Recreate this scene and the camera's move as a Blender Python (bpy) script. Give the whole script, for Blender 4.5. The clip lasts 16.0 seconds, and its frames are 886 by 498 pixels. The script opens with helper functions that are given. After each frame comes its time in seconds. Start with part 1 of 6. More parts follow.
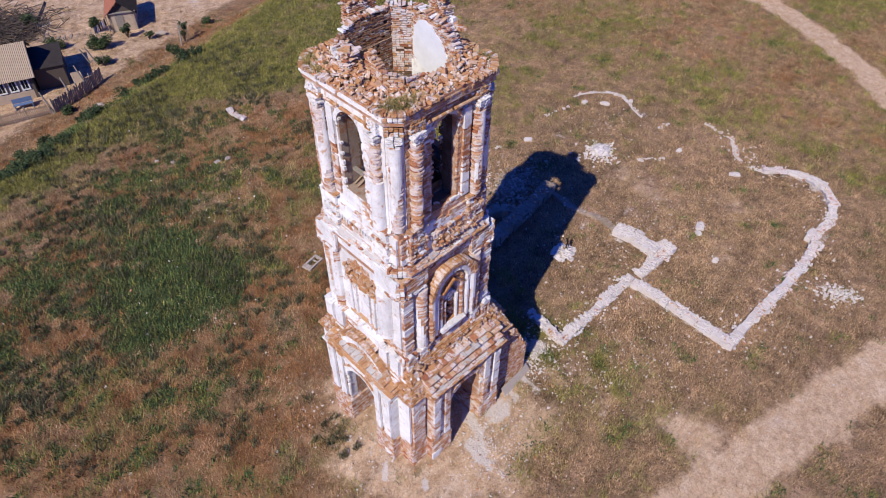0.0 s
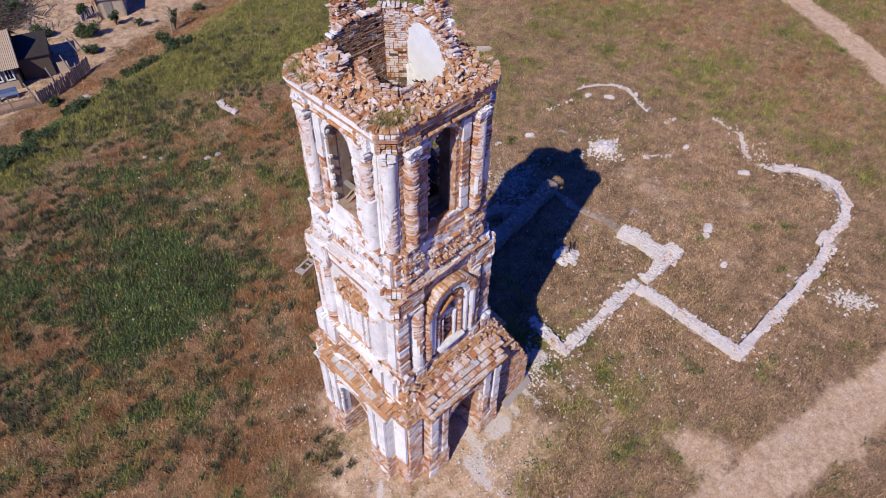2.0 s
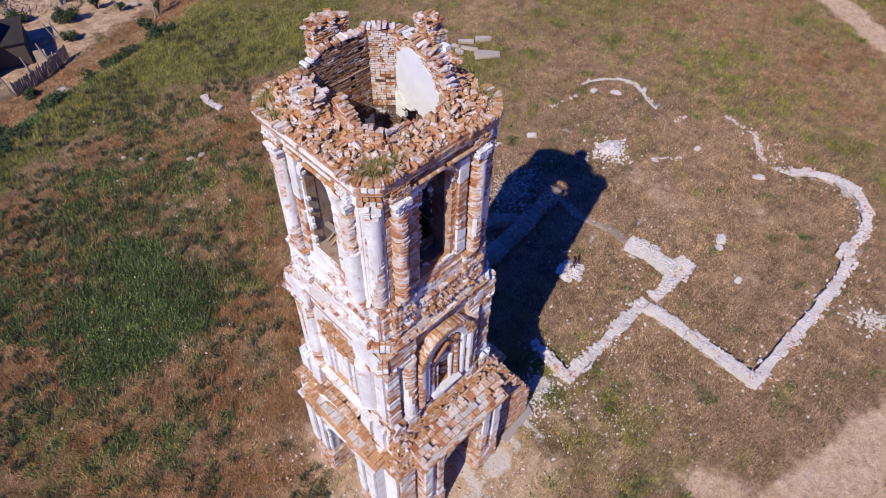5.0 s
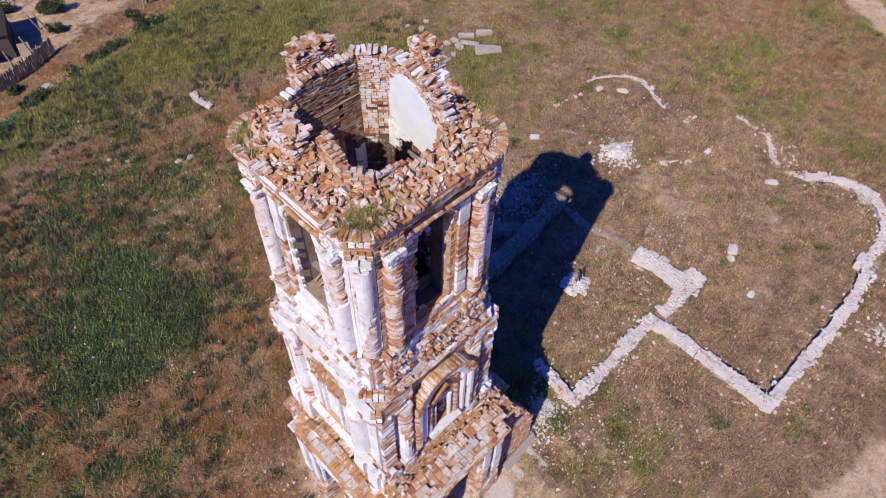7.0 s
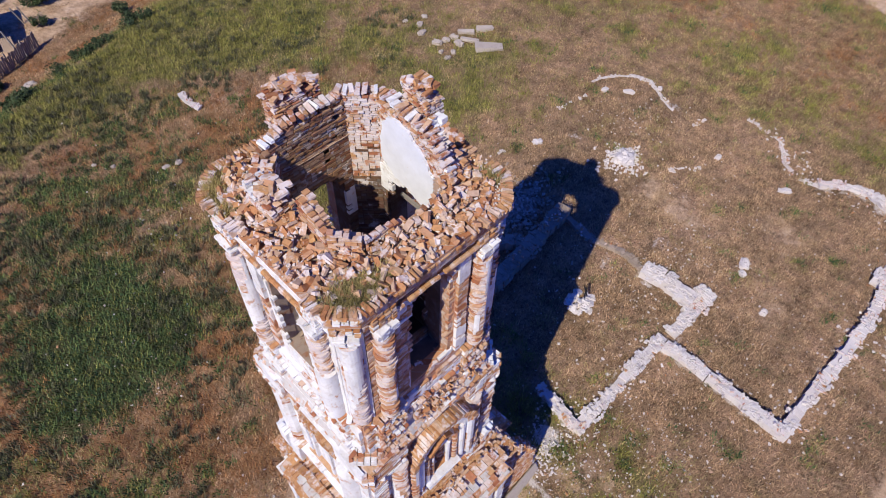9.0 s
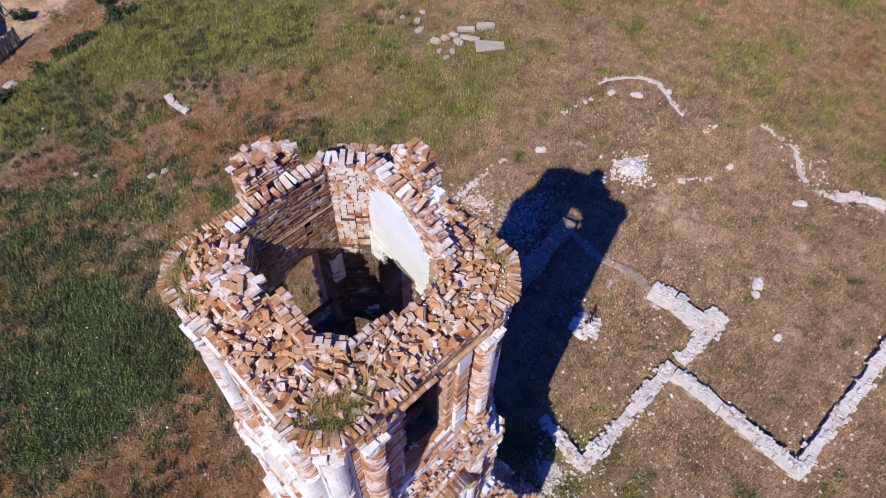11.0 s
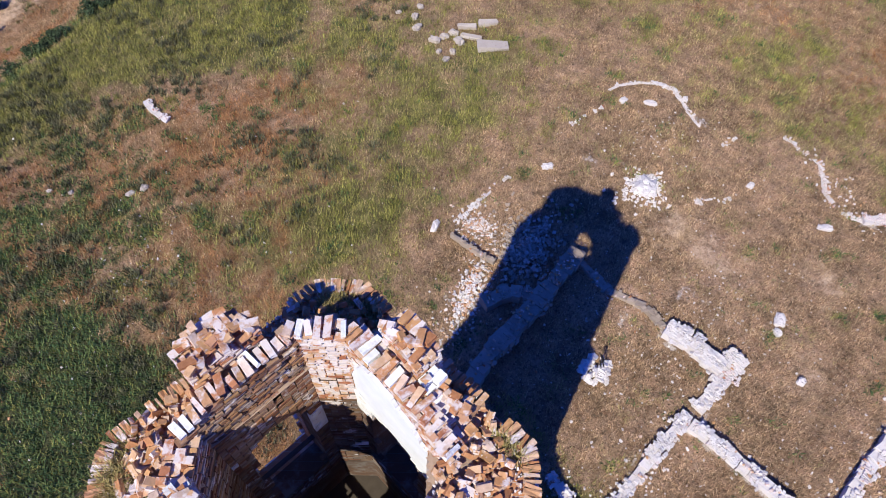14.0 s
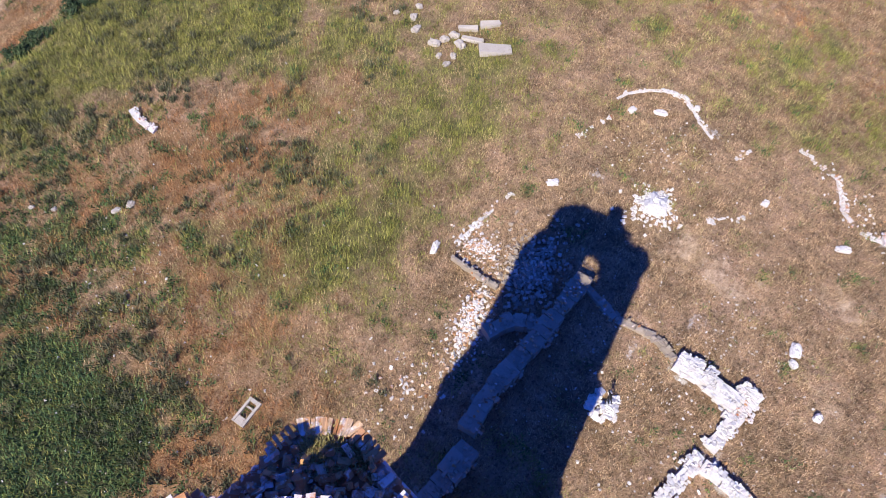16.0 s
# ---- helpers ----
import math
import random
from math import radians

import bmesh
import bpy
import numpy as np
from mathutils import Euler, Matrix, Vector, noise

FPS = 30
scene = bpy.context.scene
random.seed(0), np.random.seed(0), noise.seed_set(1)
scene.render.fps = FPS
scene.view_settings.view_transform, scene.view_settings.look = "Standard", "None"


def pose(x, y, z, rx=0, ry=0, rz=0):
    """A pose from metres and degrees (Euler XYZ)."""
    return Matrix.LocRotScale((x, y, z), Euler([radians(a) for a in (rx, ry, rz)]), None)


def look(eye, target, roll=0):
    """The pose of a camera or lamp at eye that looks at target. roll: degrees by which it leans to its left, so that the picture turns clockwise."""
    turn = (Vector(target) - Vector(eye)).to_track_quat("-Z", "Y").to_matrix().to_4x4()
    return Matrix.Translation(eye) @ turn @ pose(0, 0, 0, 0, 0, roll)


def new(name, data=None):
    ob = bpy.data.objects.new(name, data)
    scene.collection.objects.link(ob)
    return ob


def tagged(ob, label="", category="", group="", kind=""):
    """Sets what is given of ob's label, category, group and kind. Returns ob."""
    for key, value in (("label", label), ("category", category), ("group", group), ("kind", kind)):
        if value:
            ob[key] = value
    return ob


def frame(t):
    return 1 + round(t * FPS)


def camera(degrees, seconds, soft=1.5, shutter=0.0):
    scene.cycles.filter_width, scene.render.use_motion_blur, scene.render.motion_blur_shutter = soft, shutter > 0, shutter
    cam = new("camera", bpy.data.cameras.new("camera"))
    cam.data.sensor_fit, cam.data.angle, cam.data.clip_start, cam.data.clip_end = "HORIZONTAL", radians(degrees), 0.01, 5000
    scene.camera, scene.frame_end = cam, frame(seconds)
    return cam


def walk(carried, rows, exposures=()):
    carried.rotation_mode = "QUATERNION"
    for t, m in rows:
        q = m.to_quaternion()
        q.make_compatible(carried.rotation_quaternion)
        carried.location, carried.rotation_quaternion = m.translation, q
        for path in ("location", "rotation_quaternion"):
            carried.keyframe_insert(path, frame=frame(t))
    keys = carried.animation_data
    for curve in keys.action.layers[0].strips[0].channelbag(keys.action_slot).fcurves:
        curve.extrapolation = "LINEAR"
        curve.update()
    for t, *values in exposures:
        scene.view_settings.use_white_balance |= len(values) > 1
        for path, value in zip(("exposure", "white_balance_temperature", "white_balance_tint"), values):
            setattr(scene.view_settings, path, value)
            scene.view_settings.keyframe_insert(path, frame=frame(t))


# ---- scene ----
cam = camera(68.2, 16.0, soft=0.95)
METRES, EYE, TILT, LEAN, TURN = 20.0, 28.8, 0.0, 0.0, -44.9
ROWS = [
    (0.0, 0.0, 0.0, 0.0, 0.68, -44.33, -0.69),
    (0.5, -0.0005, 0.0234, -0.002, 0.67, -44.71, -0.72),
    (1.0, -0.0, 0.0476, -0.0044, 0.66, -45.09, -0.74),
    (1.5, 0.0007, 0.0732, -0.0077, 0.65, -45.47, -0.76),
    (2.0, 0.0021, 0.1002, -0.0105, 0.66, -45.84, -0.78),
    (2.5, 0.0037, 0.1276, -0.0133, 0.65, -46.22, -0.8),
    (3.0, 0.0052, 0.1553, -0.0146, 0.65, -46.6, -0.81),
    (3.5, 0.0056, 0.1828, -0.0159, 0.64, -46.97, -0.82),
    (4.0, 0.0061, 0.2108, -0.0171, 0.63, -47.34, -0.84),
    (6.5, 0.0083, 0.3571, -0.0281, 0.6, -49.29, -0.91),
    (7.0, 0.0083, 0.3867, -0.0301, 0.6, -49.68, -0.9),
    (7.5, 0.009, 0.4168, -0.0315, 0.59, -50.07, -0.92),
    (8.0, 0.0095, 0.4467, -0.0325, 0.59, -50.46, -0.92),
    (8.5, 0.0097, 0.4763, -0.0345, 0.58, -50.84, -0.93),
    (9.0, 0.0091, 0.5065, -0.0361, 0.57, -51.24, -0.95),
    (11.5, 0.0097, 0.6788, -0.039, 0.54, -53.6, -1.02),
    (12.0, 0.0095, 0.7139, -0.0393, 0.54, -54.12, -1.04),
    (12.5, 0.009, 0.7492, -0.0395, 0.52, -54.65, -1.04),
    (13.0, 0.008, 0.7839, -0.04, 0.51, -55.19, -1.05),
    (13.5, 0.007, 0.8186, -0.0397, 0.5, -55.72, -1.06),
    (14.0, 0.0061, 0.8548, -0.039, 0.48, -56.25, -1.08),
    (14.5, 0.0054, 0.8913, -0.0386, 0.47, -56.79, -1.08),
    (15.0, 0.0042, 0.9274, -0.0388, 0.46, -57.32, -1.09),
    (15.5, 0.0036, 0.9636, -0.0382, 0.45, -57.85, -1.1),
    (16.0, 0.0032, 0.9982, -0.039, 0.45, -58.35, -1.1),
]
EXPOSURES = [(0.0, 0.03, 5700, 20), (9.0, 0.08, 5700, 18), (12.5, 0.27, 5560, 15), (14.5, 0.48, 5540, 15), (16.0, 0.70, 5560, 14)]
walk(cam, [(t, pose(0, 0, EYE, TILT, LEAN, TURN) @ pose(METRES * x, METRES * y, METRES * z, 90 + pitch, roll, yaw)) for t, x, y, z, yaw, pitch, roll in ROWS], EXPOSURES)

# ---- world, sun ----
SUN_DIR = Vector((1.02, 0.315, -1.0)).normalized()
world = bpy.data.worlds.new("sky")
scene.world = world
world.use_nodes = True
sky = world.node_tree.nodes.new("ShaderNodeTexSky")
sky.sky_type = "NISHITA"
sky.sun_disc = False
sky.sun_elevation = math.asin(-SUN_DIR.z)
sky.sun_rotation = math.atan2(-SUN_DIR.x, -SUN_DIR.y)
sky.altitude = 100
sky.dust_density = 0.2
sky.ozone_density = 6.0
background = world.node_tree.nodes["Background"]
background.inputs[1].default_value = 0.060
deep = world.node_tree.nodes.new("ShaderNodeMix")
deep.data_type, deep.blend_type = "RGBA", "MULTIPLY"
deep.inputs[0].default_value = 1.0
deep.inputs[7].default_value = (0.32, 0.66, 1.85, 1)
world.node_tree.links.new(sky.outputs[0], deep.inputs[6])
world.node_tree.links.new(deep.outputs[2], background.inputs[0])
sun = new("sun", bpy.data.lights.new("sun", "SUN"))
sun.data.energy = 4.9
sun.data.angle = radians(0.5)
sun.data.color = (1, 0.90, 0.62)
sun.matrix_world = look((0, 0, 60), Vector((0, 0, 60)) + SUN_DIR)


# ---- materials ----
class Nodes:
    """A small wrapper for building node materials."""

    def __init__(self, name, roughness=0.9):
        self.m = bpy.data.materials.new(name)
        self.m.use_nodes = True
        self.t = self.m.node_tree
        self.b = self.t.nodes["Principled BSDF"]
        self.b.inputs["Roughness"].default_value = roughness
        self.b.inputs["Specular IOR Level"].default_value = 0.25
        self.coord = self.t.nodes.new("ShaderNodeTexCoord").outputs["Object"]
        self.pos = self.t.nodes.new("ShaderNodeNewGeometry")

    def put(self, socket, value):
        if isinstance(value, bpy.types.NodeSocket):
            self.t.links.new(value, socket)
        elif isinstance(value, (tuple, list)) and len(value) == 3 and socket.type == "RGBA":
            socket.default_value = (*value, 1)
        else:
            socket.default_value = value

    def noise(self, scale, detail=4.0, rough=0.6, vector=None, color=False):
        n = self.t.nodes.new("ShaderNodeTexNoise")
        self.put(n.inputs["Vector"], vector or self.pos.outputs["Position"])
        n.inputs["Scale"].default_value = scale
        n.inputs["Detail"].default_value = detail
        n.inputs["Roughness"].default_value = rough
        return n.outputs["Color" if color else "Fac"]

    def ramp(self, fac, *stops):
        n = self.t.nodes.new("ShaderNodeValToRGB")
        self.put(n.inputs[0], fac)
        e = n.color_ramp.elements
        while len(e) < len(stops):
            e.new(0.5)
        for el, (p, c) in zip(e, stops):
            el.position = p
            el.color = (c, c, c, 1) if isinstance(c, (int, float)) else (*c, 1)
        return n.outputs[0]

    def mix(self, fac, a, b, blend="MIX"):
        n = self.t.nodes.new("ShaderNodeMix")
        n.data_type, n.blend_type = "RGBA", blend
        self.put(n.inputs[0], fac)
        self.put(n.inputs[6], a)
        self.put(n.inputs[7], b)
        return n.outputs[2]

    def math(self, op, a, b=0.0):
        n = self.t.nodes.new("ShaderNodeMath")
        n.operation = op
        self.put(n.inputs[0], a)
        self.put(n.inputs[1], b)
        return n.outputs[0]

    def attr(self, name):
        n = self.t.nodes.new("ShaderNodeAttribute")
        n.attribute_name = name
        return n.outputs["Fac"]

    def island(self):
        return self.pos.outputs["Random Per Island"]

    def each(self):
        return self.t.nodes.new("ShaderNodeObjectInfo").outputs["Random"]

    def done(self, color, bump=None, strength=0.4, distance=0.02):
        self.put(self.b.inputs["Base Color"], color)
        if bump is not None:
            n = self.t.nodes.new("ShaderNodeBump")
            self.put(n.inputs["Strength"], strength)
            n.inputs["Distance"].default_value = distance
            self.put(n.inputs["Height"], bump)
            self.t.links.new(n.outputs[0], self.b.inputs["Normal"])
        return self.m


CLAY = ((0.0, (0.33, 0.13, 0.07)), (0.18, (0.46, 0.21, 0.11)), (0.36, (0.52, 0.31, 0.15)), (0.52, (0.50, 0.27, 0.18)), (0.70, (0.58, 0.39, 0.25)), (0.86, (0.60, 0.45, 0.36)), (1.0, (0.66, 0.57, 0.53)))


def brick_material(name, lime, rand="island", ochre=0.0, shade=0.0):
    """Old clay bricks, some with lime wash left on them."""
    n = Nodes(name, 0.92)
    r = n.island() if rand == "island" else n.each()
    clay = n.ramp(r, *CLAY)
    if ochre:
        clay = n.mix(ochre, clay, (0.46, 0.26, 0.095))
    clay = n.mix(0.8, clay, n.ramp(n.noise(9, 5), (0.25, (0.62, 0.55, 0.5)), (0.7, (1.12, 1.08, 1.05))), "MULTIPLY")
    # mixes the clay towards near-black, standing for shade inside the tower
    if shade:
        clay = n.mix(n.ramp(n.noise(0.9, 6, 0.65), (0.35, shade), (0.75, shade * 0.55)), clay, (0.030, 0.024, 0.021))
    film = n.math("ADD", n.noise(3.2, 6, 0.7), n.math("MULTIPLY", n.math("FRACT", n.math("MULTIPLY", r, 7.3)), 0.14))
    film = n.ramp(film, (0.66 - lime * 0.3, 0.0), (0.74 - lime * 0.3, 1.0))
    col = n.mix(n.math("MULTIPLY", film, 0.80), clay, (0.66, 0.605, 0.61))
    return n.done(col, n.noise(40, 4), 0.5, 0.015)


BRICK = brick_material("old_brick", 0.30)
BRICK_BARE = brick_material("bare_brick", 0.15)
BRICK_LIMED = brick_material("limed_brick", 0.62)
BRICK_LOOSE = brick_material("loose_brick", 0.19, "each", 0.30)
BRICK_RUBBLE = brick_material("rubble_brick", 0.19, "island", 0.30)
BRICK_PALE = brick_material("half_limed_brick", 0.44)
BRICK_CORNICE = brick_material("cornice_brick", 0.17, "island", 0.45)


def plaster_material(name="old_white_plaster", loss=0.8):
    n = Nodes(name, 0.88)
    base = n.ramp(n.noise(0.8, 6, 0.65), (0.34, (0.62, 0.605, 0.61)), (0.58, (0.80, 0.795, 0.81)))
    base = n.mix(n.ramp(n.noise(4, 8, 0.75), (0.52, 0.0), (0.64, 0.55)), base, (0.50, 0.43, 0.38))
    worn = n.ramp(n.noise(2.3, 8, 0.72), (0.585, 0.0), (0.64, loss))
    base = n.mix(worn, base, (0.50, 0.27, 0.15))
    streak = n.t.nodes.new("ShaderNodeMapping")
    n.put(streak.inputs["Vector"], n.pos.outputs["Position"])
    streak.inputs["Scale"].default_value = (6, 6, 0.5)
    base = n.mix(n.ramp(n.noise(1.0, 4, 0.6, streak.outputs[0]), (0.54, 0.0), (0.72, 0.32)), base, (0.44, 0.41, 0.41))
    return n.done(base, n.math("ADD", n.noise(18, 6, 0.7), n.math("MULTIPLY", n.noise(2.5, 5, 0.6), 2.5)), 0.5, 0.03)


def render_material(name, a, b_, worn_to, loss):
    """Dull lime render: grey, dirty, rubbed through to the brick in places."""
    n = Nodes(name, 0.93)
    col = n.mix(n.ramp(n.noise(1.1, 7, 0.7), (0.32, 0.0), (0.66, 1.0)), a, b_)
    col = n.mix(n.ramp(n.noise(2.9, 8, 0.75), (0.52, 0.0), (0.60, loss)), col, worn_to)
    col = n.mix(n.ramp(n.noise(14, 5, 0.7), (0.55, 0.0), (0.72, 0.5)), col, (0.24, 0.20, 0.18))
    return n.done(col, n.noise(16, 6, 0.72), 0.5, 0.025)


GREY_RENDER = render_material("grey_lime_render", (0.42, 0.39, 0.38), (0.58, 0.55, 0.54), (0.45, 0.25, 0.13), 0.75)
LEDGE = render_material("worn_ochre_ledge", (0.36, 0.17, 0.08), (0.54, 0.33, 0.17), (0.60, 0.53, 0.49), 0.65)
REVEAL = render_material("dirty_reveal_render", (0.26, 0.185, 0.13), (0.40, 0.32, 0.26), (0.28, 0.125, 0.06), 0.9)
# darker copies of the brick for inner walls, their shade put into the colour
BRICK_SHAFT = brick_material("shaded_shaft_brick", 0.0, shade=0.85)
BRICK_SHADED = brick_material("shaded_wall_brick", 0.03, shade=0.55)
PLASTER = plaster_material()


def vault_material():
    n = Nodes("clean_vault_plaster", 0.85)
    col = n.ramp(n.noise(1.4, 6, 0.65), (0.3, (0.64, 0.645, 0.69)), (0.65, (0.75, 0.76, 0.82)))
    col = n.mix(n.ramp(n.noise(6, 7, 0.75), (0.60, 0.0), (0.72, 0.5)), col, (0.60, 0.48, 0.40))
    return n.done(col, n.noise(14, 6, 0.7), 0.4, 0.02)


VAULT_PLASTER = vault_material()


def core_material(name="brickwork_core", shade=0.0):
    """Brickwork seen inside reveals and joints."""
    n = Nodes(name, 0.95)
    sep = n.t.nodes.new("ShaderNodeSeparateXYZ")
    n.put(sep.inputs[0], n.pos.outputs["Position"])
    comb = n.t.nodes.new("ShaderNodeCombineXYZ")
    n.put(comb.inputs[0], n.math("ADD", sep.outputs[0], sep.outputs[1]))
    n.put(comb.inputs[1], sep.outputs[2])
    br = n.t.nodes.new("ShaderNodeTexBrick")
    n.put(br.inputs["Vector"], comb.outputs[0])
    br.inputs["Scale"].default_value = 1.0
    br.inputs["Brick Width"].default_value = 0.28
    br.inputs["Row Height"].default_value = 0.088
    br.inputs["Mortar Size"].default_value = 0.008
    n.put(br.inputs["Color1"], (0.34, 0.14, 0.06))
    n.put(br.inputs["Color2"], (0.46, 0.24, 0.13))
    n.put(br.inputs["Mortar"], (0.42, 0.36, 0.31))
    col = n.mix(n.ramp(n.noise(1.6, 7, 0.7), (0.50, 0.0), (0.60, 0.75)), br.outputs["Color"], (0.58, 0.53, 0.50))
    # blackens the brickwork to stand for shade on inner faces
    if shade:
        col = n.mix(n.ramp(n.noise(0.8, 6, 0.65), (0.35, shade), (0.75, shade * 0.75)), col, (0.030, 0.025, 0.023))
    h = n.math("ADD", n.math("MULTIPLY", br.outputs["Fac"], -1.0), n.noise(12, 5))
    return n.done(col, h, 0.6, 0.02)


CORE = core_material()
# dark copy of the core, with interior shade put into its colour
CORE_SHADED = core_material("shaded_brickwork_core", 0.88)


def stone_material(name, a, b, scale=3.0):
    n = Nodes(name, 0.93)
    col = n.mix(n.noise(scale, 7, 0.7), a, b)
    col = n.mix(n.ramp(n.noise(scale * 5, 4), (0.55, 0.0), (0.75, 0.5)), col, tuple(v * 0.6 for v in a))
    col = n.mix(n.ramp(n.island(), (0, 0.0), (1, 0.35)), col, (0.5, 0.4, 0.33))
    return n.done(col, n.noise(scale * 8, 5), 0.6, 0.03)


LIME = stone_material("lime_rubble", (0.56, 0.51, 0.49), (0.72, 0.68, 0.67), 2.2)
MORTAR_BED = stone_material("lime_and_brick_dust", (0.24, 0.14, 0.08), (0.46, 0.32, 0.23), 4.0)
EARTH_WALL = stone_material("earthy_rubble", (0.20, 0.15, 0.11), (0.36, 0.29, 0.23), 1.6)
CONCRETE = stone_material("weathered_concrete", (0.30, 0.25, 0.21), (0.52, 0.46, 0.41), 1.8)
ROCK = stone_material("pale_rock", (0.36, 0.31, 0.27), (0.52, 0.46, 0.41), 2.0)


def wood_material(name, a, b):
    n = Nodes(name, 0.85)
    s = n.t.nodes.new("ShaderNodeMapping")
    n.put(s.inputs["Vector"], n.coord)
    s.inputs["Scale"].default_value = (1.2, 14, 14)
    col = n.mix(n.noise(2.0, 6, 0.65, s.outputs[0]), a, b)
    return n.done(col, n.noise(3.0, 5, 0.6, s.outputs[0]), 0.4, 0.01)


WOOD_GREY = wood_material("grey_weathered_wood", (0.16, 0.14, 0.12), (0.36, 0.32, 0.28))
WOOD_TAN = wood_material("tan_boards", (0.26, 0.18, 0.12), (0.46, 0.35, 0.25))
WOOD_DARK = wood_material("dark_wood", (0.05, 0.04, 0.035), (0.13, 0.10, 0.08))


def plain(name, a, b, scale=2.0, roughness=0.8, metal=0.0):
    n = Nodes(name, roughness)
    n.b.inputs["Metallic"].default_value = metal
    return n.done(n.mix(n.noise(scale, 5), a, b), n.noise(scale * 6, 3), 0.2, 0.01)


def foliage(name, a, b, c):
    n = Nodes(name, 0.8)
    col = n.ramp(n.island(), (0.0, a), (0.55, b), (1.0, c))
    col = n.mix(0.6, col, n.ramp(n.noise(0.35, 4), (0.3, (0.7, 0.7, 0.7)), (0.7, (1.2, 1.15, 1.1))), "MULTIPLY")
    col = n.mix(0.75, col, n.ramp(n.noise(1.1, 7, 0.7), (0.36, (0.52, 0.54, 0.50)), (0.64, (1.46, 1.42, 1.40))), "MULTIPLY")
    n.b.inputs["Transmission Weight"].default_value = 0.0
    return n.done(col)


DRY_GRASS = foliage("dry_grass", (0.24, 0.15, 0.08), (0.42, 0.285, 0.16), (0.62, 0.46, 0.29))
RUSTY_GRASS = foliage("rusty_grass", (0.15, 0.06, 0.024), (0.31, 0.14, 0.055), (0.50, 0.28, 0.12))
OLIVE_GRASS = foliage("olive_grass", (0.17, 0.145, 0.055), (0.31, 0.26, 0.095), (0.50, 0.41, 0.19))
LUSH_GRASS = foliage("lush_grass", (0.14, 0.15, 0.03), (0.25, 0.245, 0.055), (0.40, 0.36, 0.11))
DARK_WEEDS = foliage("dark_weeds", (0.03, 0.06, 0.03), (0.075, 0.12, 0.038), (0.17, 0.20, 0.06))
WORMWOOD = foliage("wormwood", (0.06, 0.065, 0.035), (0.12, 0.12, 0.065), (0.20, 0.19, 0.11))
LEAVES = foliage("bush_leaves", (0.025, 0.045, 0.02), (0.05, 0.08, 0.03), (0.10, 0.12, 0.05))


def ground_material():
    n = Nodes("steppe_ground", 0.97)
    soil = n.mix(n.ramp(n.noise(0.5, 8, 0.7), (0.32, 0.0), (0.68, 1.0)), (0.20, 0.118, 0.068), (0.38, 0.25, 0.155))
    soil = n.mix(n.ramp(n.noise(3.5, 8, 0.75), (0.42, 0.0), (0.66, 0.7)), soil, (0.42, 0.30, 0.215))
    soil = n.mix(n.ramp(n.noise(6.5, 9, 0.82), (0.50, 0.0), (0.60, 0.9)), soil, (0.07, 0.052, 0.03))
    soil = n.mix(n.ramp(n.noise(15.0, 4, 0.7), (0.60, 0.0), (0.68, 0.8)), soil, (0.56, 0.45, 0.36))
    soil = n.mix(0.9, soil, n.ramp(n.noise(0.16, 9, 0.68), (0.36, (0.62, 0.60, 0.52)), (0.66, (1.22, 1.18, 1.18))), "MULTIPLY")
    rust = n.ramp(n.noise(0.30, 7, 0.65), (0.36, 0.0), (0.58, 0.85))
    soil = n.mix(n.math("MULTIPLY", rust, n.attr("rust")), soil, (0.265, 0.145, 0.064))
    green = n.mix(n.ramp(n.noise(2.4, 8, 0.75), (0.36, 0.0), (0.66, 1.0)), (0.055, 0.062, 0.02), (0.215, 0.185, 0.07))
    patch = n.ramp(n.math("ADD", n.attr("lush"), n.math("MULTIPLY", n.math("SUBTRACT", n.noise(0.55, 7, 0.7), 0.5), 1.1)), (0.38, 0.0), (0.62, 0.92))
    col = n.mix(patch, soil, green)
    weeds = n.mix(n.noise(3.0, 6, 0.7), (0.028, 0.040, 0.016), (0.085, 0.10, 0.035))
    wm = n.ramp(n.math("ADD", n.attr("weeds"), n.math("MULTIPLY", n.math("SUBTRACT", n.noise(0.9, 7, 0.7), 0.5), 1.0)), (0.45, 0.0), (0.62, 0.9))
    col = n.mix(wm, col, weeds)
    dust = n.mix(n.ramp(n.noise(1.4, 10, 0.78), (0.32, 0.0), (0.68, 1.0)), (0.48, 0.31, 0.18), (0.76, 0.57, 0.40))
    dust = n.mix(n.ramp(n.noise(2.6, 10, 0.78), (0.48, 0.0), (0.68, 0.6)), dust, (0.32, 0.205, 0.13))
    dust = n.mix(n.ramp(n.noise(0.35, 9, 0.75), (0.54, 0.0), (0.66, 0.35)), dust, (0.70, 0.60, 0.52))
    dust = n.mix(n.ramp(n.noise(5.0, 9, 0.85), (0.53, 0.0), (0.60, 0.6)), dust, (0.18, 0.135, 0.075))
    dust = n.mix(n.ramp(n.noise(11.0, 8, 0.8), (0.50, 0.0), (0.66, 0.6)), dust, (0.24, 0.155, 0.095))
    dm = n.ramp(n.math("ADD", n.attr("dust"), n.math("MULTIPLY", n.math("SUBTRACT", n.noise(0.9, 12, 0.82), 0.5), 2.3)), (0.42, 0.0), (0.80, 0.92))
    col = n.mix(0.75, col, n.ramp(n.noise(1.1, 7, 0.7), (0.36, (0.58, 0.58, 0.54)), (0.64, (1.40, 1.36, 1.34))), "MULTIPLY")
    col = n.mix(dm, col, dust)
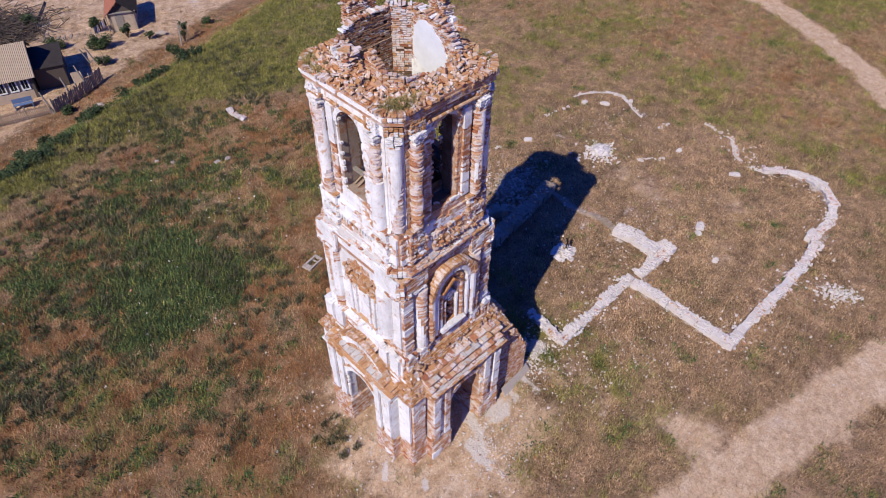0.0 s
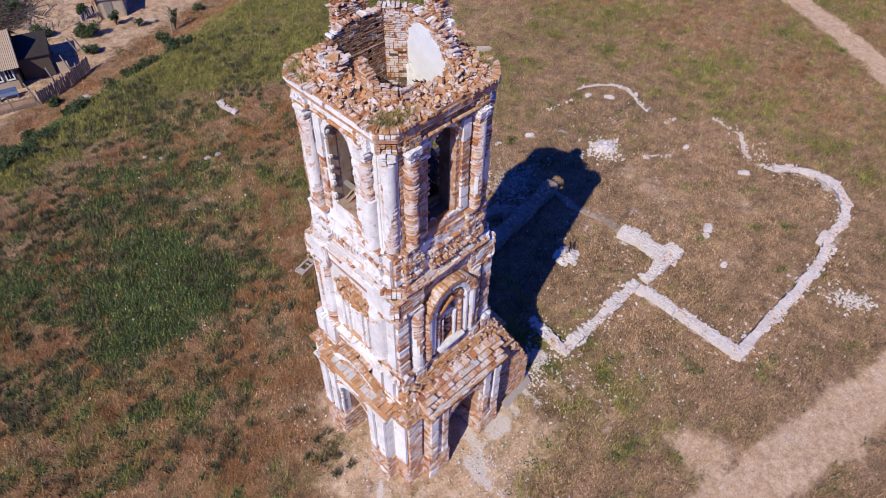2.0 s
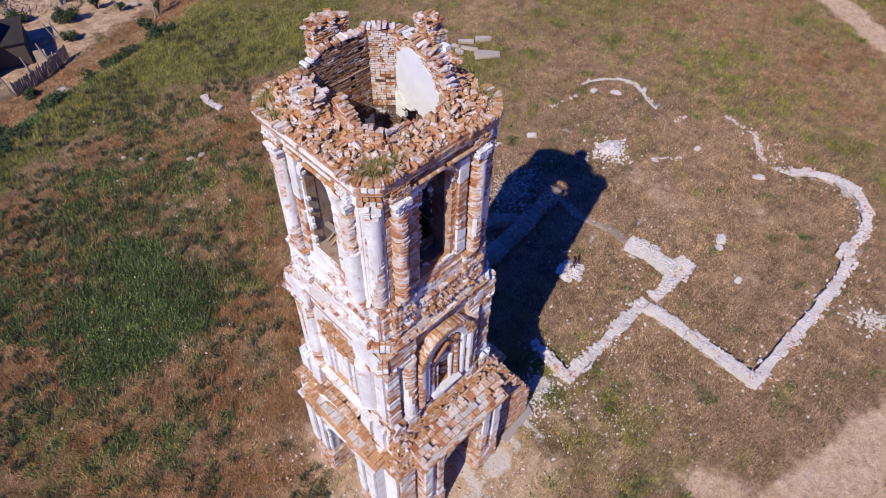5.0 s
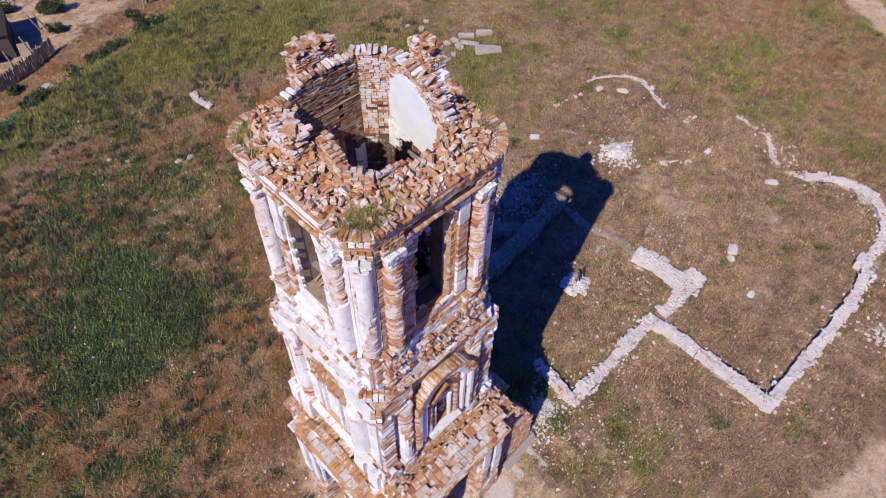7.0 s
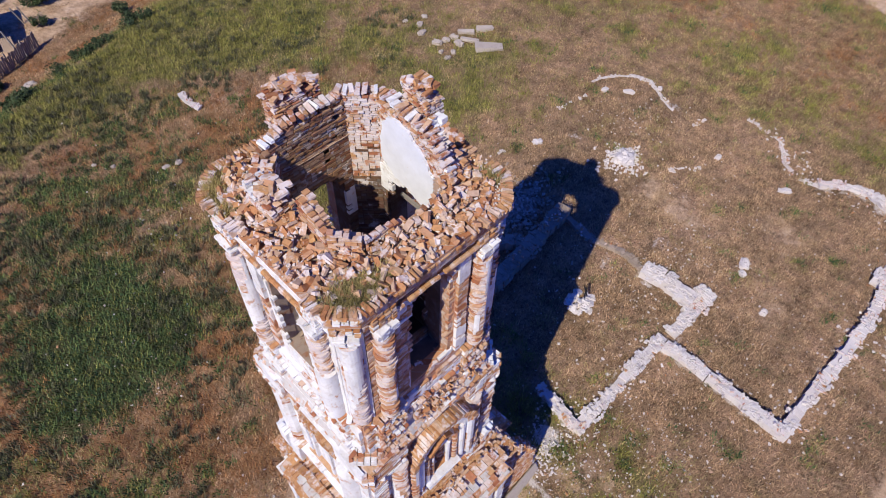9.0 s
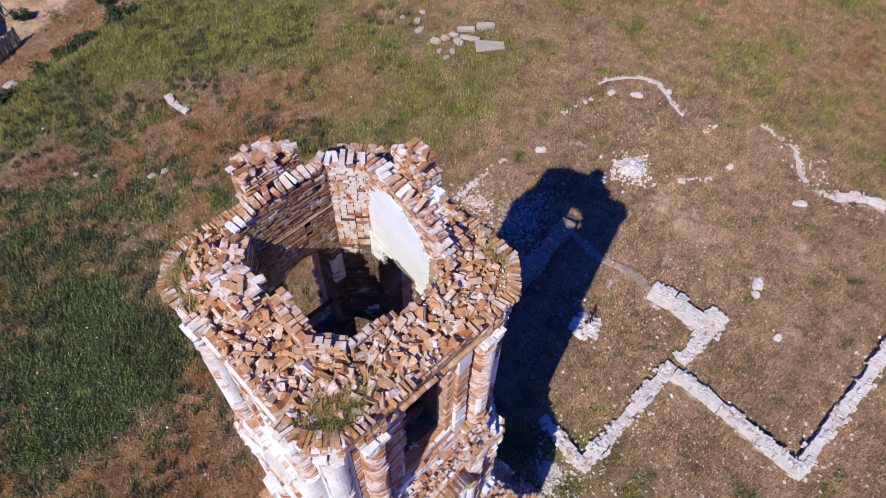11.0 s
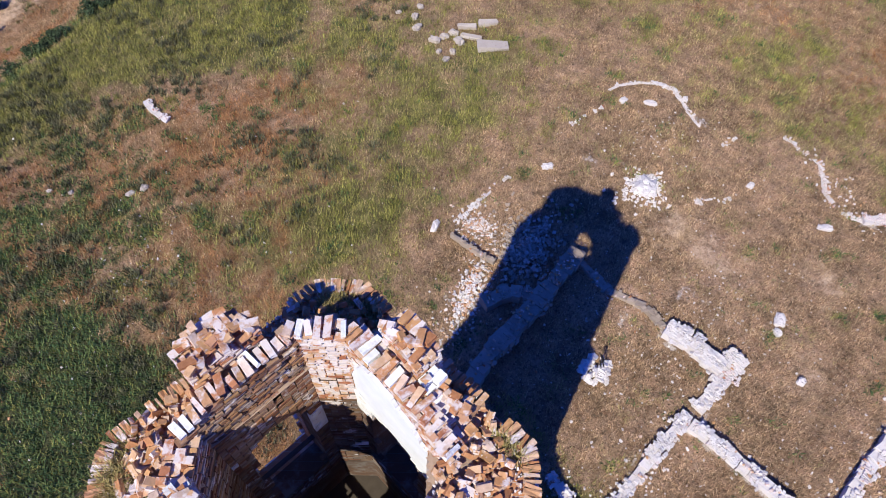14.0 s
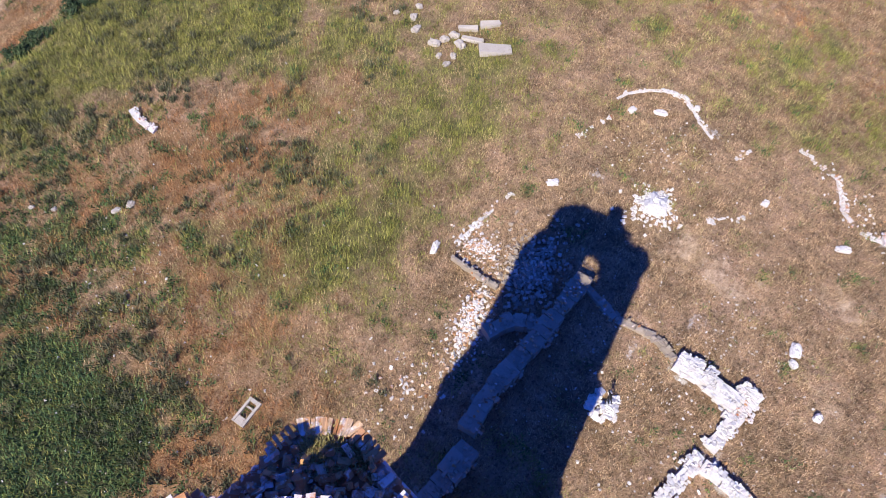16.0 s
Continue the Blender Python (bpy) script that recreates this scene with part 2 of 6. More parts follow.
    chalk = n.ramp(n.math("ADD", n.attr("chalk"), n.math("MULTIPLY", n.math("SUBTRACT", n.noise(1.3, 10, 0.8), 0.5), 1.5)), (0.56, 0.0), (0.70, 0.85))
    col = n.mix(chalk, col, (0.60, 0.54, 0.50))
    h = n.math("ADD", n.noise(7, 8, 0.75), n.math("MULTIPLY", n.noise(1.2, 5), 2.0))
    return n.done(col, h, n.math("SUBTRACT", 0.9, n.math("MULTIPLY", dm, 0.35)), 0.10)


GROUND = ground_material()


# ---- mesh helpers ----
class Boxes:
    """Collects many small solid pieces (bricks, stones, boards) into one mesh."""

    def __init__(self, *mats):
        self.v, self.f, self.k, self.mats = [], [], [], mats

    def solid(self, pts, faces, k=0):
        o = len(self.v)
        self.v.extend(pts)
        for f in faces:
            self.f.append(tuple(i + o for i in f))
            self.k.append(k)

    def box(self, m, size, k=0, wear=0.0):
        """A box of the given size in the frame m, its corners worn by up to wear metres."""
        sx, sy, sz = (s / 2 for s in size)
        pts = []
        for x, y, z in ((-1, -1, -1), (1, -1, -1), (1, 1, -1), (-1, 1, -1), (-1, -1, 1), (1, -1, 1), (1, 1, 1), (-1, 1, 1)):
            p = Vector((x * sx, y * sy, z * sz))
            if wear:
                p -= Vector((x * random.random(), y * random.random(), z * random.random())) * wear
            pts.append(tuple(m @ p))
        self.solid(pts, ((0, 3, 2, 1), (4, 5, 6, 7), (0, 1, 5, 4), (1, 2, 6, 5), (2, 3, 7, 6), (3, 0, 4, 7)), k)

    def prism(self, outline, z0, z1, m=None, k=0):
        """A prism over a plan outline (counter-clockwise)."""
        m = m or Matrix()
        n = len(outline)
        pts = [tuple(m @ Vector((x, y, z0))) for x, y in outline] + [tuple(m @ Vector((x, y, z1))) for x, y in outline]
        faces = [tuple(range(n - 1, -1, -1)), tuple(range(n, 2 * n))]
        faces += [(i, (i + 1) % n, n + (i + 1) % n, n + i) for i in range(n)]
        self.solid(pts, faces, k)

    def wall(self, outline, y0, y1, m=None, k=0):
        """An upright slab: outline in (x, z), seen from -y counter-clockwise, from y0 (front) to y1 (back)."""
        m = m or Matrix()
        n = len(outline)
        pts = [tuple(m @ Vector((x, y0, z))) for x, z in outline] + [tuple(m @ Vector((x, y1, z))) for x, z in outline]
        faces = [tuple(range(n)), tuple(range(2 * n - 1, n - 1, -1))]
        faces += [((i + 1) % n, i, n + i, n + (i + 1) % n) for i in range(n)]
        self.solid(pts, faces, k)

    def frustum(self, low, high, z0, z1, k=0):
        n = len(low)
        pts = [(x, y, z0) for x, y in low] + [(x, y, z1) for x, y in high]
        faces = [tuple(range(n - 1, -1, -1)), tuple(range(n, 2 * n))]
        faces += [(i, (i + 1) % n, n + (i + 1) % n, n + i) for i in range(n)]
        self.solid(pts, faces, k)

    def tube(self, a, b, r0, r1, n=8, k=0):
        a, b = Vector(a), Vector(b)
        q = (b - a).to_track_quat("Z", "Y").to_matrix()
        pts = []
        for c, r in ((a, r0), (b, r1)):
            for i in range(n):
                t = i * math.tau / n
                pts.append(tuple(c + q @ Vector((r * math.cos(t), r * math.sin(t), 0))))
        faces = [tuple(range(n - 1, -1, -1)), tuple(range(n, 2 * n))]
        faces += [(i, (i + 1) % n, n + (i + 1) % n, n + i) for i in range(n)]
        self.solid(pts, faces, k)

    def mesh(self, name):
        me = bpy.data.meshes.new(name)
        me.from_pydata(self.v, [], self.f)
        for m in self.mats:
            me.materials.append(m)
        me.polygons.foreach_set("material_index", self.k)
        me.update()
        return me


def part(name, boxes, parent, label="", kind=""):
    """Links collected pieces as one mesh under a thing or a part. The pieces are in the world's frame."""
    ob = new(name, boxes.mesh(name))
    if parent:
        ob.parent = parent
        ob.matrix_parent_inverse = parent.matrix_world.inverted()
    return tagged(ob, label, kind=kind)


def anchor(name, x, y, z, label, category, group="", kind=""):
    """An empty at the base of a thing."""
    e = new(name)
    e.location = (x, y, z)
    e.empty_display_size = 0.3
    bpy.context.view_layer.update()
    return tagged(e, label, category, group, kind)


def smooth(a, b, x):
    t = min(1.0, max(0.0, (x - a) / (b - a)))
    return t * t * (3 - 2 * t)


def nz(x, y, z=0.0, s=1.0):
    return noise.noise(Vector((x * s, y * s, z * s)))


# ---- ground ----
def ground_z(x, y):
    """The hill: nearly level round the church, falling past its brow to the village."""
    d = (y - x) / math.sqrt(2)
    z = -0.07 * max(0.0, min(d, 24.0) + 8)
    e = (y - 47.6 - 0.385 * min(x, 45)) / 1.07
    z += 0.25 * smooth(-9, -1, e) * (1 - smooth(0, 3, e))
    z -= (5.5 + z) * smooth(0.3, 9.5, e)
    z += 0.10 * nz(x, y, 0, 0.16) + 0.045 * nz(x, y, 3, 0.7)
    return z


def line_distance(x, y, pts):
    best = 1e9
    for (ax, ay), (bx, by) in zip(pts, pts[1:]):
        dx, dy = bx - ax, by - ay
        t = max(0.0, min(1.0, ((x - ax) * dx + (y - ay) * dy) / (dx * dx + dy * dy)))
        best = min(best, math.hypot(x - ax - t * dx, y - ay - t * dy))
    return best


ROAD_NEAR = ((-60, -14), (-20, -3), (4, 1.5), (8, 1.6), (15, 1.4), (20, 0.7), (26, -0.6), (32, -2.2), (42, -5), (60, -12))
ROAD_FAR = ((72, 30), (71, 24), (68.3, 18), (64, 12), (59, 6), (52, 0), (42, -5))
WALL_LINES = (((20.9, 13.7), (20.5, 11.2), (27, 11.2), (26.9, 4.6), (38, 4.6), (42.8, 5.45), (44.7, 8.1), (43.2, 10.7)), ((29.7, 14.1), (30.6, 11.1), (27.8, 11)))
WEED_PATCH = ((7.4, 31.3, 3.0), (8.8, 34.2, 1.7), (5.2, 29.6, 1.7), (9.0, 28.8, 1.3))


def masks(x, y):
    """How lush, weedy, dusty, chalky and rusty the ground is at a place, each 0 to 1."""
    d = (y - x) / math.sqrt(2)
    e = (y - 47.6 - 0.385 * min(x, 45)) / 1.07
    a = nz(x, y, 7, 0.10)
    b = 0.6 * nz(x, y, 11, 0.28) + 0.6 * nz(x, y, 13, 0.75)
    lush = 0.36 + 0.40 * a + 0.36 * b
    brow = -4.5 - 10.5 * smooth(15, 30, x)
    lush += 0.52 * smooth(brow, brow + 5, e + 1.5 * nz(x, y, 17, 0.25)) * (1 - smooth(0, 2.5, e)) - 0.16 * (1 - smooth(16, 24, x)) * (1 - smooth(-6, -3, e))
    lush -= 0.04 * smooth(44, 60, x)
    lush -= 0.34 * smooth(16, 26, x) * (1 - smooth(40, 50, x)) * (1 - smooth(18, 34, y))
    lush += 0.45 * max(0.0, 1 - math.hypot((x - 55) / 4, (y - 20) / 3))
    lush += 0.10 * max(0.0, 1 - math.hypot((x - 22.5) / 5.0, (y - 7.0) / 3.4)) + 0.12 * max(0.0, 1 - math.hypot((x - 15.5) / 3.0, (y - 7.8) / 1.6))
    for bx_, by_, r, amt in ((30.0, 33.0, 10.0, 0.13), (21.5, 27.5, 6.0, 0.12), (38.0, 37.0, 10.0, 0.12), (17.0, 25.0, 5.0, 0.10), (22.5, 41.5, 5.0, -0.28)):
        lush += amt * smooth(1.25, 0.1, math.hypot(x - bx_, y - by_) / r + 0.45 * nz(x, y, 21, 0.20) + 0.25 * nz(x, y, 23, 0.6))
    weeds = 0.13 + 0.30 * b
    weeds += 0.16 * max(0.0, 1 - math.hypot((x - 22.5) / 5.0, (y - 7.0) / 3.4)) + 0.14 * max(0.0, 1 - math.hypot((x - 15.5) / 3.0, (y - 7.8) / 1.6))
    for wx, wy, r in WEED_PATCH:
        weeds = max(weeds, 0.92 - 0.55 * max(0.0, math.hypot(x - wx, y - wy) / r - 0.40) + 0.30 * b)
    weeds += 0.20 * smooth(2, 14, d) * (1 - smooth(brow - 3, brow + 3, e)) * (1 - smooth(30, 38, x))
    weeds += 0.20 * (1 - smooth(14, 22, x)) * smooth(-17, -11, e) * (1 - smooth(-6, -3, e))
    weeds += (0.75 * (1 - smooth(6, 14, x)) + 0.35) * smooth(0.8, 2.0, e) * (1 - smooth(3.2, 5.0, e)) * (1 - smooth(20, 28, x))
    weeds -= 0.5 * (1 - smooth(4.5, 7.0, math.hypot(x - 12.9, y - 14.8)))
    if e > 2:
        lush -= 0.5 * smooth(3, 6, e)
    road = min(line_distance(x, y, ROAD_NEAR), line_distance(x, y, ROAD_FAR))
    dust = 0.95 * (1 - smooth(0.7, 1.7, road + 0.6 * nz(x, y, 2, 0.6))) + 0.36 * (1 - smooth(1.2, 4.5, road))
    dust += 0.76 * (1 - smooth(4.2, 8.0, math.hypot(x - 12.3, y - 12.9) + 1.3 * nz(x, y, 6, 0.6)))
    dust += 0.42 * (1 - smooth(0.3, 1.7, line_distance(x, y, ((17.5, 11.5), (19.3, 9.3), (19.0, 6.5), (20.5, 3.0))) + 1.0 * nz(x, y, 6, 0.6)))
    dust += 0.26 * smooth(18, 26, x) * (1 - smooth(36, 48, x)) * (1 - smooth(20, 30, y)) * smooth(-1, 6, y)
    for bx_, by_, r in ((35.7, 17.3, 2.6), (35.2, 14.6, 2.0), (38.5, 10.5, 2.4), (52.0, 9.0, 5.0), (33.0, 8.2, 1.8), (17.2, 8.6, 1.6), (21.0, 3.6, 2.2)):
        dust += 0.40 * max(0.0, 1 - math.hypot(x - bx_, y - by_) / r)
    dust += 0.12 * smooth(2.5, 5.5, e) + 0.60 * smooth(9.5, 12, e)
    if road < 1.3:
        lush, weeds = 0.0, 0.0
    dust -= 0.30 * (1 - smooth(0.1, 0.5, road))
    chalk = 0.52 * (1 - smooth(0.05, 0.45, abs(road - 0.85 + 0.3 * nz(x, y, 8, 0.2))))
    for cx, cy, r in ((8.9, 12.3, 0.5), (9.4, 10.6, 0.4), (13.2, 11.1, 0.9), (12.5, 10.2, 0.8), (12.2, 9.4, 0.6), (14.9, 10.9, 0.9), (14.4, 12.0, 0.9), (9.0, 14.6, 0.8), (16.2, 10.2, 0.5), (19.4, 12.2, 0.7), (35.3, 2.3, 1.3), (17.3, 11.0, 0.5), (8.6, 14.9, 0.6), (29.5, 16.0, 1.2), (43, 21.5, 2.0), (36, 23, 1.6), (32.5, 14.5, 1.2), (24.7, 22.3, 1.4), (28, 25.3, 1.0), (17.2, 82.4, 1.0), (33, 77, 2.0)):
        chalk = max(chalk, (0.92 if cx < 20 else 0.60) * (1 - smooth(r * 0.2, r * 1.4, math.hypot(x - cx, y - cy) + 1.1 * nz(x, y, 9, 0.9))))
    if 19 < x < 46 and 3 < y < 18:
        chalk = max(chalk, 0.62 * (1 - smooth(0.25, 1.0, min(line_distance(x, y, w) for w in WALL_LINES))))
    rust = smooth(2, 9, d) * (1 - smooth(brow - 3, brow + 3, e)) + 0.45 * smooth(46, 54, x) + 0.8 * smooth(2, 5, e) * (1 - smooth(9, 12, e))
    return lush, weeds, dust, chalk, rust


def spread(lo, hi, step, far, grow=1.35):
    c = list(np.arange(lo, hi + step / 2, step))
    s = step
    while c[-1] < far:
        s *= grow
        c.append(c[-1] + s)
    s = step
    while c[0] > -far:
        s *= grow
        c.insert(0, c[0] - s)
    return c


def build_ground():
    xs, ys = spread(-8, 78, 0.55, 1500), spread(-12, 92, 0.55, 1500)
    verts, data = [], []
    for y in ys:
        for x in xs:
            verts.append((x, y, ground_z(x, y)))
            data.append(masks(x, y))
    w = len(xs)
    faces = [(j * w + i, j * w + i + 1, (j + 1) * w + i + 1, (j + 1) * w + i) for j in range(len(ys) - 1) for i in range(w - 1)]
    me = bpy.data.meshes.new("ground")
    me.from_pydata(verts, [], faces)
    for k, name in enumerate(("lush", "weeds", "dust", "chalk", "rust")):
        a = me.attributes.new(name, "FLOAT", "POINT")
        a.data.foreach_set("value", [v[k] for v in data])
    me.polygons.foreach_set("use_smooth", [True] * len(me.polygons))
    me.materials.append(GROUND)
    me.update()
    return tagged(new("ground", me), "dry brown steppe hill with green and rusty grass patches", "ground", kind="structure")


ground = build_ground()


# ---- the bell tower ----
CX, CY = 12.8, 15.05
# near-black floor colour that stands for the shade deep in the tower
SHADE_FLOOR = plain("shade_floor", (0.035, 0.028, 0.022), (0.09, 0.07, 0.055), 3.0, 0.95)
TOWER = Matrix.Translation((CX, CY, 0))
tower = anchor("bell_tower", CX, CY, -0.9, "ruined red brick bell tower with peeling white plaster", "bell tower")


def side(k):
    """The frame of a tower side: 0 south, 1 east, 2 north, 3 west; x to the right as seen from outside, -y outwards."""
    return TOWER @ Matrix.Rotation(k * math.pi / 2, 4, "Z")


COURSE = 0.088


def skin(b, m, x0, x1, z0, z1, dist, hole=None, plaster=0.5, seed=0, inner=False, lost=0.03, bare=0, white=1, rough=0.012, soft=1.0):
    """Lays a face of single bricks, flush plaster where the noise keeps it, at a distance from the tower's axis."""
    sign = 1.0 if not inner else -1.0
    rows = int(round((z1 - z0) / COURSE))
    h = (z1 - z0) / max(1, rows)
    for r in range(rows):
        z = z0 + (r + 0.5) * h
        x = x0
        first = True
        while x < x1 - 0.01:
            length = (0.14 if r % 2 else 0.28) if first else random.choice((0.28, 0.28, 0.14))
            first = False
            length = min(length, x1 - x)
            if x1 - x - length < 0.07:
                length = x1 - x
            c = x + length / 2
            x += length
            if hole and hole(c, z):
                continue
            p = 0.5 + 0.75 * noise.noise(Vector((c * 0.75 + seed * 9.1, z * 0.55, seed * 3.7))) + 0.55 * noise.noise(Vector((c * 2.6, z * 2.2, seed * 5.3)))
            level = plaster(c, z) if callable(plaster) else plaster
            if p < level:
                b.box(m @ Matrix.Translation((c, -(dist - sign * 0.03 + 0.012 * nz(c, z, seed, 3.0)), z)), (length, 0.10, h), white)
            elif random.random() > lost:
                out = random.uniform(-rough, rough)
                b.box(m @ Matrix.Translation((c, -(dist - sign * 0.045 + out), z)) @ Matrix.Rotation(random.gauss(0, 0.012), 4, "Z"), (length - 0.012, 0.10, h - 0.012), bare, 0.008)


def arch_hole(c, a, sill, spring, ragged=0.0, seed=0):
    def hole(x, z):
        d = a + (ragged * noise.noise(Vector((z * 2.3, seed, 0.4))) if ragged else 0)
        if z < sill or abs(x - c) > d:
            return False
        return z < spring or (x - c) ** 2 + (z - spring) ** 2 < d * d
    return hole


def arch_wall(b, m, x0, x1, z0, z1, front, back, a, sill, spring, k=0):
    """A wall panel with a round-headed opening right through it."""
    n = 14
    out = [(x0, sill), (-a, sill)] if sill > z0 else [(x0, z0), (-a, z0)]
    out += [(-a * math.cos(i * math.pi / n), spring + a * math.sin(i * math.pi / n)) for i in range(n + 1)]
    out += [(a, out[0][1]), (x1, out[0][1]), (x1, z1), (x0, z1)]
    b.wall(out, -front, -back, m, k)
    if sill > z0:
        b.wall([(x0, z0), (x1, z0), (x1, sill), (x0, sill)], -front, -back, m, k)


def ring(b, m, c, zc, r0, r1, front, back, a0, a1, n, k=0, wear=0.01, lost=0.0):
    """An arch of n wedge bricks; angles in degrees from the right."""
    for i in range(n):
        if random.random() < lost:
            continue
        t0, t1 = (radians(a0 + (a1 - a0) * (i + e) / n) for e in (0.04, 0.96))
        f = front + random.uniform(-wear, wear)
        ro = r1 + random.uniform(-wear, wear)
        pts = []
        for y in (-f, -back):
            for r, t in ((r0, t0), (ro, t0), (ro, t1), (r0, t1)):
                pts.append(tuple(m @ Vector((c + r * math.cos(t), y, zc + r * math.sin(t)))))
        b.solid(pts, ((0, 1, 2, 3), (7, 6, 5, 4), (1, 0, 4, 5), (2, 1, 5, 6), (3, 2, 6, 7), (0, 3, 7, 4)), k)


def chamfered(h, c):
    return [(-h + c, -h), (h - c, -h), (h, -h + c), (h, h - c), (h - c, h), (-h + c, h), (-h, h - c), (-h, -h + c)]


def moved(outline):
    return [(x + CX, y + CY) for x, y in outline]


def cornice(b, z, steps, h, c, keep=0.95, white=0.2, seed=0, sides=(0, 1, 2, 3), at=TOWER):
    """Projecting brick courses round the tower. steps: (height, outset) from below."""
    for hgt, out in steps:
        d = h + out
        for k in range(4):
            if k not in sides:
                continue
            m = at @ Matrix.Rotation(k * math.pi / 2, 4, "Z")
            half = d - c
            x = -half
            while x < half - 0.03:
                w = min(random.choice((0.14, 0.14, 0.28)), half - x)
                u = x + w / 2
                x += w
                p = 0.5 + 0.8 * nz(u * 0.9 + k * 7, z * 2, seed, 1)
                if random.random() > keep:
                    continue
                kk = 1 if p < white * (1.7 if k == 3 else 0.55) else 0
                jut = random.uniform(-0.03, 0.02) if not kk else 0.0
                b.box(m @ Matrix.Translation((u, -(d - 0.16 + jut), z + hgt / 2)) @ Matrix.Rotation(random.gauss(0, 0.02), 4, "Z"), (w - (0 if kk else 0.012), 0.34, hgt - (0 if kk else 0.01)), kk, 0 if kk else 0.012)
            cm = at @ Matrix.Rotation(k * math.pi / 2 + math.pi / 4, 4, "Z")
            dist, cw = (2 * d - c) / math.sqrt(2), c * math.sqrt(2)
            n = max(1, int(cw / 0.15))
            for i in range(n):
                u = -cw / 2 + (i + 0.5) * cw / n
                if random.random() < keep:
                    b.box(cm @ Matrix.Translation((u, -(dist - 0.16 + random.uniform(-0.02, 0.02)), z + hgt / 2)), (cw / n - 0.012, 0.34, hgt - 0.01), 1 if 0.5 + 0.8 * nz(u + k * 5, z * 1.5, seed, 1) < white * (1.6 if k in (0, 3) else 0.5) else 0, 0.012)
        z += hgt
    return z


def tumble(b, d0, d1, height, count, seed, white=(0.2, 0.2, 0.2, 0.2), size=(0.24, 0.12, 0.07), sides=(0, 1, 2, 3), reach=1.0, at=TOWER):
    """Loose bricks and mortar lumps lying on a sloping ledge round the tower."""
    rnd = random.Random(seed)
    for i in range(count):
        k = rnd.choice(sides)
        d = rnd.uniform(d0, d1)
        x = rnd.uniform(-d, d) * reach
        c = rnd.choice((1.0, 0.8, 0.55, 0.4))
        lime = rnd.random() < white[k]
        b.box(at @ Matrix.Rotation(k * math.pi / 2, 4, "Z") @ pose(x, -d, height(d) + rnd.uniform(-0.02, 0.02), rnd.gauss(25, 12), rnd.gauss(0, 9), rnd.gauss(0, 16) + rnd.choice((0, 0, 90))), (size[0] * c, size[1], size[2]), 1 if lime else 0, 0.025)


def stack(b, m, x, y, z0, z1, r, plaster=0.2, seed=0, n=12, eat=0.05):
    """A half-buried column of brick courses, ragged where its plaster has gone, smooth where a patch of it is left."""
    rows = int(round((z1 - z0) / 0.074))
    h = (z1 - z0) / rows
    for i in range(rows):
        z = z0 + i * h
        ox, oy = random.uniform(-eat, eat) * 0.4, random.uniform(-eat, eat) * 0.4
        bite = random.uniform(0.84, 0.97)
        white, rim = [], []
        for j in range(n):
            t = j * math.tau / n
            p = 0.5 + 0.8 * noise.noise(Vector((0.55 * math.cos(t) + seed * 4.7, 0.55 * math.sin(t) + seed, z * 0.42)))
            white.append(p < plaster)
            q = r if white[-1] else r * bite * random.uniform(0.94, 1.04)
            rim.append((x + q * math.cos(t) + (0 if white[-1] else ox), y + q * math.sin(t) + (0 if white[-1] else oy)))
        pts = [tuple(m @ Vector((px, py, z + (h if up else 0) + (0 if wh else 0.006 - 0.012 * up)))) for up in (0, 1) for (px, py), wh in zip(rim, white)]
        o = len(b.v)
        b.solid(pts, [tuple(range(n - 1, -1, -1)), tuple(range(n, 2 * n))], 1 if all(white) else 0)
        for j in range(n):
            e = (j + 1) % n
            b.f.append((o + j, o + e, o + n + e, o + n + j))
            b.k.append(1 if white[j] and white[e] else 0)


def rag_block(b, m, x, y, z, size, white, wear=0.02):
    """A block of masonry laid in courses, with broken bricks and scraps of plaster."""
    w, d, h = size
    if white > 0.8:
        # its plaster coat is nearly whole: brick shows at the foot alone
        b.box(m @ Matrix.Translation((x, y, z + 0.06)), (w, d, h - 0.12), 1, wear * 2)
        z, h = z - h / 2 + 0.06, 0.12
    rows = max(1, round(h / COURSE))
    hh = h / rows
    cols = max(1, round(w / 0.16))
    for r in range(rows):
        for i in range(cols):
            if random.random() < 0.05:
                continue
            k = 1 if nz(x + i * 0.3 + 7 * y, m.translation.x + m.to_euler().z * 5, z + r * 0.25, 1.1) * 1.3 + 0.5 < white + random.uniform(-0.06, 0.06) else 0
            cut = random.uniform(0, 0.06)
            b.box(m @ Matrix.Translation((x + (i + 0.5) * w / cols - w / 2, y + cut, z - h / 2 + (r + 0.5) * hh)) @ Matrix.Rotation(random.gauss(0, 0.03), 4, "Z"), (w / cols - (0 if k else 0.008), d, hh - (0 if k else 0.008)), k, wear)


# -- first tier: corner blocks with a gabled porch on each side, standing a little off the upper tiers' axis
PLASTER_SIDE = {0: 0.33, 1: 0.45, 2: 0.45, 3: 0.64}
LOW = TOWER @ Matrix.Translation((0.15, -0.30, 0))
H1, PORCH, PW, ARCH, SPRING = 2.98, 3.40, 2.12, 1.06, 2.85


def low_side(k):
    return LOW @ Matrix.Rotation(k * math.pi / 2, 4, "Z")


def low_outline(half):
    return [(x + CX + 0.15, y + CY - 0.30) for x, y in chamfered(half, 0.05)]


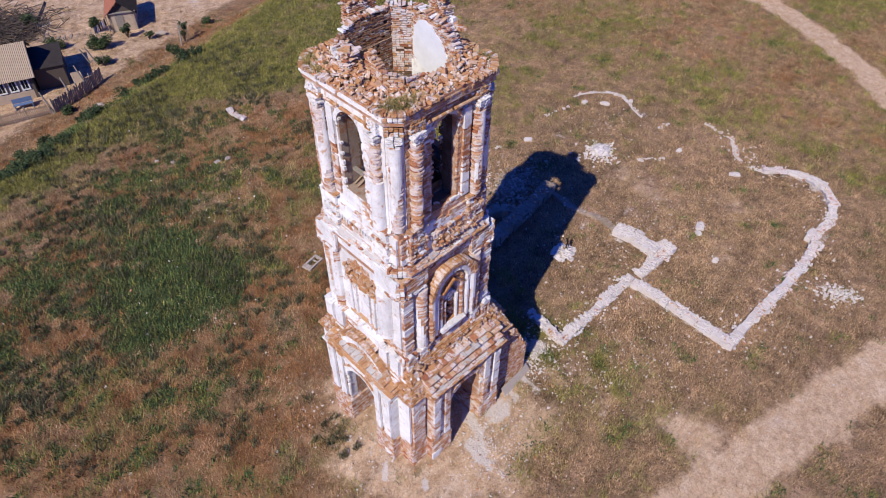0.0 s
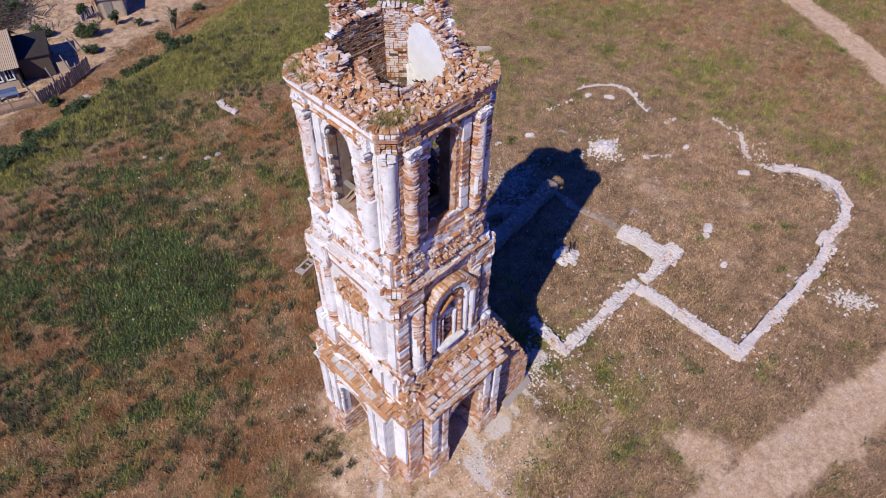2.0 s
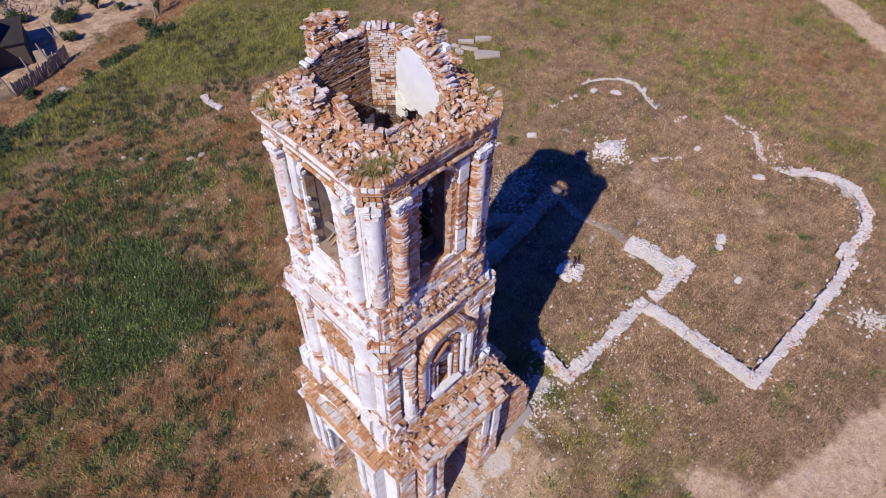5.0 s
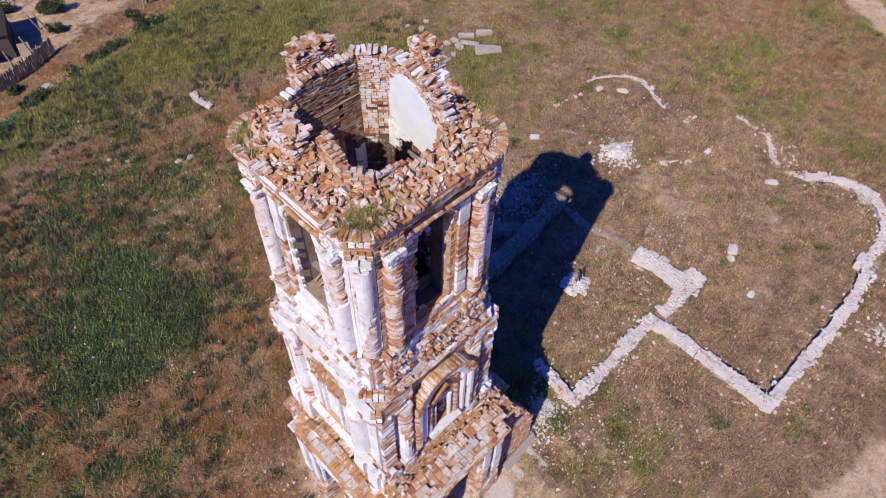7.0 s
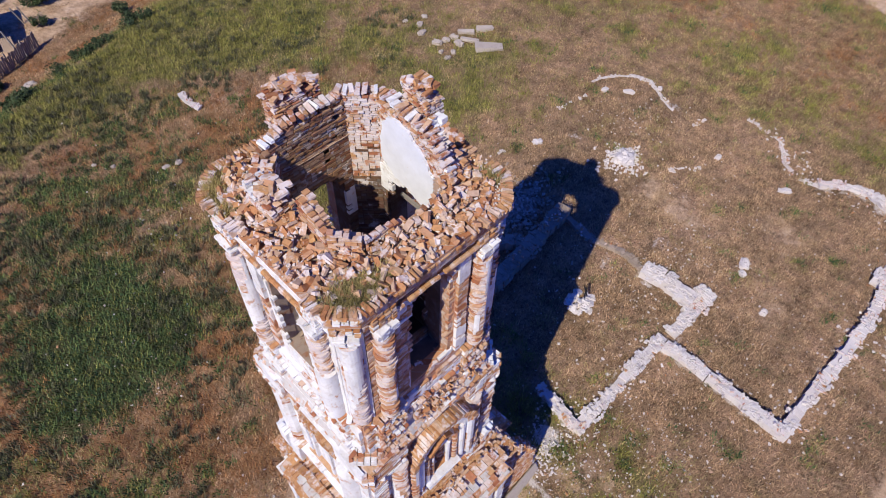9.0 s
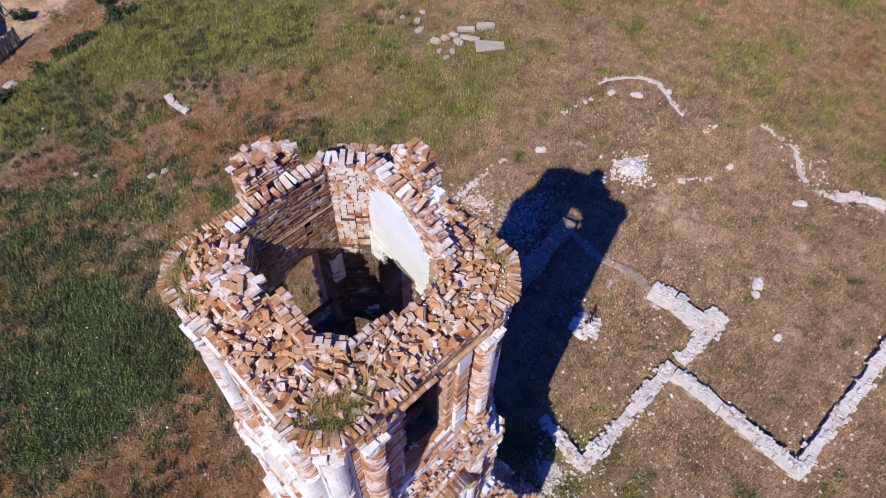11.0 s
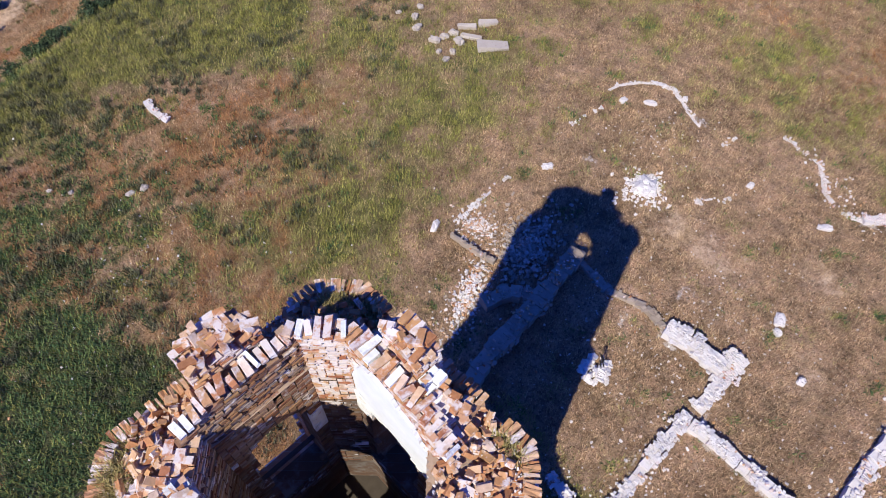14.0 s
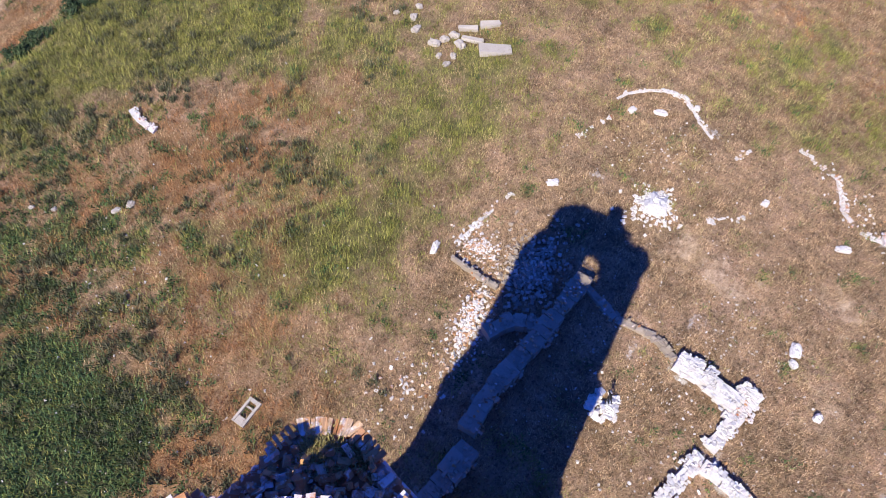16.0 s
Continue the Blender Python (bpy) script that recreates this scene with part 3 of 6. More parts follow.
core = Boxes(CORE, PLASTER)
for k in range(4):
    m = low_side(k)
    core.prism([(-H1, -H1), (-ARCH, -H1), (-ARCH, -1.75), (-1.75, -1.75), (-1.75, -ARCH), (-H1, -ARCH)], -1.4, 4.70, m)
    arch_wall(core, m, -PW + 0.03, PW - 0.03, -1.4, 4.70, PORCH - 0.02, H1 - 0.03, ARCH, -1.4, SPRING, 1 if k == 3 else 0)
    arch_wall(core, m, -ARCH - 0.02, ARCH + 0.02, -1.4, 4.70, H1 - 0.03, 1.75, ARCH + 0.004, -1.4, SPRING, 1 if k == 3 else 0)
core.prism(low_outline(H1 + 0.02), 4.66, 4.86)
part("pier_core", core, tower)


def plinth_height(x, k):
    return 1.05 + 0.22 * nz(x, k, 4, 1.1) - (0.35 if k == 3 and x < -0.8 else 0.0)


plinth = Boxes(BRICK, PLASTER)
for k in range(4):
    m = low_side(k)
    for x0, x1, d in ((-H1 - 0.14, -PW - 0.02, H1 + 0.14), (-PW - 0.12, -ARCH + 0.04, PORCH + 0.16), (ARCH - 0.04, PW + 0.12, PORCH + 0.16), (PW + 0.02, H1 + 0.14, H1 + 0.14)):
        plinth.wall([(x0 + 0.02, -1.4), (x1 - 0.02, -1.4), (x1 - 0.02, 0.9), (x0 + 0.02, 0.9)], -d + 0.12, -d + 0.75, m)
        skin(plinth, m, x0, x1, -1.40, 0.55, d, None, 0.10, 20 + k, lost=0.05, rough=0.03)
        skin(plinth, m, x0, x1, 0.55, 1.35, d - 0.05, lambda x, z, k=k: z > plinth_height(x, k), 0.02, 30 + k, lost=0.10, rough=0.045)
    for sx in (-1, 1):
        # the porch's flanks and the reveals of its arch
        for x, y0, y1, out in ((sx * (PW + 0.05), -PORCH - 0.12, -H1, sx), (sx * (ARCH - 0.05), -PORCH - 0.12, -1.8, -sx)):
            for r in range(25):
                y = y0
                while y < y1 - 0.05:
                    l = min(random.choice((0.28, 0.14, 0.26)), y1 - y)
                    if random.random() > 0.05:
                        plinth.box(m @ Matrix.Translation((x + random.uniform(-0.02, 0.02), y + l / 2, -1.35 + 0.088 * r)), (0.12, l - 0.012, 0.076), 0, 0.012)
                    y += l
part("plinth", plinth, tower, "bare red brick plinth, its edges broken", "stuff")

for k in range(4):
    m = low_side(k)
    b = Boxes(BRICK if k != 0 else BRICK_PALE, PLASTER, BRICK_CORNICE)
    keep = lambda x, z, k=k: PLASTER_SIDE[k] + ((0.50 if k == 3 else 0.02) if z > 1.3 else -0.2)
    hole = arch_hole(0, ARCH + 0.03, -2, SPRING, 0.12 if k == 0 else 0.03, k)
    skin(b, m, -PW, PW, 0.8, 4.55, PORCH + 0.02, hole, keep, 1 + k)
    for x0, x1 in ((-PW - 0.02, -1.75), (-1.45, -ARCH - 0.06), (ARCH + 0.06, 1.45), (1.75, PW + 0.02)):
        skin(b, m, x0, x1, 0.95, 4.4, PORCH + 0.15, None, lambda x, z, k=k: keep(x, z) + (0.25 if k == 0 and x < -1.2 else 0), 5 + k)
        b.wall([(x0 + 0.01, 0.95), (x1 - 0.01, 0.95), (x1 - 0.01, 4.4), (x0 + 0.01, 4.4)], -(PORCH + 0.06), -PORCH + 0.1, m, 0)
    for x0, x1 in ((-H1, -PW), (PW, H1)):
        skin(b, m, x0, x1, 0.8, 4.55, H1 + 0.02, None, keep, 9 + k)
    for x0, x1 in ((-H1 - 0.02, -2.30), (2.30, H1 + 0.02)):
        skin(b, m, x0, x1, 0.95, 4.45, H1 + 0.14, None, keep, 13 + k)
        b.wall([(x0 + 0.01, 0.95), (x1 - 0.01, 0.95), (x1 - 0.01, 4.4), (x0 + 0.01, 4.4)], -(H1 + 0.05), -H1 + 0.1, m, 0)
    for sx in (-1, 1):
        for r in range(40):
            if random.random() > 0.04:
                white = 1 if nz(sx * 3 + k, r * 0.25, 2, 0.8) + 0.5 < keep(0, 2) - 0.1 else 0
                b.box(m @ Matrix.Translation((sx * (PW - 0.04), -(PORCH + H1) / 2 - 0.02, 0.95 + r * 0.088)), (0.12, PORCH - H1 + 0.06, 0.088 if white else 0.076), white, 0 if white else 0.012)
    ring(b, m, 0, SPRING, ARCH, ARCH + 0.27, PORCH + 0.07, PORCH - 0.6, 0, 180, 34, 1 if k == 3 else 0, 0.012, 0.0 if k == 3 else 0.06)
    ring(b, m, 0, SPRING, ARCH + 0.28, ARCH + 0.36, PORCH + 0.12, PORCH - 0.1, 0, 180, 40, 2, 0.02, 0.10)
    part("arch_wall", b, tower, "", "stuff")

b = Boxes(BRICK_CORNICE, PLASTER)
for i, (dz, out) in enumerate(((0.0, 0.08), (0.09, 0.15), (0.18, 0.22), (0.27, 0.28))):
    cornice(b, 4.42 + dz, ((0.09, out),), H1, 0.06, 0.96, 0.30, 3, at=LOW)
    for k in range(4):
        m = low_side(k)
        x = -PW - out
        while x < PW + out - 0.03:
            w = min(random.choice((0.14, 0.14, 0.28)), PW + out - x)
            kk = 1 if 0.5 + 0.8 * nz(x * 0.9 + k * 7, 4.4 + dz, 3, 1) < (0.52 if k == 3 else 0.22) else 0
            if random.random() < 0.95:
                b.box(m @ Matrix.Translation((x + w / 2, -(PORCH + out) / 2 - 1.55 + random.uniform(-0.02, 0.02), 4.46 + dz)), (w - 0.012 * (1 - kk), PORCH + out - 3.1, 0.08), kk, 0.01)
            x += w
# worn sloping tops of corner blocks and porches, back to the second tier
for i in range(16):
    cornice(b, 4.78 + 0.085 * i, ((0.09, 0.0),), 3.20 - 0.048 * i, 0.06, 0.93, 0.16, i, at=LOW)
b.frustum(low_outline(3.06), moved(chamfered(2.45, 0.06)), 4.75, 6.1)
part("lower_cornice", b, tower, "ochre brick cornice with worn sloping top", "stuff")

for k in range(4):
    m = low_side(k)
    b = Boxes(BRICK_CORNICE if k != 0 else BRICK, PLASTER, GREY_RENDER, LEDGE)
    rad, zc, face = (2.03, 4.20, 3.20) if k == 3 else (2.9, 2.70, 2.85) if k == 0 else (2.03, 4.20, 3.0)
    lo = math.degrees(math.asin((4.85 - zc) / rad))
    for r0, r1, f, kk, gone in ((rad - 0.12, rad, face + 0.10, 0, 0.05), (rad - 0.25, rad - 0.125, face + 0.03, 0, 0.06), (rad - 0.62, rad - 0.255, face - 0.02, 1 if k == 3 else 0, 0.02), (rad - 0.76, rad - 0.63, face + 0.05, 0, 0.08)):
        ring(b, m, 0, zc, r0, r1, f, face - 0.16, lo, 180 - lo, int(42 * r1 / 1.6), kk, 0.02, gone)
    for y0, y1, n in ((face - 0.16, face - 0.42, 47), (face - 0.42, 2.30, 50)):
        ring(b, m, 0, zc, rad - 0.3, rad - 0.04, y0, y1, lo, 180 - lo, n, 0, 0.03, 0.04)
    n = 16
    b.wall([((rad - 0.7) * math.cos(radians(lo + i * (180 - 2 * lo) / n)), zc + (rad - 0.7) * math.sin(radians(lo + i * (180 - 2 * lo) / n))) for i in range(n + 1)], -face + 0.12, -2.4, m, 1 if k == 3 else 0)
    # the porch ledge, sloping out from the gable's foot
    b.wall([(-PW - 0.1, 4.7), (PW + 0.1, 4.7), (PW + 0.1, 4.80), (-PW - 0.1, 4.80)], -PORCH - 0.18, -2.4, m, 0)
    b.solid([tuple(m @ Vector(q)) for q in ((-PW - 0.1, -PORCH - 0.2, 4.78), (PW + 0.1, -PORCH - 0.2, 4.78), (PW + 0.1, -2.7, 4.78), (-PW - 0.1, -2.7, 4.78), (-PW - 0.05, -face + 0.05, 5.08), (PW + 0.05, -face + 0.05, 5.08), (PW + 0.05, -2.7, 5.2), (-PW - 0.05, -2.7, 5.2))], ((0, 3, 2, 1), (4, 5, 6, 7), (0, 1, 5, 4), (1, 2, 6, 5), (2, 3, 7, 6), (3, 0, 4, 7)), 0)
    rnd = random.Random(300 + k)
    # moulded courses stepping back from the ledge's edge to the gable: lips, risers and a worn slope
    for row, (out, z, h, gone) in enumerate(((0.20, 4.84, 0.085, 0.03), (0.08, 4.93, 0.085, 0.04), (0.02, 5.01, 0.085, 0.04), (0.12, 5.10, 0.10, 0.10), (-0.10, 5.20, 0.10, 0.06), (-0.14, 5.30, 0.10, 0.06), (-0.06, 5.40, 0.09, 0.15), (-0.26, 5.49, 0.10, 0.15), (-0.30, 5.59, 0.10, 0.2))):
        if k == 3 and row > 3:
            continue
        x = -PW - 0.15
        while x < PW + 0.1:
            w = rnd.choice((0.28, 0.27, 0.27, 0.14))
            eaten = 0.09 * max(0.0, nz(x, k * 3, row * 0.5, 1.2)) + rnd.uniform(-0.015, 0.012)
            if rnd.random() > gone:
                b.box(m @ pose(x + w / 2, -(PORCH + out - eaten - 0.3), z + rnd.uniform(-0.004, 0.005), rnd.gauss(5, 2), rnd.gauss(0, 1.5), rnd.gauss(0, 1.5)), (w - 0.004, 0.60, h - 0.004), 2 if nz(x * 0.7, row * 0.8, k + 2, 1.3) > (0.32 if row % 3 else 0.20) else 3 if k == 3 or row % 3 == 1 else 0, 0.016)
            x += w
    part("arched_gable", b, tower, "half-round gable over the arch, brick rim")

# -- second tier
T2 = 2.38
# inner faces take the core colour with shade painted in
core = Boxes(CORE_SHADED, PLASTER)
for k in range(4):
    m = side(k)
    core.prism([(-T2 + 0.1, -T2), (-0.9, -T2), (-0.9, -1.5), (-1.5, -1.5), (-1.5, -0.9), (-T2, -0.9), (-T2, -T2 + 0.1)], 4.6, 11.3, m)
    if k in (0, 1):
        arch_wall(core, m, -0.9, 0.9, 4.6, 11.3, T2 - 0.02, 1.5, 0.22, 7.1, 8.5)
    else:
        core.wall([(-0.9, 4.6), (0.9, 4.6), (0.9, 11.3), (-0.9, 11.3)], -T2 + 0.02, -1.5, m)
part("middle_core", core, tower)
# added floor; the depth's shade is put into its colour
b = Boxes(SHADE_FLOOR)
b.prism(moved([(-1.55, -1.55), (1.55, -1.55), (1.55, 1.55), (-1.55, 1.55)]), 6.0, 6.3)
part("vault_floor", b, tower, "floor over the passage, coloured dark for shade")

b = Boxes(BRICK, PLASTER)
for k in range(4):
    m = side(k)
    skin(b, m, -2.6, 2.6, 5.35, 6.55, 2.62, None, PLASTER_SIDE[k] + 0.08, 40 + k, lost=0.04)
    b.wall([(-2.55, 5.2), (2.55, 5.2), (2.55, 6.55), (-2.55, 6.55)], -2.54, -2.3, m)
    for x in (-2.2, -1.5, 1.5, 2.2):
        rag_block(b, m, x, -2.64, 6.10, (0.56, 0.36, 1.0), 0.90 if k == 3 else 0.30)
        if k != 3 or x < 0:
            rag_block(b, m, x, -2.58, 6.66, (0.64, 0.46, 0.12), 0.6 if k == 3 else 0.2)
        # the plaster cap left standing as a broken wedge
        for w, zz in ((0.40, 6.62), (0.28, 6.70), (0.16, 6.78)):
            if k in (0, 3):
                b.box(m @ Matrix.Translation((x - 0.05, -2.70, zz)), (w, 0.20, 0.09), 1, 0.02)
cornice(b, 6.50, ((0.07, 0.03), (0.07, 0.08)), 2.62, 0.1, 0.80, 0.4, 5)
part("pedestal_band", b, tower, "plastered pedestal band with broken brick coping", "stuff")

for k in range(4):
    m = side(k)
    b = Boxes(BRICK if k != 0 else BRICK_BARE, PLASTER, BRICK_CORNICE)
    if k in (0, 1):
        hole = arch_hole(0, 0.24, 7.1, 8.5)
    else:
        hole = arch_hole(-0.05, 1.04, 8.75, 9.2) if k == 3 else arch_hole(0, 0.3, 7.2, 8.3)
    skin(b, m, -T2, T2, 6.6, 11.1, T2 + 0.02, hole, PLASTER_SIDE[k] + (0.34 if k == 3 else 0.0), 50 + k)
    if k == 3:
        # a niche whose vault has shed its plaster, over a narrow blind window
        for i in range(9):
            ring(b, m, -0.05, 9.2, 0.10 + 0.115 * i, 0.21 + 0.115 * i, T2 + 0.10 + random.uniform(-0.10, 0.08), T2 - 0.3, 0, 180, 4 + 3 * i, 2, 0.06, 0.12)
        b.wall([(-1.02, 8.7), (0.95, 8.7), (0.95, 9.2), (-1.02, 9.2)], -T2 - 0.02, -T2 + 0.3, m, 2)
        skin(b, m, -1.05, 0.98, 8.72, 9.2, T2 + 0.06, None, -0.5, 3, bare=2, rough=0.07, lost=0.1)
        for x in (-0.75, -0.42, 0.42, 0.75):
            b.box(m @ Matrix.Translation((x, -T2 - 0.04, 7.75)), (0.16, 0.22, 2.3), 1, 0.02)
        b.box(m @ Matrix.Translation((0, -T2 - 0.05, 7.05)), (1.7, 0.28, 0.13), 2, 0.03)
        b.wall([(-0.33, 7.15), (0.33, 7.15), (0.33, 8.6), (-0.33, 8.6)], -T2 - 0.035, -T2 + 0.1, m, 2)
    else:
        # an aedicule standing proud of the wall: rings of brick, a recessed window between little columns
        ca, zr = (0.10, 9.35) if k == 0 else (0.0, 9.25)
        b.wall([(ca - 1.22, 6.6), (ca - 0.36, 6.6), (ca - 0.36, zr), (ca - 1.22, zr)], -(T2 + 0.22), -T2 + 0.1, m, 2)
        b.wall([(ca + 0.36, 6.6), (ca + 1.22, 6.6), (ca + 1.22, zr), (ca + 0.36, zr)], -(T2 + 0.22), -T2 + 0.1, m, 2)
        b.wall([(ca - 0.36, 6.6), (ca + 0.36, 6.6), (ca + 0.36, 7.1), (ca - 0.36, 7.1)], -(T2 + 0.22), -T2 + 0.1, m, 2)
        ring(b, m, ca, zr, 1.14, 1.32, T2 + 0.50, T2 - 0.1, 0, 180, 56, 2, 0.016, 0.03)
        ring(b, m, ca, zr, 0.98, 1.135, T2 + 0.42, T2 - 0.1, 0, 180, 48, 0, 0.014, 0.03)
        ring(b, m, ca, zr, 0.78, 0.975, T2 + 0.40, T2 - 0.1, 0, 180, 30, 1, 0.012, 0.04)
        ring(b, m, ca, zr - 0.1, 0.56, 0.70, T2 + 0.30, T2 - 0.1, 0, 180, 22, 2, 0.02, 0.05)
        ring(b, m, ca, zr - 0.1, 0.28, 0.555, T2 + 0.16, T2 - 0.1, 0, 180, 16, 0, 0.02, 0.05)
        ring(b, m, ca, 8.5, 0.24, 0.36, T2 + 0.20, T2 - 0.2, 0, 180, 14, 1, 0.01, 0.05)
        for s in (-1, 1):
            stack(b, m, ca + s * 1.17, -(T2 + 0.28), 6.9, zr, 0.19, 0.50, 60 + k + s, 10, 0.03)
            stack(b, m, ca + s * 0.87, -(T2 + 0.26), 6.9, zr, 0.13, 0.60, 63 + k + s, 10, 0.02)
            stack(b, m, ca + s * 0.60, -(T2 + 0.22), 7.1, zr - 0.1, 0.12, 0.35, 66 + k + s, 10, 0.02)
            stack(b, m, ca + s * 0.34, -(T2 + 0.20), 7.1, 8.55, 0.085, 0.60, 69 + k + s, 8, 0.02)
        b.box(m @ Matrix.Translation((ca, -T2 - 0.36, 7.02)), (1.45, 0.34, 0.16), 1, 0.05)
        for s in (-1, 1):
            b.box(m @ Matrix.Translation((ca + s * 0.30, -T2 - 0.30, zr + 0.12)) @ Matrix.Rotation(s * 0.7, 4, "Y"), (0.80, 0.24, 0.11), 2, 0.02)
    part("middle_wall", b, tower, "", "stuff")

for k in range(4):
    m = side(k)
    for s in (-1, 1):
        b = Boxes(BRICK, PLASTER)
        if k == 3 and s > 0:
            # the one column whose plaster is whole, its foot broken off, with a plain pier beside it
            stack(b, m, 1.62, -(T2 + 0.10), 7.60, 10.1, 0.40, 2.0, 1, 24)
            stack(b, m, 1.62, -(T2 + 0.02), 7.52, 7.61, 0.33, 0.0, 2, 12, 0.05)
            for zz, r in ((10.0, 0.44), (9.86, 0.42)):
                stack(b, m, 1.62, -(T2 + 0.04), zz, zz + 0.08, r, 2.0, 1, 24)
            b.box(m @ Matrix.Translation((1.10, -(T2 - 0.08), 8.55)), (0.20, 0.34, 3.1), 1, 0.01)
            b.box(m @ Matrix.Translation((2.20, -(T2 - 0.02), 8.66)), (0.50, 0.36, 2.88), 1, 0.01)
            skin(b, m, 1.98, 2.44, 6.62, 7.24, T2 + 0.13, None, -0.9, 33, lost=0.10, rough=0.05)
            skin(b, m, 1.16, 1.98, 6.62, 7.58, T2 + 0.08, None, -0.9, 34, lost=0.06, rough=0.03)
        elif k == 0:
            # a thick freestanding column and a ragged corner pier with a deep gap between them
            stack(b, m, s * 1.50 + 0.03, -(T2 + 0.12), 6.75, 10.15, 0.29, 0.62 if s < 0 else 0.35, 73 + s, 16, 0.06)
            rows = int(3.6 / 0.08)
            for r in range(rows):
                reach = 0.10 + 0.06 * nz(r * 0.3, s, 7, 1) + random.uniform(-0.015, 0.015)
                b.box(m @ Matrix.Translation((s * 2.20, -(T2 + 0.02), 6.62 + 0.08 * r)), (0.50 + random.uniform(-0.05, 0.03), 0.20 + 2 * reach, 0.074), 1 if nz(r * 0.12, s, 4, 1) > 0.15 else 0, 0.015)
        else:
            stack(b, m, s * 1.60, -(T2 + 0.06), 6.62, 10.2, 0.25, 0.62 if k == 3 else 0.30, 70 + 3 * k + s)
            stack(b, m, s * 2.18, -(T2 - 0.02), 6.62, 10.2, 0.22, 0.70 if k == 3 else 0.25, 80 + 3 * k + s)
        rag_block(b, m, s * 1.85, -(T2 + 0.02), 10.28, (1.15, 0.60, 0.16), 0.6)
        part("half_column", b, tower, "plastered half column" if k == 3 else "", "stuff")

b = Boxes(BRICK, PLASTER)
for k in range(4):
    m = side(k)
    for s in (-1, 1):
        x0, x1 = (1.2, 2.45) if s > 0 else (-2.45, -1.2)
        skin(b, m, x0, x1, 10.35, 11.2, T2 + 0.24, None, PLASTER_SIDE[k] + (0.2 if k == 3 else 0), 90 + k, lost=0.05)
        b.wall([(x0, 10.35), (x1, 10.35), (x1, 11.17 - 0.012 * k), (x0, 11.17 - 0.012 * k)], -(T2 + 0.15), -T2 + 0.1, m)
    skin(b, m, -1.2, 1.2, 10.75, 11.2, T2 + 0.10, None, PLASTER_SIDE[k] + (0.2 if k == 3 else 0), 94 + k)
cornice(b, 11.1, ((0.08, 0.14), (0.08, 0.19), (0.09, 0.25), (0.09, 0.31)), T2, 0.62, 0.93, 0.50, 7)
for i in range(5):
    cornice(b, 11.38 + 0.075 * i, ((0.08, 0.0),), 2.62 - 0.07 * i, 0.60, 0.90, 0.36, 20 + i)
tumble(b, 2.34, 2.58, lambda d: 11.76 - 0.95 * (d - 2.30), 70, 31, (0.08, 0.1, 0.1, 0.2), sides=(0, 0, 1, 2), reach=0.8)
tumble(b, 2.36, 2.60, lambda d: 11.76 - 0.95 * (d - 2.30), 16, 32, (0.1, 0.1, 0.1, 0.1), sides=(3,), reach=0.8)
part("middle_cornice", b, tower, "stepped brick cornice with plaster remains", "stuff")
cap = Boxes(PLASTER)
for k in range(4):
    m = TOWER @ Matrix.Rotation(k * math.pi / 2 + math.pi / 4, 4, "Z")
    cap.box(m @ pose(0, -3.10, 10.42, 3, 0, 2), (0.86, 0.75, 0.14), 0, 0.06)
    cap.box(m @ pose(0.05, -2.96, 10.30, 0, 2, -3), (0.74, 0.50, 0.12), 0, 0.06)
for k in range(4):
    m = TOWER @ Matrix.Rotation(k * math.pi / 2 + math.pi / 4, 4, "Z")
    block_b = Boxes(BRICK, PLASTER)
    rag_block(block_b, m, 0, -3.00, 10.82, (0.70, 0.62, 0.72), 0.55 if k == 3 else 0.35, 0.03)
    rag_block(block_b, m, 0, -3.47, 10.74, (0.36, 0.36, 0.86), 0.62 if k == 3 else 0.4, 0.02)
    rag_block(block_b, m, 0, -2.92, 11.32, (0.60, 0.60, 0.30), 0.45 if k == 3 else 0.3, 0.03)
    part("corner_block", block_b, tower, "crumbling brick block on a corner pier", "stuff")
part("corner_cap", cap, tower, "broken white plaster cap over a corner pier", "stuff")
b = Boxes(CORE)
b.frustum(moved(chamfered(2.56, 0.60)), moved(chamfered(2.3, 0.55)), 11.2, 11.70)
b.prism(moved(chamfered(2.44, 0.32)), 10.46, 11.24)
b.prism(moved(chamfered(2.41, 0.16)), 9.9, 10.5)
part("cornice_core", b, tower)
# dark sheet over the solid cornice core, painted as the shaft's shade
b = Boxes(SHADE_FLOOR)
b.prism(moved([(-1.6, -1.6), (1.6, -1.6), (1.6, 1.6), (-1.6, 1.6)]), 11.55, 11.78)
part("belfry_floor", b, tower, "belfry floor, coloured dark for shade")
b = Boxes(GREY_RENDER)
random.seed(17)
for k, x0, x1 in ((3, -2.0, 1.5), (0, 0.7, 1.9), (0, -1.0, -0.3), (1, -1.5, 1.9), (2, -1.9, 1.0)):
    m = side(k)
    n = int((x1 - x0) / 0.11)
    rim = [(x0 + (x1 - x0) * i / n, 2.60 + 0.07 * nz(x0 + i * 0.11, k, 3, 2.5) + random.uniform(-0.015, 0.015), 2.33 + 0.05 * nz(i * 0.11, k, 9, 2.0)) for i in range(n + 1)]
    for (xa, oa, ia), (xb, ob_, ib) in zip(rim, rim[1:]):
        if nz(xa * 1.4, k, 5, 1.0) > 0.34:
            continue
        pts = [(xa, -oa, 11.50), (xb, -ob_, 11.50), (xb, -ib, 11.76), (xa, -ia, 11.76)]
        pts += [(px, py + 0.02, pz - 0.09) for px, py, pz in pts]
        b.solid([tuple(m @ Vector(q)) for q in pts], ((0, 1, 2, 3), (7, 6, 5, 4), (0, 4, 5, 1), (1, 5, 6, 2), (2, 6, 7, 3), (3, 7, 4, 0)))
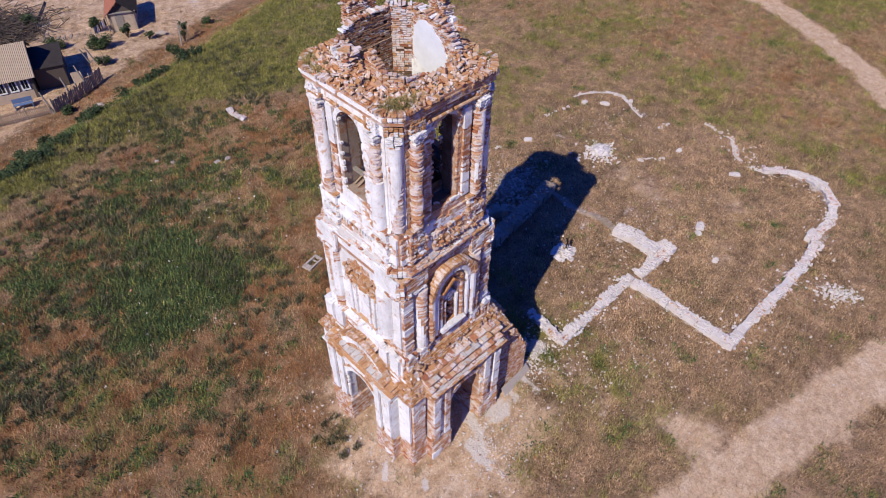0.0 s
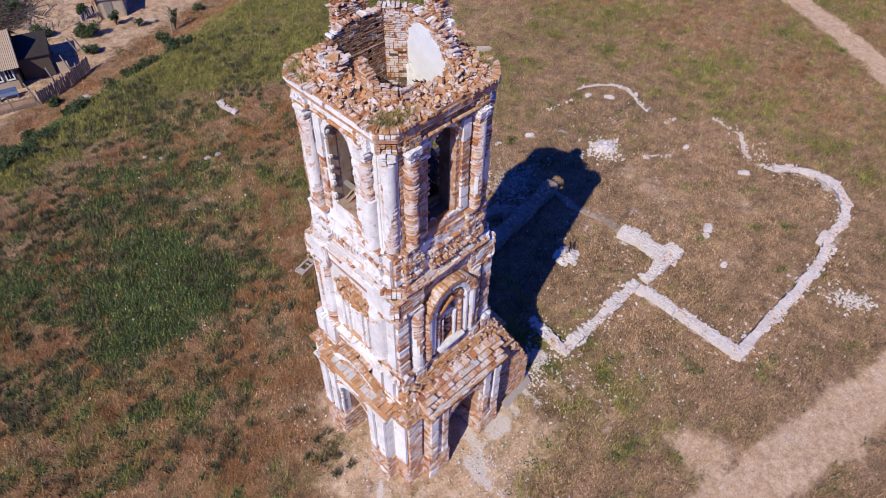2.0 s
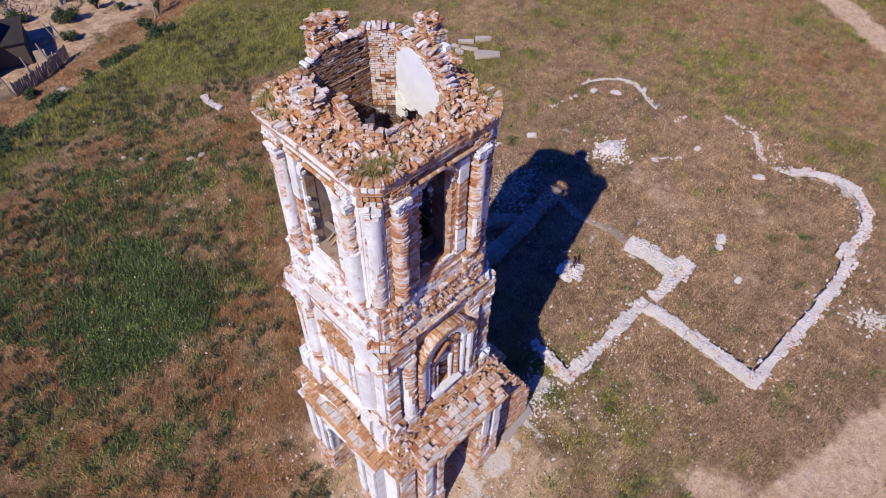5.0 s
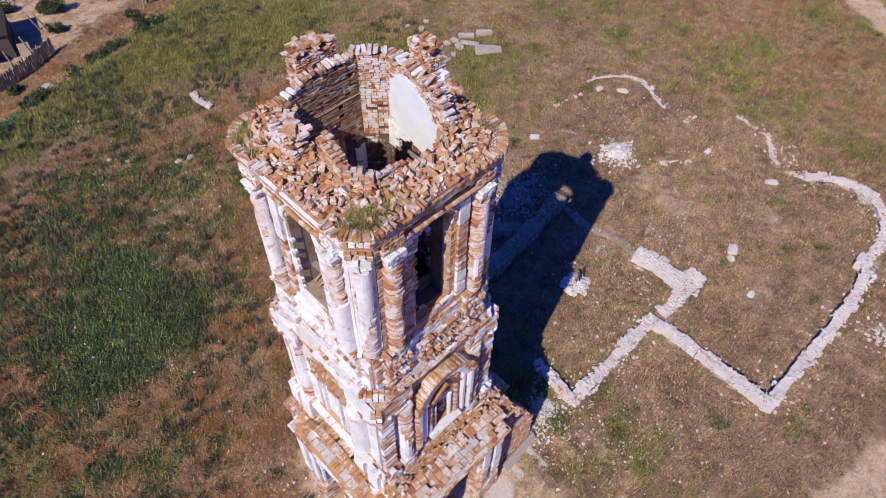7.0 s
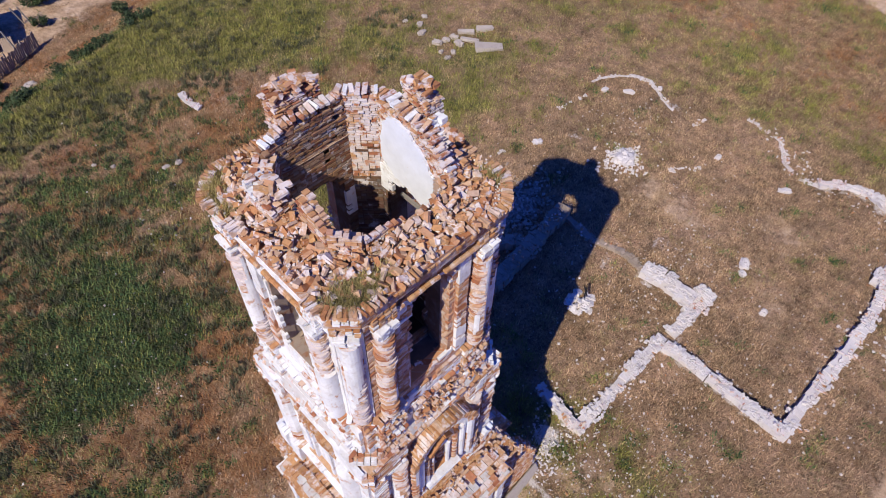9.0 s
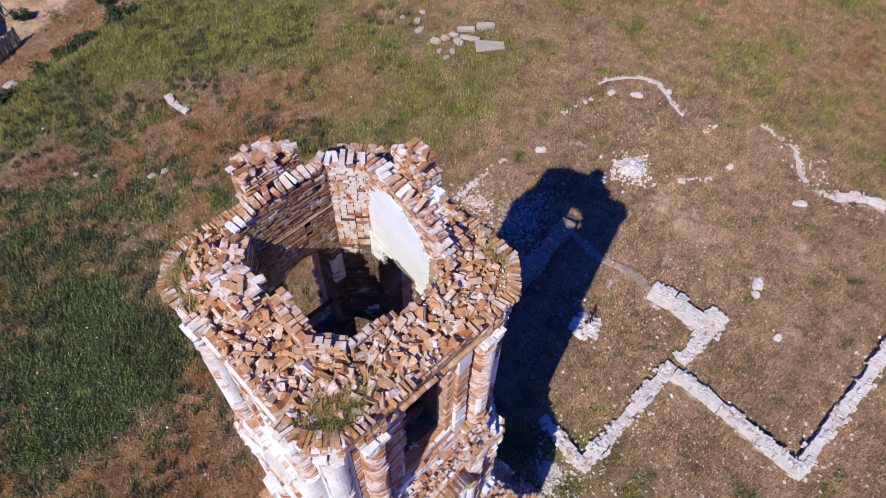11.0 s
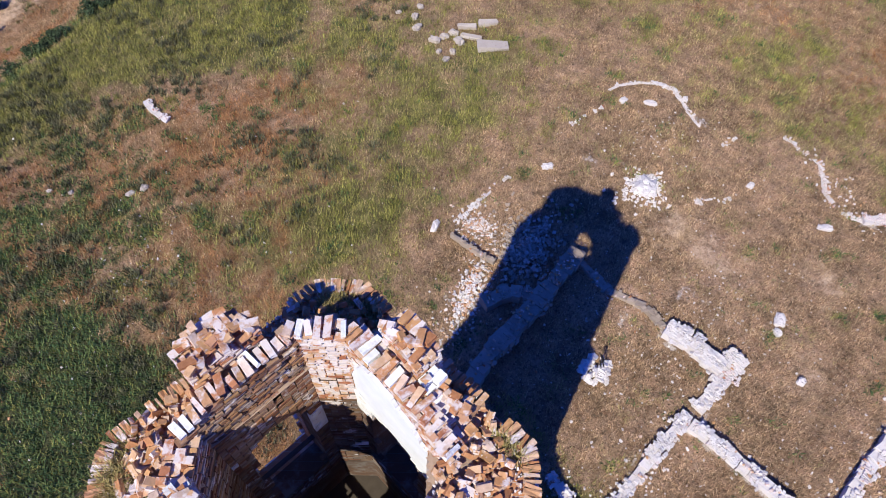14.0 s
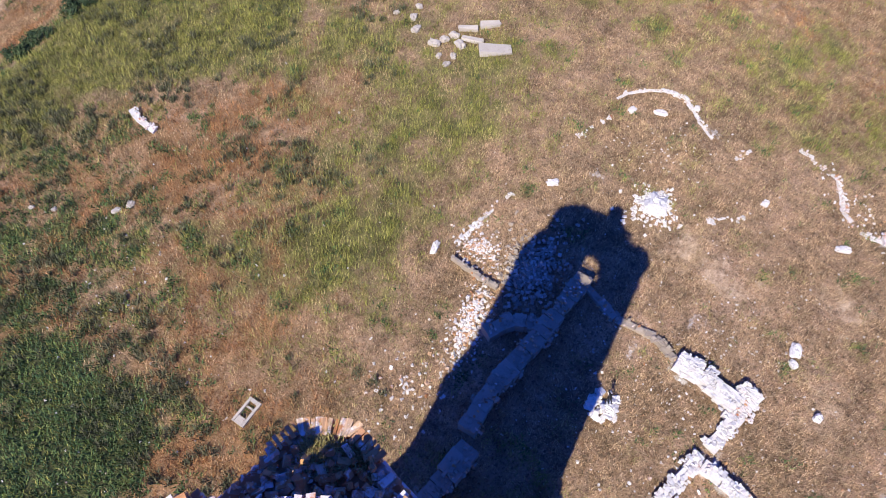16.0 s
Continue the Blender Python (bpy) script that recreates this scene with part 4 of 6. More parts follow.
part("cornice_coping", b, tower, "grey-white mortar coping, broken away in places", "stuff")

# -- third tier: the open belfry
T3, IN3, CH3 = 2.22, 1.40, 0.42
PED = 13.35
for k in range(4):
    m = side(k)
    # piers and inner arch layers use the core darkened for shade
    core = Boxes(CORE_SHADED)
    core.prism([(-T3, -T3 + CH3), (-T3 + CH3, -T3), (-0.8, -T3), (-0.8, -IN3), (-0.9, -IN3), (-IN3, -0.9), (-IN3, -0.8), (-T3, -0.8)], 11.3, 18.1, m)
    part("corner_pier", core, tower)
    core = Boxes(REVEAL if k == 3 else CORE, REVEAL if k == 3 else CORE_SHADED)
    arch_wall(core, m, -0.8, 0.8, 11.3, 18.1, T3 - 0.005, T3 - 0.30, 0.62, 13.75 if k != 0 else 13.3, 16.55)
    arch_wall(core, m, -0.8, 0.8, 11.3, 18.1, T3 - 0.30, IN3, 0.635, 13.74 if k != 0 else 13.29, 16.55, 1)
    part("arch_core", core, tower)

b = Boxes(BRICK, PLASTER)
for k in range(4):
    m = side(k)
    skin(b, m, -2.2, 2.2, 11.75, 13.0, T3 + 0.10, None, PLASTER_SIDE[k] + 0.05, 100 + k, lost=0.05, rough=0.02)
    b.wall([(-2.2, 11.6), (2.2, 11.6), (2.2, 13.2), (-2.2, 13.2)], -(T3 + 0.02), -T3 + 0.2, m)
    for i in range(16):
        x = -1.15 + 2.3 * i / 15
        b.box(m @ Matrix.Translation((x, -(T3 + 0.15), 12.32)), (0.09, 0.16, 0.20), 1 if random.random() < (0.8 if k == 3 else 0.25) else 0, 0.01)
    for i in range(14):
        if random.random() < (0.95 if k == 3 else 0.7):
            b.box(m @ Matrix.Translation((-1.17 + 0.18 * i, -(T3 + 0.15 + random.uniform(-0.03, 0.02)), 12.47)), (0.178, 0.24, 0.08), 1 if random.random() < (0.85 if k == 3 else 0.2) else 0, 0.015)
part("belfry_band", b, tower, "plastered band with small brick dentils", "stuff")
dc = (2 * T3 - CH3) / math.sqrt(2)
for k in range(4):
    cm = TOWER @ Matrix.Rotation(k * math.pi / 2 + math.pi / 4, 4, "Z")
    for mm, x, d, f, wh in ((side(k), -1.46, T3, 1.0, 0.9 if k == 3 else 0.2), (side(k), 1.46, T3, 1.0, 0.9 if k == 3 else 0.2), (cm, 0.0, dc - 0.08, 0.84, 0.9 if k == 3 else 0.25)):
        b = Boxes(BRICK, PLASTER)
        for hgt, z, w, o in ((0.30, 11.90, 0.92, 0.34), (0.34, 12.25, 0.84, 0.28), (0.24, 12.56, 0.90, 0.32), (0.42, 12.90, 0.80, 0.26), (0.14, 13.20, 0.92, 0.34)):
            rag_block(b, mm, x, -(d + o - 0.35), z, (w * f, 0.7, hgt), wh - (0.05 if hgt > 0.28 else 0.55), 0.03)
        part("pedestal", b, tower, "broken stepped pedestal under a column")

for k in range(4):
    m = side(k)
    b = Boxes(BRICK if k != 0 else BRICK_BARE, PLASTER)
    if k == 0:
        base = arch_hole(0, 0.62, 13.4, 16.55, 0.10, 2)
        hole = lambda x, z: base(x, z) or (z > 12.95 and z < 14.3 and x > -0.6 and x < 0.6 + 0.3 * nz(z, x, 1, 2) and z > 13.0 + 0.9 * (x + 0.6) * 0.55)
    else:
        hole = arch_hole(0, 0.67, 13.75, 16.55, 0.03, k)
    skin(b, m, -T3 + CH3, T3 - CH3, 13.0, 17.25, T3 + 0.02, hole, PLASTER_SIDE[k] + (0.18 if k == 3 else -0.04), 110 + k, lost=0.02)
    for s in (-1, 1):
        skin(b, m, s * 0.94 - 0.17, s * 0.94 + 0.17, 13.4, 17.1, T3 + 0.12, None, PLASTER_SIDE[k] - 0.02, 120 + k)
        b.wall([(s * 0.94 - 0.17, 13.4), (s * 0.94 + 0.17, 13.4), (s * 0.94 + 0.17, 17.1), (s * 0.94 - 0.17, 17.1)], -(T3 + 0.04), -T3 + 0.1, m)
    ring(b, m, 0, 16.55, 0.62, 0.80, T3 + 0.09, T3 - 0.3, 0, 180, 20, 1 if k == 3 else 0, 0.012, 0.0 if k == 3 else 0.12)
    cm = TOWER @ Matrix.Rotation(k * math.pi / 2 + math.pi / 4, 4, "Z")
    skin(b, cm, -CH3 / math.sqrt(2), CH3 / math.sqrt(2), 13.0, 17.25, dc + 0.02, None, 0.8 if k == 3 else 0.4, 130 + k)
    part("belfry_wall", b, tower, "", "stuff")

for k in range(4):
    # the shaft's shade is put into the lining's brick colours
    b = Boxes(BRICK_SHAFT, PLASTER, BRICK_PALE, BRICK_SHADED)
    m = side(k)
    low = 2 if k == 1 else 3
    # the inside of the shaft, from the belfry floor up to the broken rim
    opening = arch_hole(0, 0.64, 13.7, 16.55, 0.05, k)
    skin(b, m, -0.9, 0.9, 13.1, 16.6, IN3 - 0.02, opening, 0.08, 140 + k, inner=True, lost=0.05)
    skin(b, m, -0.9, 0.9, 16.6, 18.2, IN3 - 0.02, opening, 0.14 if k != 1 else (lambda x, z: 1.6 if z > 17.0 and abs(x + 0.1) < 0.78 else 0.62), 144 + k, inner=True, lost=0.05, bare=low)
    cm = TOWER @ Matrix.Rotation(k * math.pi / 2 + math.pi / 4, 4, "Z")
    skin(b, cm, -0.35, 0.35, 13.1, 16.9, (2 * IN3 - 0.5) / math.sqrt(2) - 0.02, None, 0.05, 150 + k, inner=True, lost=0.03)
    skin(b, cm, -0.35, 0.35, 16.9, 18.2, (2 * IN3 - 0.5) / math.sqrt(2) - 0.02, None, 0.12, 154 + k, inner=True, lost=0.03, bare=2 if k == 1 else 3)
    part("shaft_lining", b, tower, "inside brick lining, limed, coloured dark for shade", "stuff")


def capital(m, x, y, z, w, white):
    """A crumbling capital: uneven courses flaring upwards, with the stumps of two scrolls."""
    b = Boxes(BRICK, PLASTER)
    for i in range(6):
        ww = w * (0.86 + 0.075 * i)
        for sx in (-1, 1):
            for sy in (-1, 1):
                if random.random() < 0.10:
                    continue
                cut = random.uniform(0.72, 1.04)
                b.box(m @ pose(x + sx * ww * 0.25 * cut, y + sy * ww * 0.25, z + 0.04 + 0.078 * i, random.gauss(0, 2), random.gauss(0, 2), random.gauss(0, 4)), (ww * 0.52 * cut, ww * 0.52, 0.082), 1 if random.random() < white else 0, 0.03)
    for sx in (-1, 1):
        if random.random() < 0.85:
            p = m @ Vector((x + sx * w * 0.46, y - w * 0.50, z + 0.27))
            q = m @ Vector((x + sx * w * 0.46, y + w * 0.10, z + 0.25))
            b.tube(p, q, random.uniform(0.06, 0.085), 0.05, 9, 1 if random.random() < white else 0)
    return b


for k in range(4):
    m = side(k)
    cm = TOWER @ Matrix.Rotation(k * math.pi / 2 + math.pi / 4, 4, "Z")
    spots = [(m, -1.44, -(T3 + 0.15), PLASTER_SIDE[k], 0), (m, 1.44, -(T3 + 0.15), PLASTER_SIDE[k], 1), (cm, 0.0, -(dc + 0.08), 0.66 if k == 3 else 0.45 if k == 0 else 0.3, 2)]
    for mm, x, y, pl, i in spots:
        b = Boxes(BRICK_LIMED if k == 3 else BRICK, PLASTER)
        if k == 3 and i == 1:
            stack(b, mm, x, y, PED - 0.08, 15.3, 0.255, 2.0, 1, 26)
            stack(b, mm, x, y, 15.3, 16.85, 0.22, 0.1, 9, 12, 0.10)
        else:
            stack(b, mm, x, y, PED - 0.08, 16.85, 0.245, pl - 0.14, 160 + 5 * k + i, 22, 0.07)
        col = part("belfry_column", b, tower, "brick half column, plaster mostly gone", "stuff")
        part("capital", capital(mm, x, y, 16.85, 0.46, 0.85 if k in (0, 3) else 0.5), col, "white plaster capital with scrolls")

# entablature and the top cornice
b = Boxes(BRICK_CORNICE, PLASTER)
for k in range(4):
    m = side(k)
    skin(b, m, -T3 + 0.3, T3 - 0.3, 17.25, 17.75, T3 + 0.14, None, 0.75 if k == 3 else 0.05, 170 + k, rough=0.03)
    b.wall([(-1.9, 17.2), (1.9, 17.2), (1.9, 17.8), (-1.9, 17.8)], -(T3 + 0.05), -T3 + 0.1, m)
    for s in (-1, 1):
        rag_block(b, m, s * 1.46, -(T3 + 0.06), 17.52, (0.62, 0.56, 0.46), 0.6 if k == 3 else 0.1)
    cm = TOWER @ Matrix.Rotation(k * math.pi / 2 + math.pi / 4, 4, "Z")
    rag_block(b, cm, 0, -(dc + 0.02), 17.52, (0.62, 0.56, 0.46), 0.4 if k == 3 else 0.1)
    p, q = m @ Vector((-1.5, -(T3 + 0.24), 17.42)), m @ Vector((1.6, -(T3 + 0.24), 17.42))
    for i in range(22):
        if random.random() < 0.9:
            off = Vector((0, 0, random.uniform(-0.012, 0.012)))
            b.tube(p.lerp(q, i / 22) + off, p.lerp(q, (i + 0.94) / 22) + off, random.uniform(0.05, 0.064), random.uniform(0.05, 0.064), 8, 0)
cornice(b, 17.70, ((0.085, 0.16), (0.085, 0.22), (0.085, 0.28), (0.085, 0.32)), T3, 0.45, 0.96, 0.46, 11)
part("top_cornice", b, tower, "corbelled ochre brick cornice under the broken top", "stuff")

b = Boxes(CORE)
hole_in = chamfered(IN3, 0.5)
outer = chamfered(2.50, 0.48)
pts = [(x + CX, y + CY, z) for z in (17.75, 18.12) for ring_pts in (outer, hole_in) for x, y in ring_pts]
faces = []
for i in range(8):
    j = (i + 1) % 8
    faces += [(i, j, 16 + j, 16 + i), (8 + j, 8 + i, 24 + i, 24 + j), (16 + i, 16 + j, 24 + j, 24 + i), (j, i, 8 + i, 8 + j)]
b.solid(pts, faces)
part("top_slab", b, tower)

# the slope of fallen bricks before the south opening, and bricks on the lower ledge
b = Boxes(BRICK_RUBBLE, PLASTER, CORE)
b.solid([tuple(side(0) @ Vector(q)) for q in ((-0.75, -2.2, 11.7), (1.5, -2.2, 11.7), (1.5, -1.6, 11.7), (-0.75, -1.6, 11.7), (-0.75, -2.55, 11.75), (1.35, -2.55, 11.75), (0.75, -1.9, 13.35), (-0.6, -1.9, 13.15))], ((0, 3, 2, 1), (4, 5, 6, 7), (0, 1, 5, 4), (1, 2, 6, 5), (2, 3, 7, 6), (3, 0, 4, 7)), 2)
rnd = random.Random(77)
for i in range(260):
    u = rnd.random()
    x = rnd.uniform(-0.75 + 0.1 * u, 1.45 - 0.75 * u)
    b.box(side(0) @ pose(x, -2.60 + 0.68 * u, 11.80 + 1.50 * u + rnd.uniform(-0.03, 0.03), rnd.gauss(50, 14), rnd.gauss(0, 9), rnd.gauss(0, 14) + rnd.choice((0, 0, 90))), (rnd.choice((0.24, 0.2, 0.13)), 0.12, 0.07), 1 if rnd.random() < 0.12 else 0, 0.025)
part("brick_scree", b, tower, "slope of fallen bricks below the opening", "stuff")
b = Boxes(BRICK_CORNICE, PLASTER)
tumble(b, 2.62, 3.20, lambda d: 6.16 - 2.25 * (d - 2.60), 380, 41, (0.05, 0.06, 0.06, 0.06), at=LOW)
part("ledge_bricks", b, tower, "worn ochre bricks lying on the sloping ledge", "stuff")


# ---- the broken top of the tower ----
def brick_wall(b, m, x0, x1, near, far, z0, top, plaster=0.0, seed=0, lost=0.03, wear=0.012, keep=None):
    """A free-standing brick wall with a ragged top; near and far are distances from the axis."""
    thick = 0.064
    rows = int((max(top(x0 + (x1 - x0) * i / 20) for i in range(21)) - z0) / thick) + 1
    for r in range(rows):
        z = z0 + (r + 0.5) * thick
        deep = max(1, round((far - near) / 0.15))
        for j in range(deep):
            d0 = near + (far - near) * j / deep
            d1 = near + (far - near) * (j + 1) / deep
            x = x0
            first = True
            while x < x1 - 0.02:
                w = min(random.uniform(0.05, 0.24) if first else random.choice((0.13, 0.15, 0.22, 0.25)), x1 - x)
                first = False
                c = x + w / 2
                x += w
                if keep and not keep(c, (d0 + d1) / 2):
                    continue
                if z > top(c) + random.uniform(-0.07, 0.07) or random.random() < lost:
                    continue
                p = 0.5 + 0.8 * nz(c * 1.1 + seed * 3, z * 1.3, seed)
                white = p < plaster
                mm = m @ Matrix.Translation((c, -(d0 + d1) / 2 + random.uniform(-0.022, 0.022), z)) @ Matrix.Rotation(random.gauss(0, 0.03), 4, "Z")
                b.box(mm, (w - 0.008, d1 - d0 - 0.004, thick - 0.008), 1 if white else 0, 0 if white else wear)


def cham(k):
    return TOWER @ Matrix.Rotation(k * math.pi / 2 + math.pi / 4, 4, "Z")


CHI = (2 * IN3 - 0.5) / math.sqrt(2)
# the north wall's brick colour is darkened to stand for shade
b = Boxes(BRICK_SHADED, PLASTER)
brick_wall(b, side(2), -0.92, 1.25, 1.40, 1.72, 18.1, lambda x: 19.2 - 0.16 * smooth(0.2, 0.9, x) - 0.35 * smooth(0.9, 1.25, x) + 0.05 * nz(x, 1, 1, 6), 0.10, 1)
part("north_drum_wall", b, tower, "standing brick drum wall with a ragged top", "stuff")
b = Boxes(BRICK_PALE, PLASTER)
brick_wall(b, cham(1), -0.37, 0.37, CHI, CHI + 0.32, 18.1, lambda x: 19.27 + 0.05 * nz(x, 3, 1, 6), 0.0, 2)
part("corner_drum_wall", b, tower, "limed brick corner of the drum", "stuff")
b = Boxes(BRICK_PALE, PLASTER)
brick_wall(b, side(1), -1.35, 0.92, 1.40, 1.78, 18.1, lambda x: 19.22 - 0.12 * smooth(0.3, -0.5, x) - 0.62 * smooth(-0.4, -1.35, x) + 0.04 * nz(x, 5, 1, 6), 0.30, 3)
part("east_drum_wall", b, tower, "limed brick drum wall falling away at one end", "stuff")
# the white vault plaster that still clings to the inside of that wall
b = Boxes(VAULT_PLASTER)
outline = [(-1.06, 17.0), (-0.80, 16.75), (-0.66, 16.95), (-0.40, 17.13), (0.0, 17.24), (0.40, 17.35), (0.78, 17.62), (0.80, 18.25), (0.68, 18.72), (0.48, 18.98), (0.22, 19.06), (-0.15, 18.90), (-0.50, 18.62), (-0.80, 18.28), (-1.04, 17.92)]
torn = []
for (ax, az), (bx, bz) in zip(outline, outline[1:] + outline[:1]):
    n = max(2, int(math.hypot(bx - ax, bz - az) / 0.035))
    for i in range(n):
        px, pz = ax + (bx - ax) * i / n, az + (bz - az) * i / n
        torn.append((px + 0.06 * nz(px, pz, 1, 5.0) + 0.035 * nz(px, pz, 5, 17.0), pz + 0.06 * nz(px, pz, 9, 5.0) + 0.035 * nz(px, pz, 7, 17.0)))
b.wall(torn, -1.40, -1.34, side(1))
part("vault_plaster", b, tower, "patch of smooth white vault plaster")
b = Boxes(BRICK, PLASTER)
brick_wall(b, cham(2), -0.37, 0.37, CHI, CHI + 0.45, 18.1, lambda x: 18.78 + 0.1 * nz(x, 7, 1, 5), 0.15, 4)
brick_wall(b, side(3), -1.0, -0.12, 1.36, 1.95, 18.1, lambda x: 18.92 + 0.14 * nz(x, 9, 1, 4) - 0.3 * smooth(-0.35, -0.1, x), 0.15, 5, lost=0.08, wear=0.03)
part("west_drum_stump", b, tower, "crumbling stump of the drum wall", "stuff")
b = Boxes(BRICK_BARE, PLASTER)
brick_wall(b, side(3), 0.12, 0.95, 1.22, 1.52, 18.1, lambda x: 19.12 - 0.46 * smooth(0.25, 0.95, x), 0.05, 6)
brick_wall(b, cham(3), -0.37, 0.30, CHI - 0.15, CHI + 0.15, 18.1, lambda x: 18.68 - 0.25 * (x + 0.37), 0.05, 7)
brick_wall(b, side(0), -0.95, 0.1, 1.28, 1.44, 18.1, lambda x: 18.46 - 0.2 * (x + 0.95), 0.05, 12)
part("stepped_drum_stump", b, tower, "stair-stepped remnant of the thin drum wall", "stuff")
b = Boxes(BRICK, PLASTER)
def half_round(x, d):
    return d < 1.86 or math.hypot(x - 0.02, d - 1.84) < 0.61


brick_wall(b, side(2), -0.58, 0.60, 1.70, 2.46, 18.1, lambda x: 19.60 + 0.06 * nz(x, 11, 1, 5), 0.25, 8, lost=0.03, wear=0.025, keep=half_round)
part("north_stub", b, tower, "square brick stub with loose bricks on top", "stuff")
b = Boxes(BRICK_PALE, PLASTER)
brick_wall(b, side(1), -0.28, 0.50, 1.76, 2.30, 18.1, lambda x: 19.68 - 0.25 * smooth(0.0, -0.28, x), 0.30, 9, lost=0.04, wear=0.025)
brick_wall(b, side(1), -1.25, -0.28, 1.76, 2.12, 18.1, lambda x: 19.25 - 0.85 * smooth(-0.28, -1.2, x), 0.25, 10, lost=0.10, wear=0.03)
part("east_stub", b, tower, "leaning brick stub, limed and stepped", "stuff")


def worn_brick(name, mat_, size=(0.265, 0.13, 0.075), seed=0):
    rnd = random.Random(seed)
    bm = bmesh.new()
    bmesh.ops.create_cube(bm, size=1, matrix=Matrix.Diagonal((*size, 1)))
    bmesh.ops.bevel(bm, geom=bm.edges[:], offset=0.010, segments=1, affect="EDGES")
    for v in bm.verts:
        v.co += Vector([rnd.uniform(-0.013, 0.013) for _ in range(3)])
    me = bpy.data.meshes.new(name)
    bm.to_mesh(me)
    bm.free()
    me.materials.append(mat_)
    return me


LOOSE = [worn_brick("brick", BRICK_LOOSE, s, i) for i, s in enumerate(((0.275, 0.13, 0.085), (0.25, 0.13, 0.08), (0.17, 0.13, 0.09), (0.12, 0.11, 0.09), (0.265, 0.135, 0.08), (0.20, 0.13, 0.085)))]


def in_chamfer(x, y, h, c):
    return abs(x) < h and abs(y) < h and abs(x) + abs(y) < 2 * h - c


def heap_height(x, y):
    """How high the rubble lies on the tower's top."""
    inner = max(abs(x), abs(y), (abs(x) + abs(y) + 0.5) / 2) - IN3
    hgt = 0.05 + 0.30 * (1 - smooth(0.05, 0.8, inner)) * (0.6 + 0.4 * nz(x, y, 5, 0.9))
    if x < -1.3 and y > -0.4:
        hgt += 0.18 * (1 - smooth(0.3, 1.1, inner))
    return hgt


random.seed(11)
loose = []
for layer, step in ((0, 0.19), (1, 0.185), (2, 0.25)):
    n = int(5.2 / step)
    for i in range(n):
        for j in range(n):
            x = -2.6 + (i + random.random()) * step
            y = -2.6 + (j + random.random()) * step
            if abs(x) + abs(y) > 4.0 + 0.15 * nz(x, y, 2, 2):
                continue
            if not in_chamfer(x, y, 2.46, 0.55) or in_chamfer(x, y, IN3 + 0.06, 0.5):
                continue
            if y > 1.38 and -1.3 < x < 0.95 and y < 1.76 or (abs(x + 0.02) < 0.62 and 1.7 < y < 2.45):
                continue
            if x > 1.38 and -1.3 < y < 0.95 and x < 1.80 or (1.74 < x < 2.32 and -0.32 < y < 0.52):
                continue
            if -1.54 < x < -1.2 and -1.0 < y < -0.1:
                continue
            if layer == 2 and heap_height(x, y) < 0.22:
                continue
            z = 18.12 + heap_height(x, y) * (0.82 + 0.10 * layer) + 0.012 * layer
            m = pose(CX + x, CY + y, z + random.uniform(-0.03, 0.07), random.gauss(0, 30), random.gauss(0, 30), random.uniform(0, 360))
            loose.append((m, random.randrange(6)))
# loose bricks on the two stubs and the wall tops
for k, x0, x1, d0, d1, z, cnt in ((2, -0.5, 0.55, 1.75, 2.4, 19.68, 46), (1, -0.2, 0.45, 1.8, 2.25, 19.74, 14), (1, -1.1, -0.3, 1.8, 2.1, 18.95, 12), (3, -1.0, -0.2, 1.4, 1.9, 18.95, 16)):
    for i in range(cnt):
        x = x0 + (x1 - x0) * (i + random.random()) / cnt
        deep_at = random.uniform(d0, d1)
        if k == 2 and z == 19.68 and not half_round(x, deep_at + 0.1):
            continue
        zz = z if k != 1 or z != 19.14 else 19.24 - 0.12 * smooth(0.3, -0.5, x) - 0.62 * smooth(-0.4, -1.35, x)
        loose.append((side(k) @ pose(x, -deep_at, zz + random.uniform(0, 0.05), random.gauss(0, 9), random.gauss(0, 9), random.choice((0, 90)) + random.gauss(0, 12)), random.randrange(6)))

# bricks set on edge along the rim, fanned at the corners
for k in range(4):
    for u in np.arange(-1.92, 1.93, 0.112):
        if abs(u) > 1.45 or nz(u * 0.9 + k * 5, 2.2) > 0.08:
            if random.random() < 0.92:
                loose.append((side(k) @ pose(u, -2.50 + random.uniform(-0.03, 0.02), 18.17 + random.uniform(0, 0.02), 88 + random.gauss(0, 6), random.gauss(0, 3), 90 + random.gauss(0, 4)), 0))
    cm = cham(k)
    for i in range(9):
        a = (i - 4) / 9
        if random.random() < 0.95:
            loose.append((cm @ pose(a * 0.78, -(2 * 2.52 - 0.55) / math.sqrt(2) + 0.02 + 0.10 * a * a, 18.17 + random.uniform(0, 0.02), 88 + random.gauss(0, 5), random.gauss(0, 3), 90 + a * 40 + random.gauss(0, 4)), 0))
# header bricks laid across the tops of the standing drum walls
cope = Boxes(BRICK_PALE, PLASTER)
for m, x0, x1, d0, d1, top in ((side(2), -0.95, 1.15, 1.38, 1.74, lambda x: 19.24 - 0.16 * smooth(0.2, 0.9, x) - 0.35 * smooth(0.9, 1.25, x)), (cham(1), -0.40, 0.40, CHI - 0.03, CHI + 0.36, lambda x: 19.31), (side(1), -1.30, 0.95, 1.38, 1.82, lambda x: 19.27 - 0.12 * smooth(0.3, -0.5, x) - 0.62 * smooth(-0.4, -1.35, x))):
    x = x0
    while x < x1:
        w = random.choice((0.11, 0.13, 0.14, 0.15))
        deep_by = (d1 - d0) * random.uniform(0.62, 0.95)
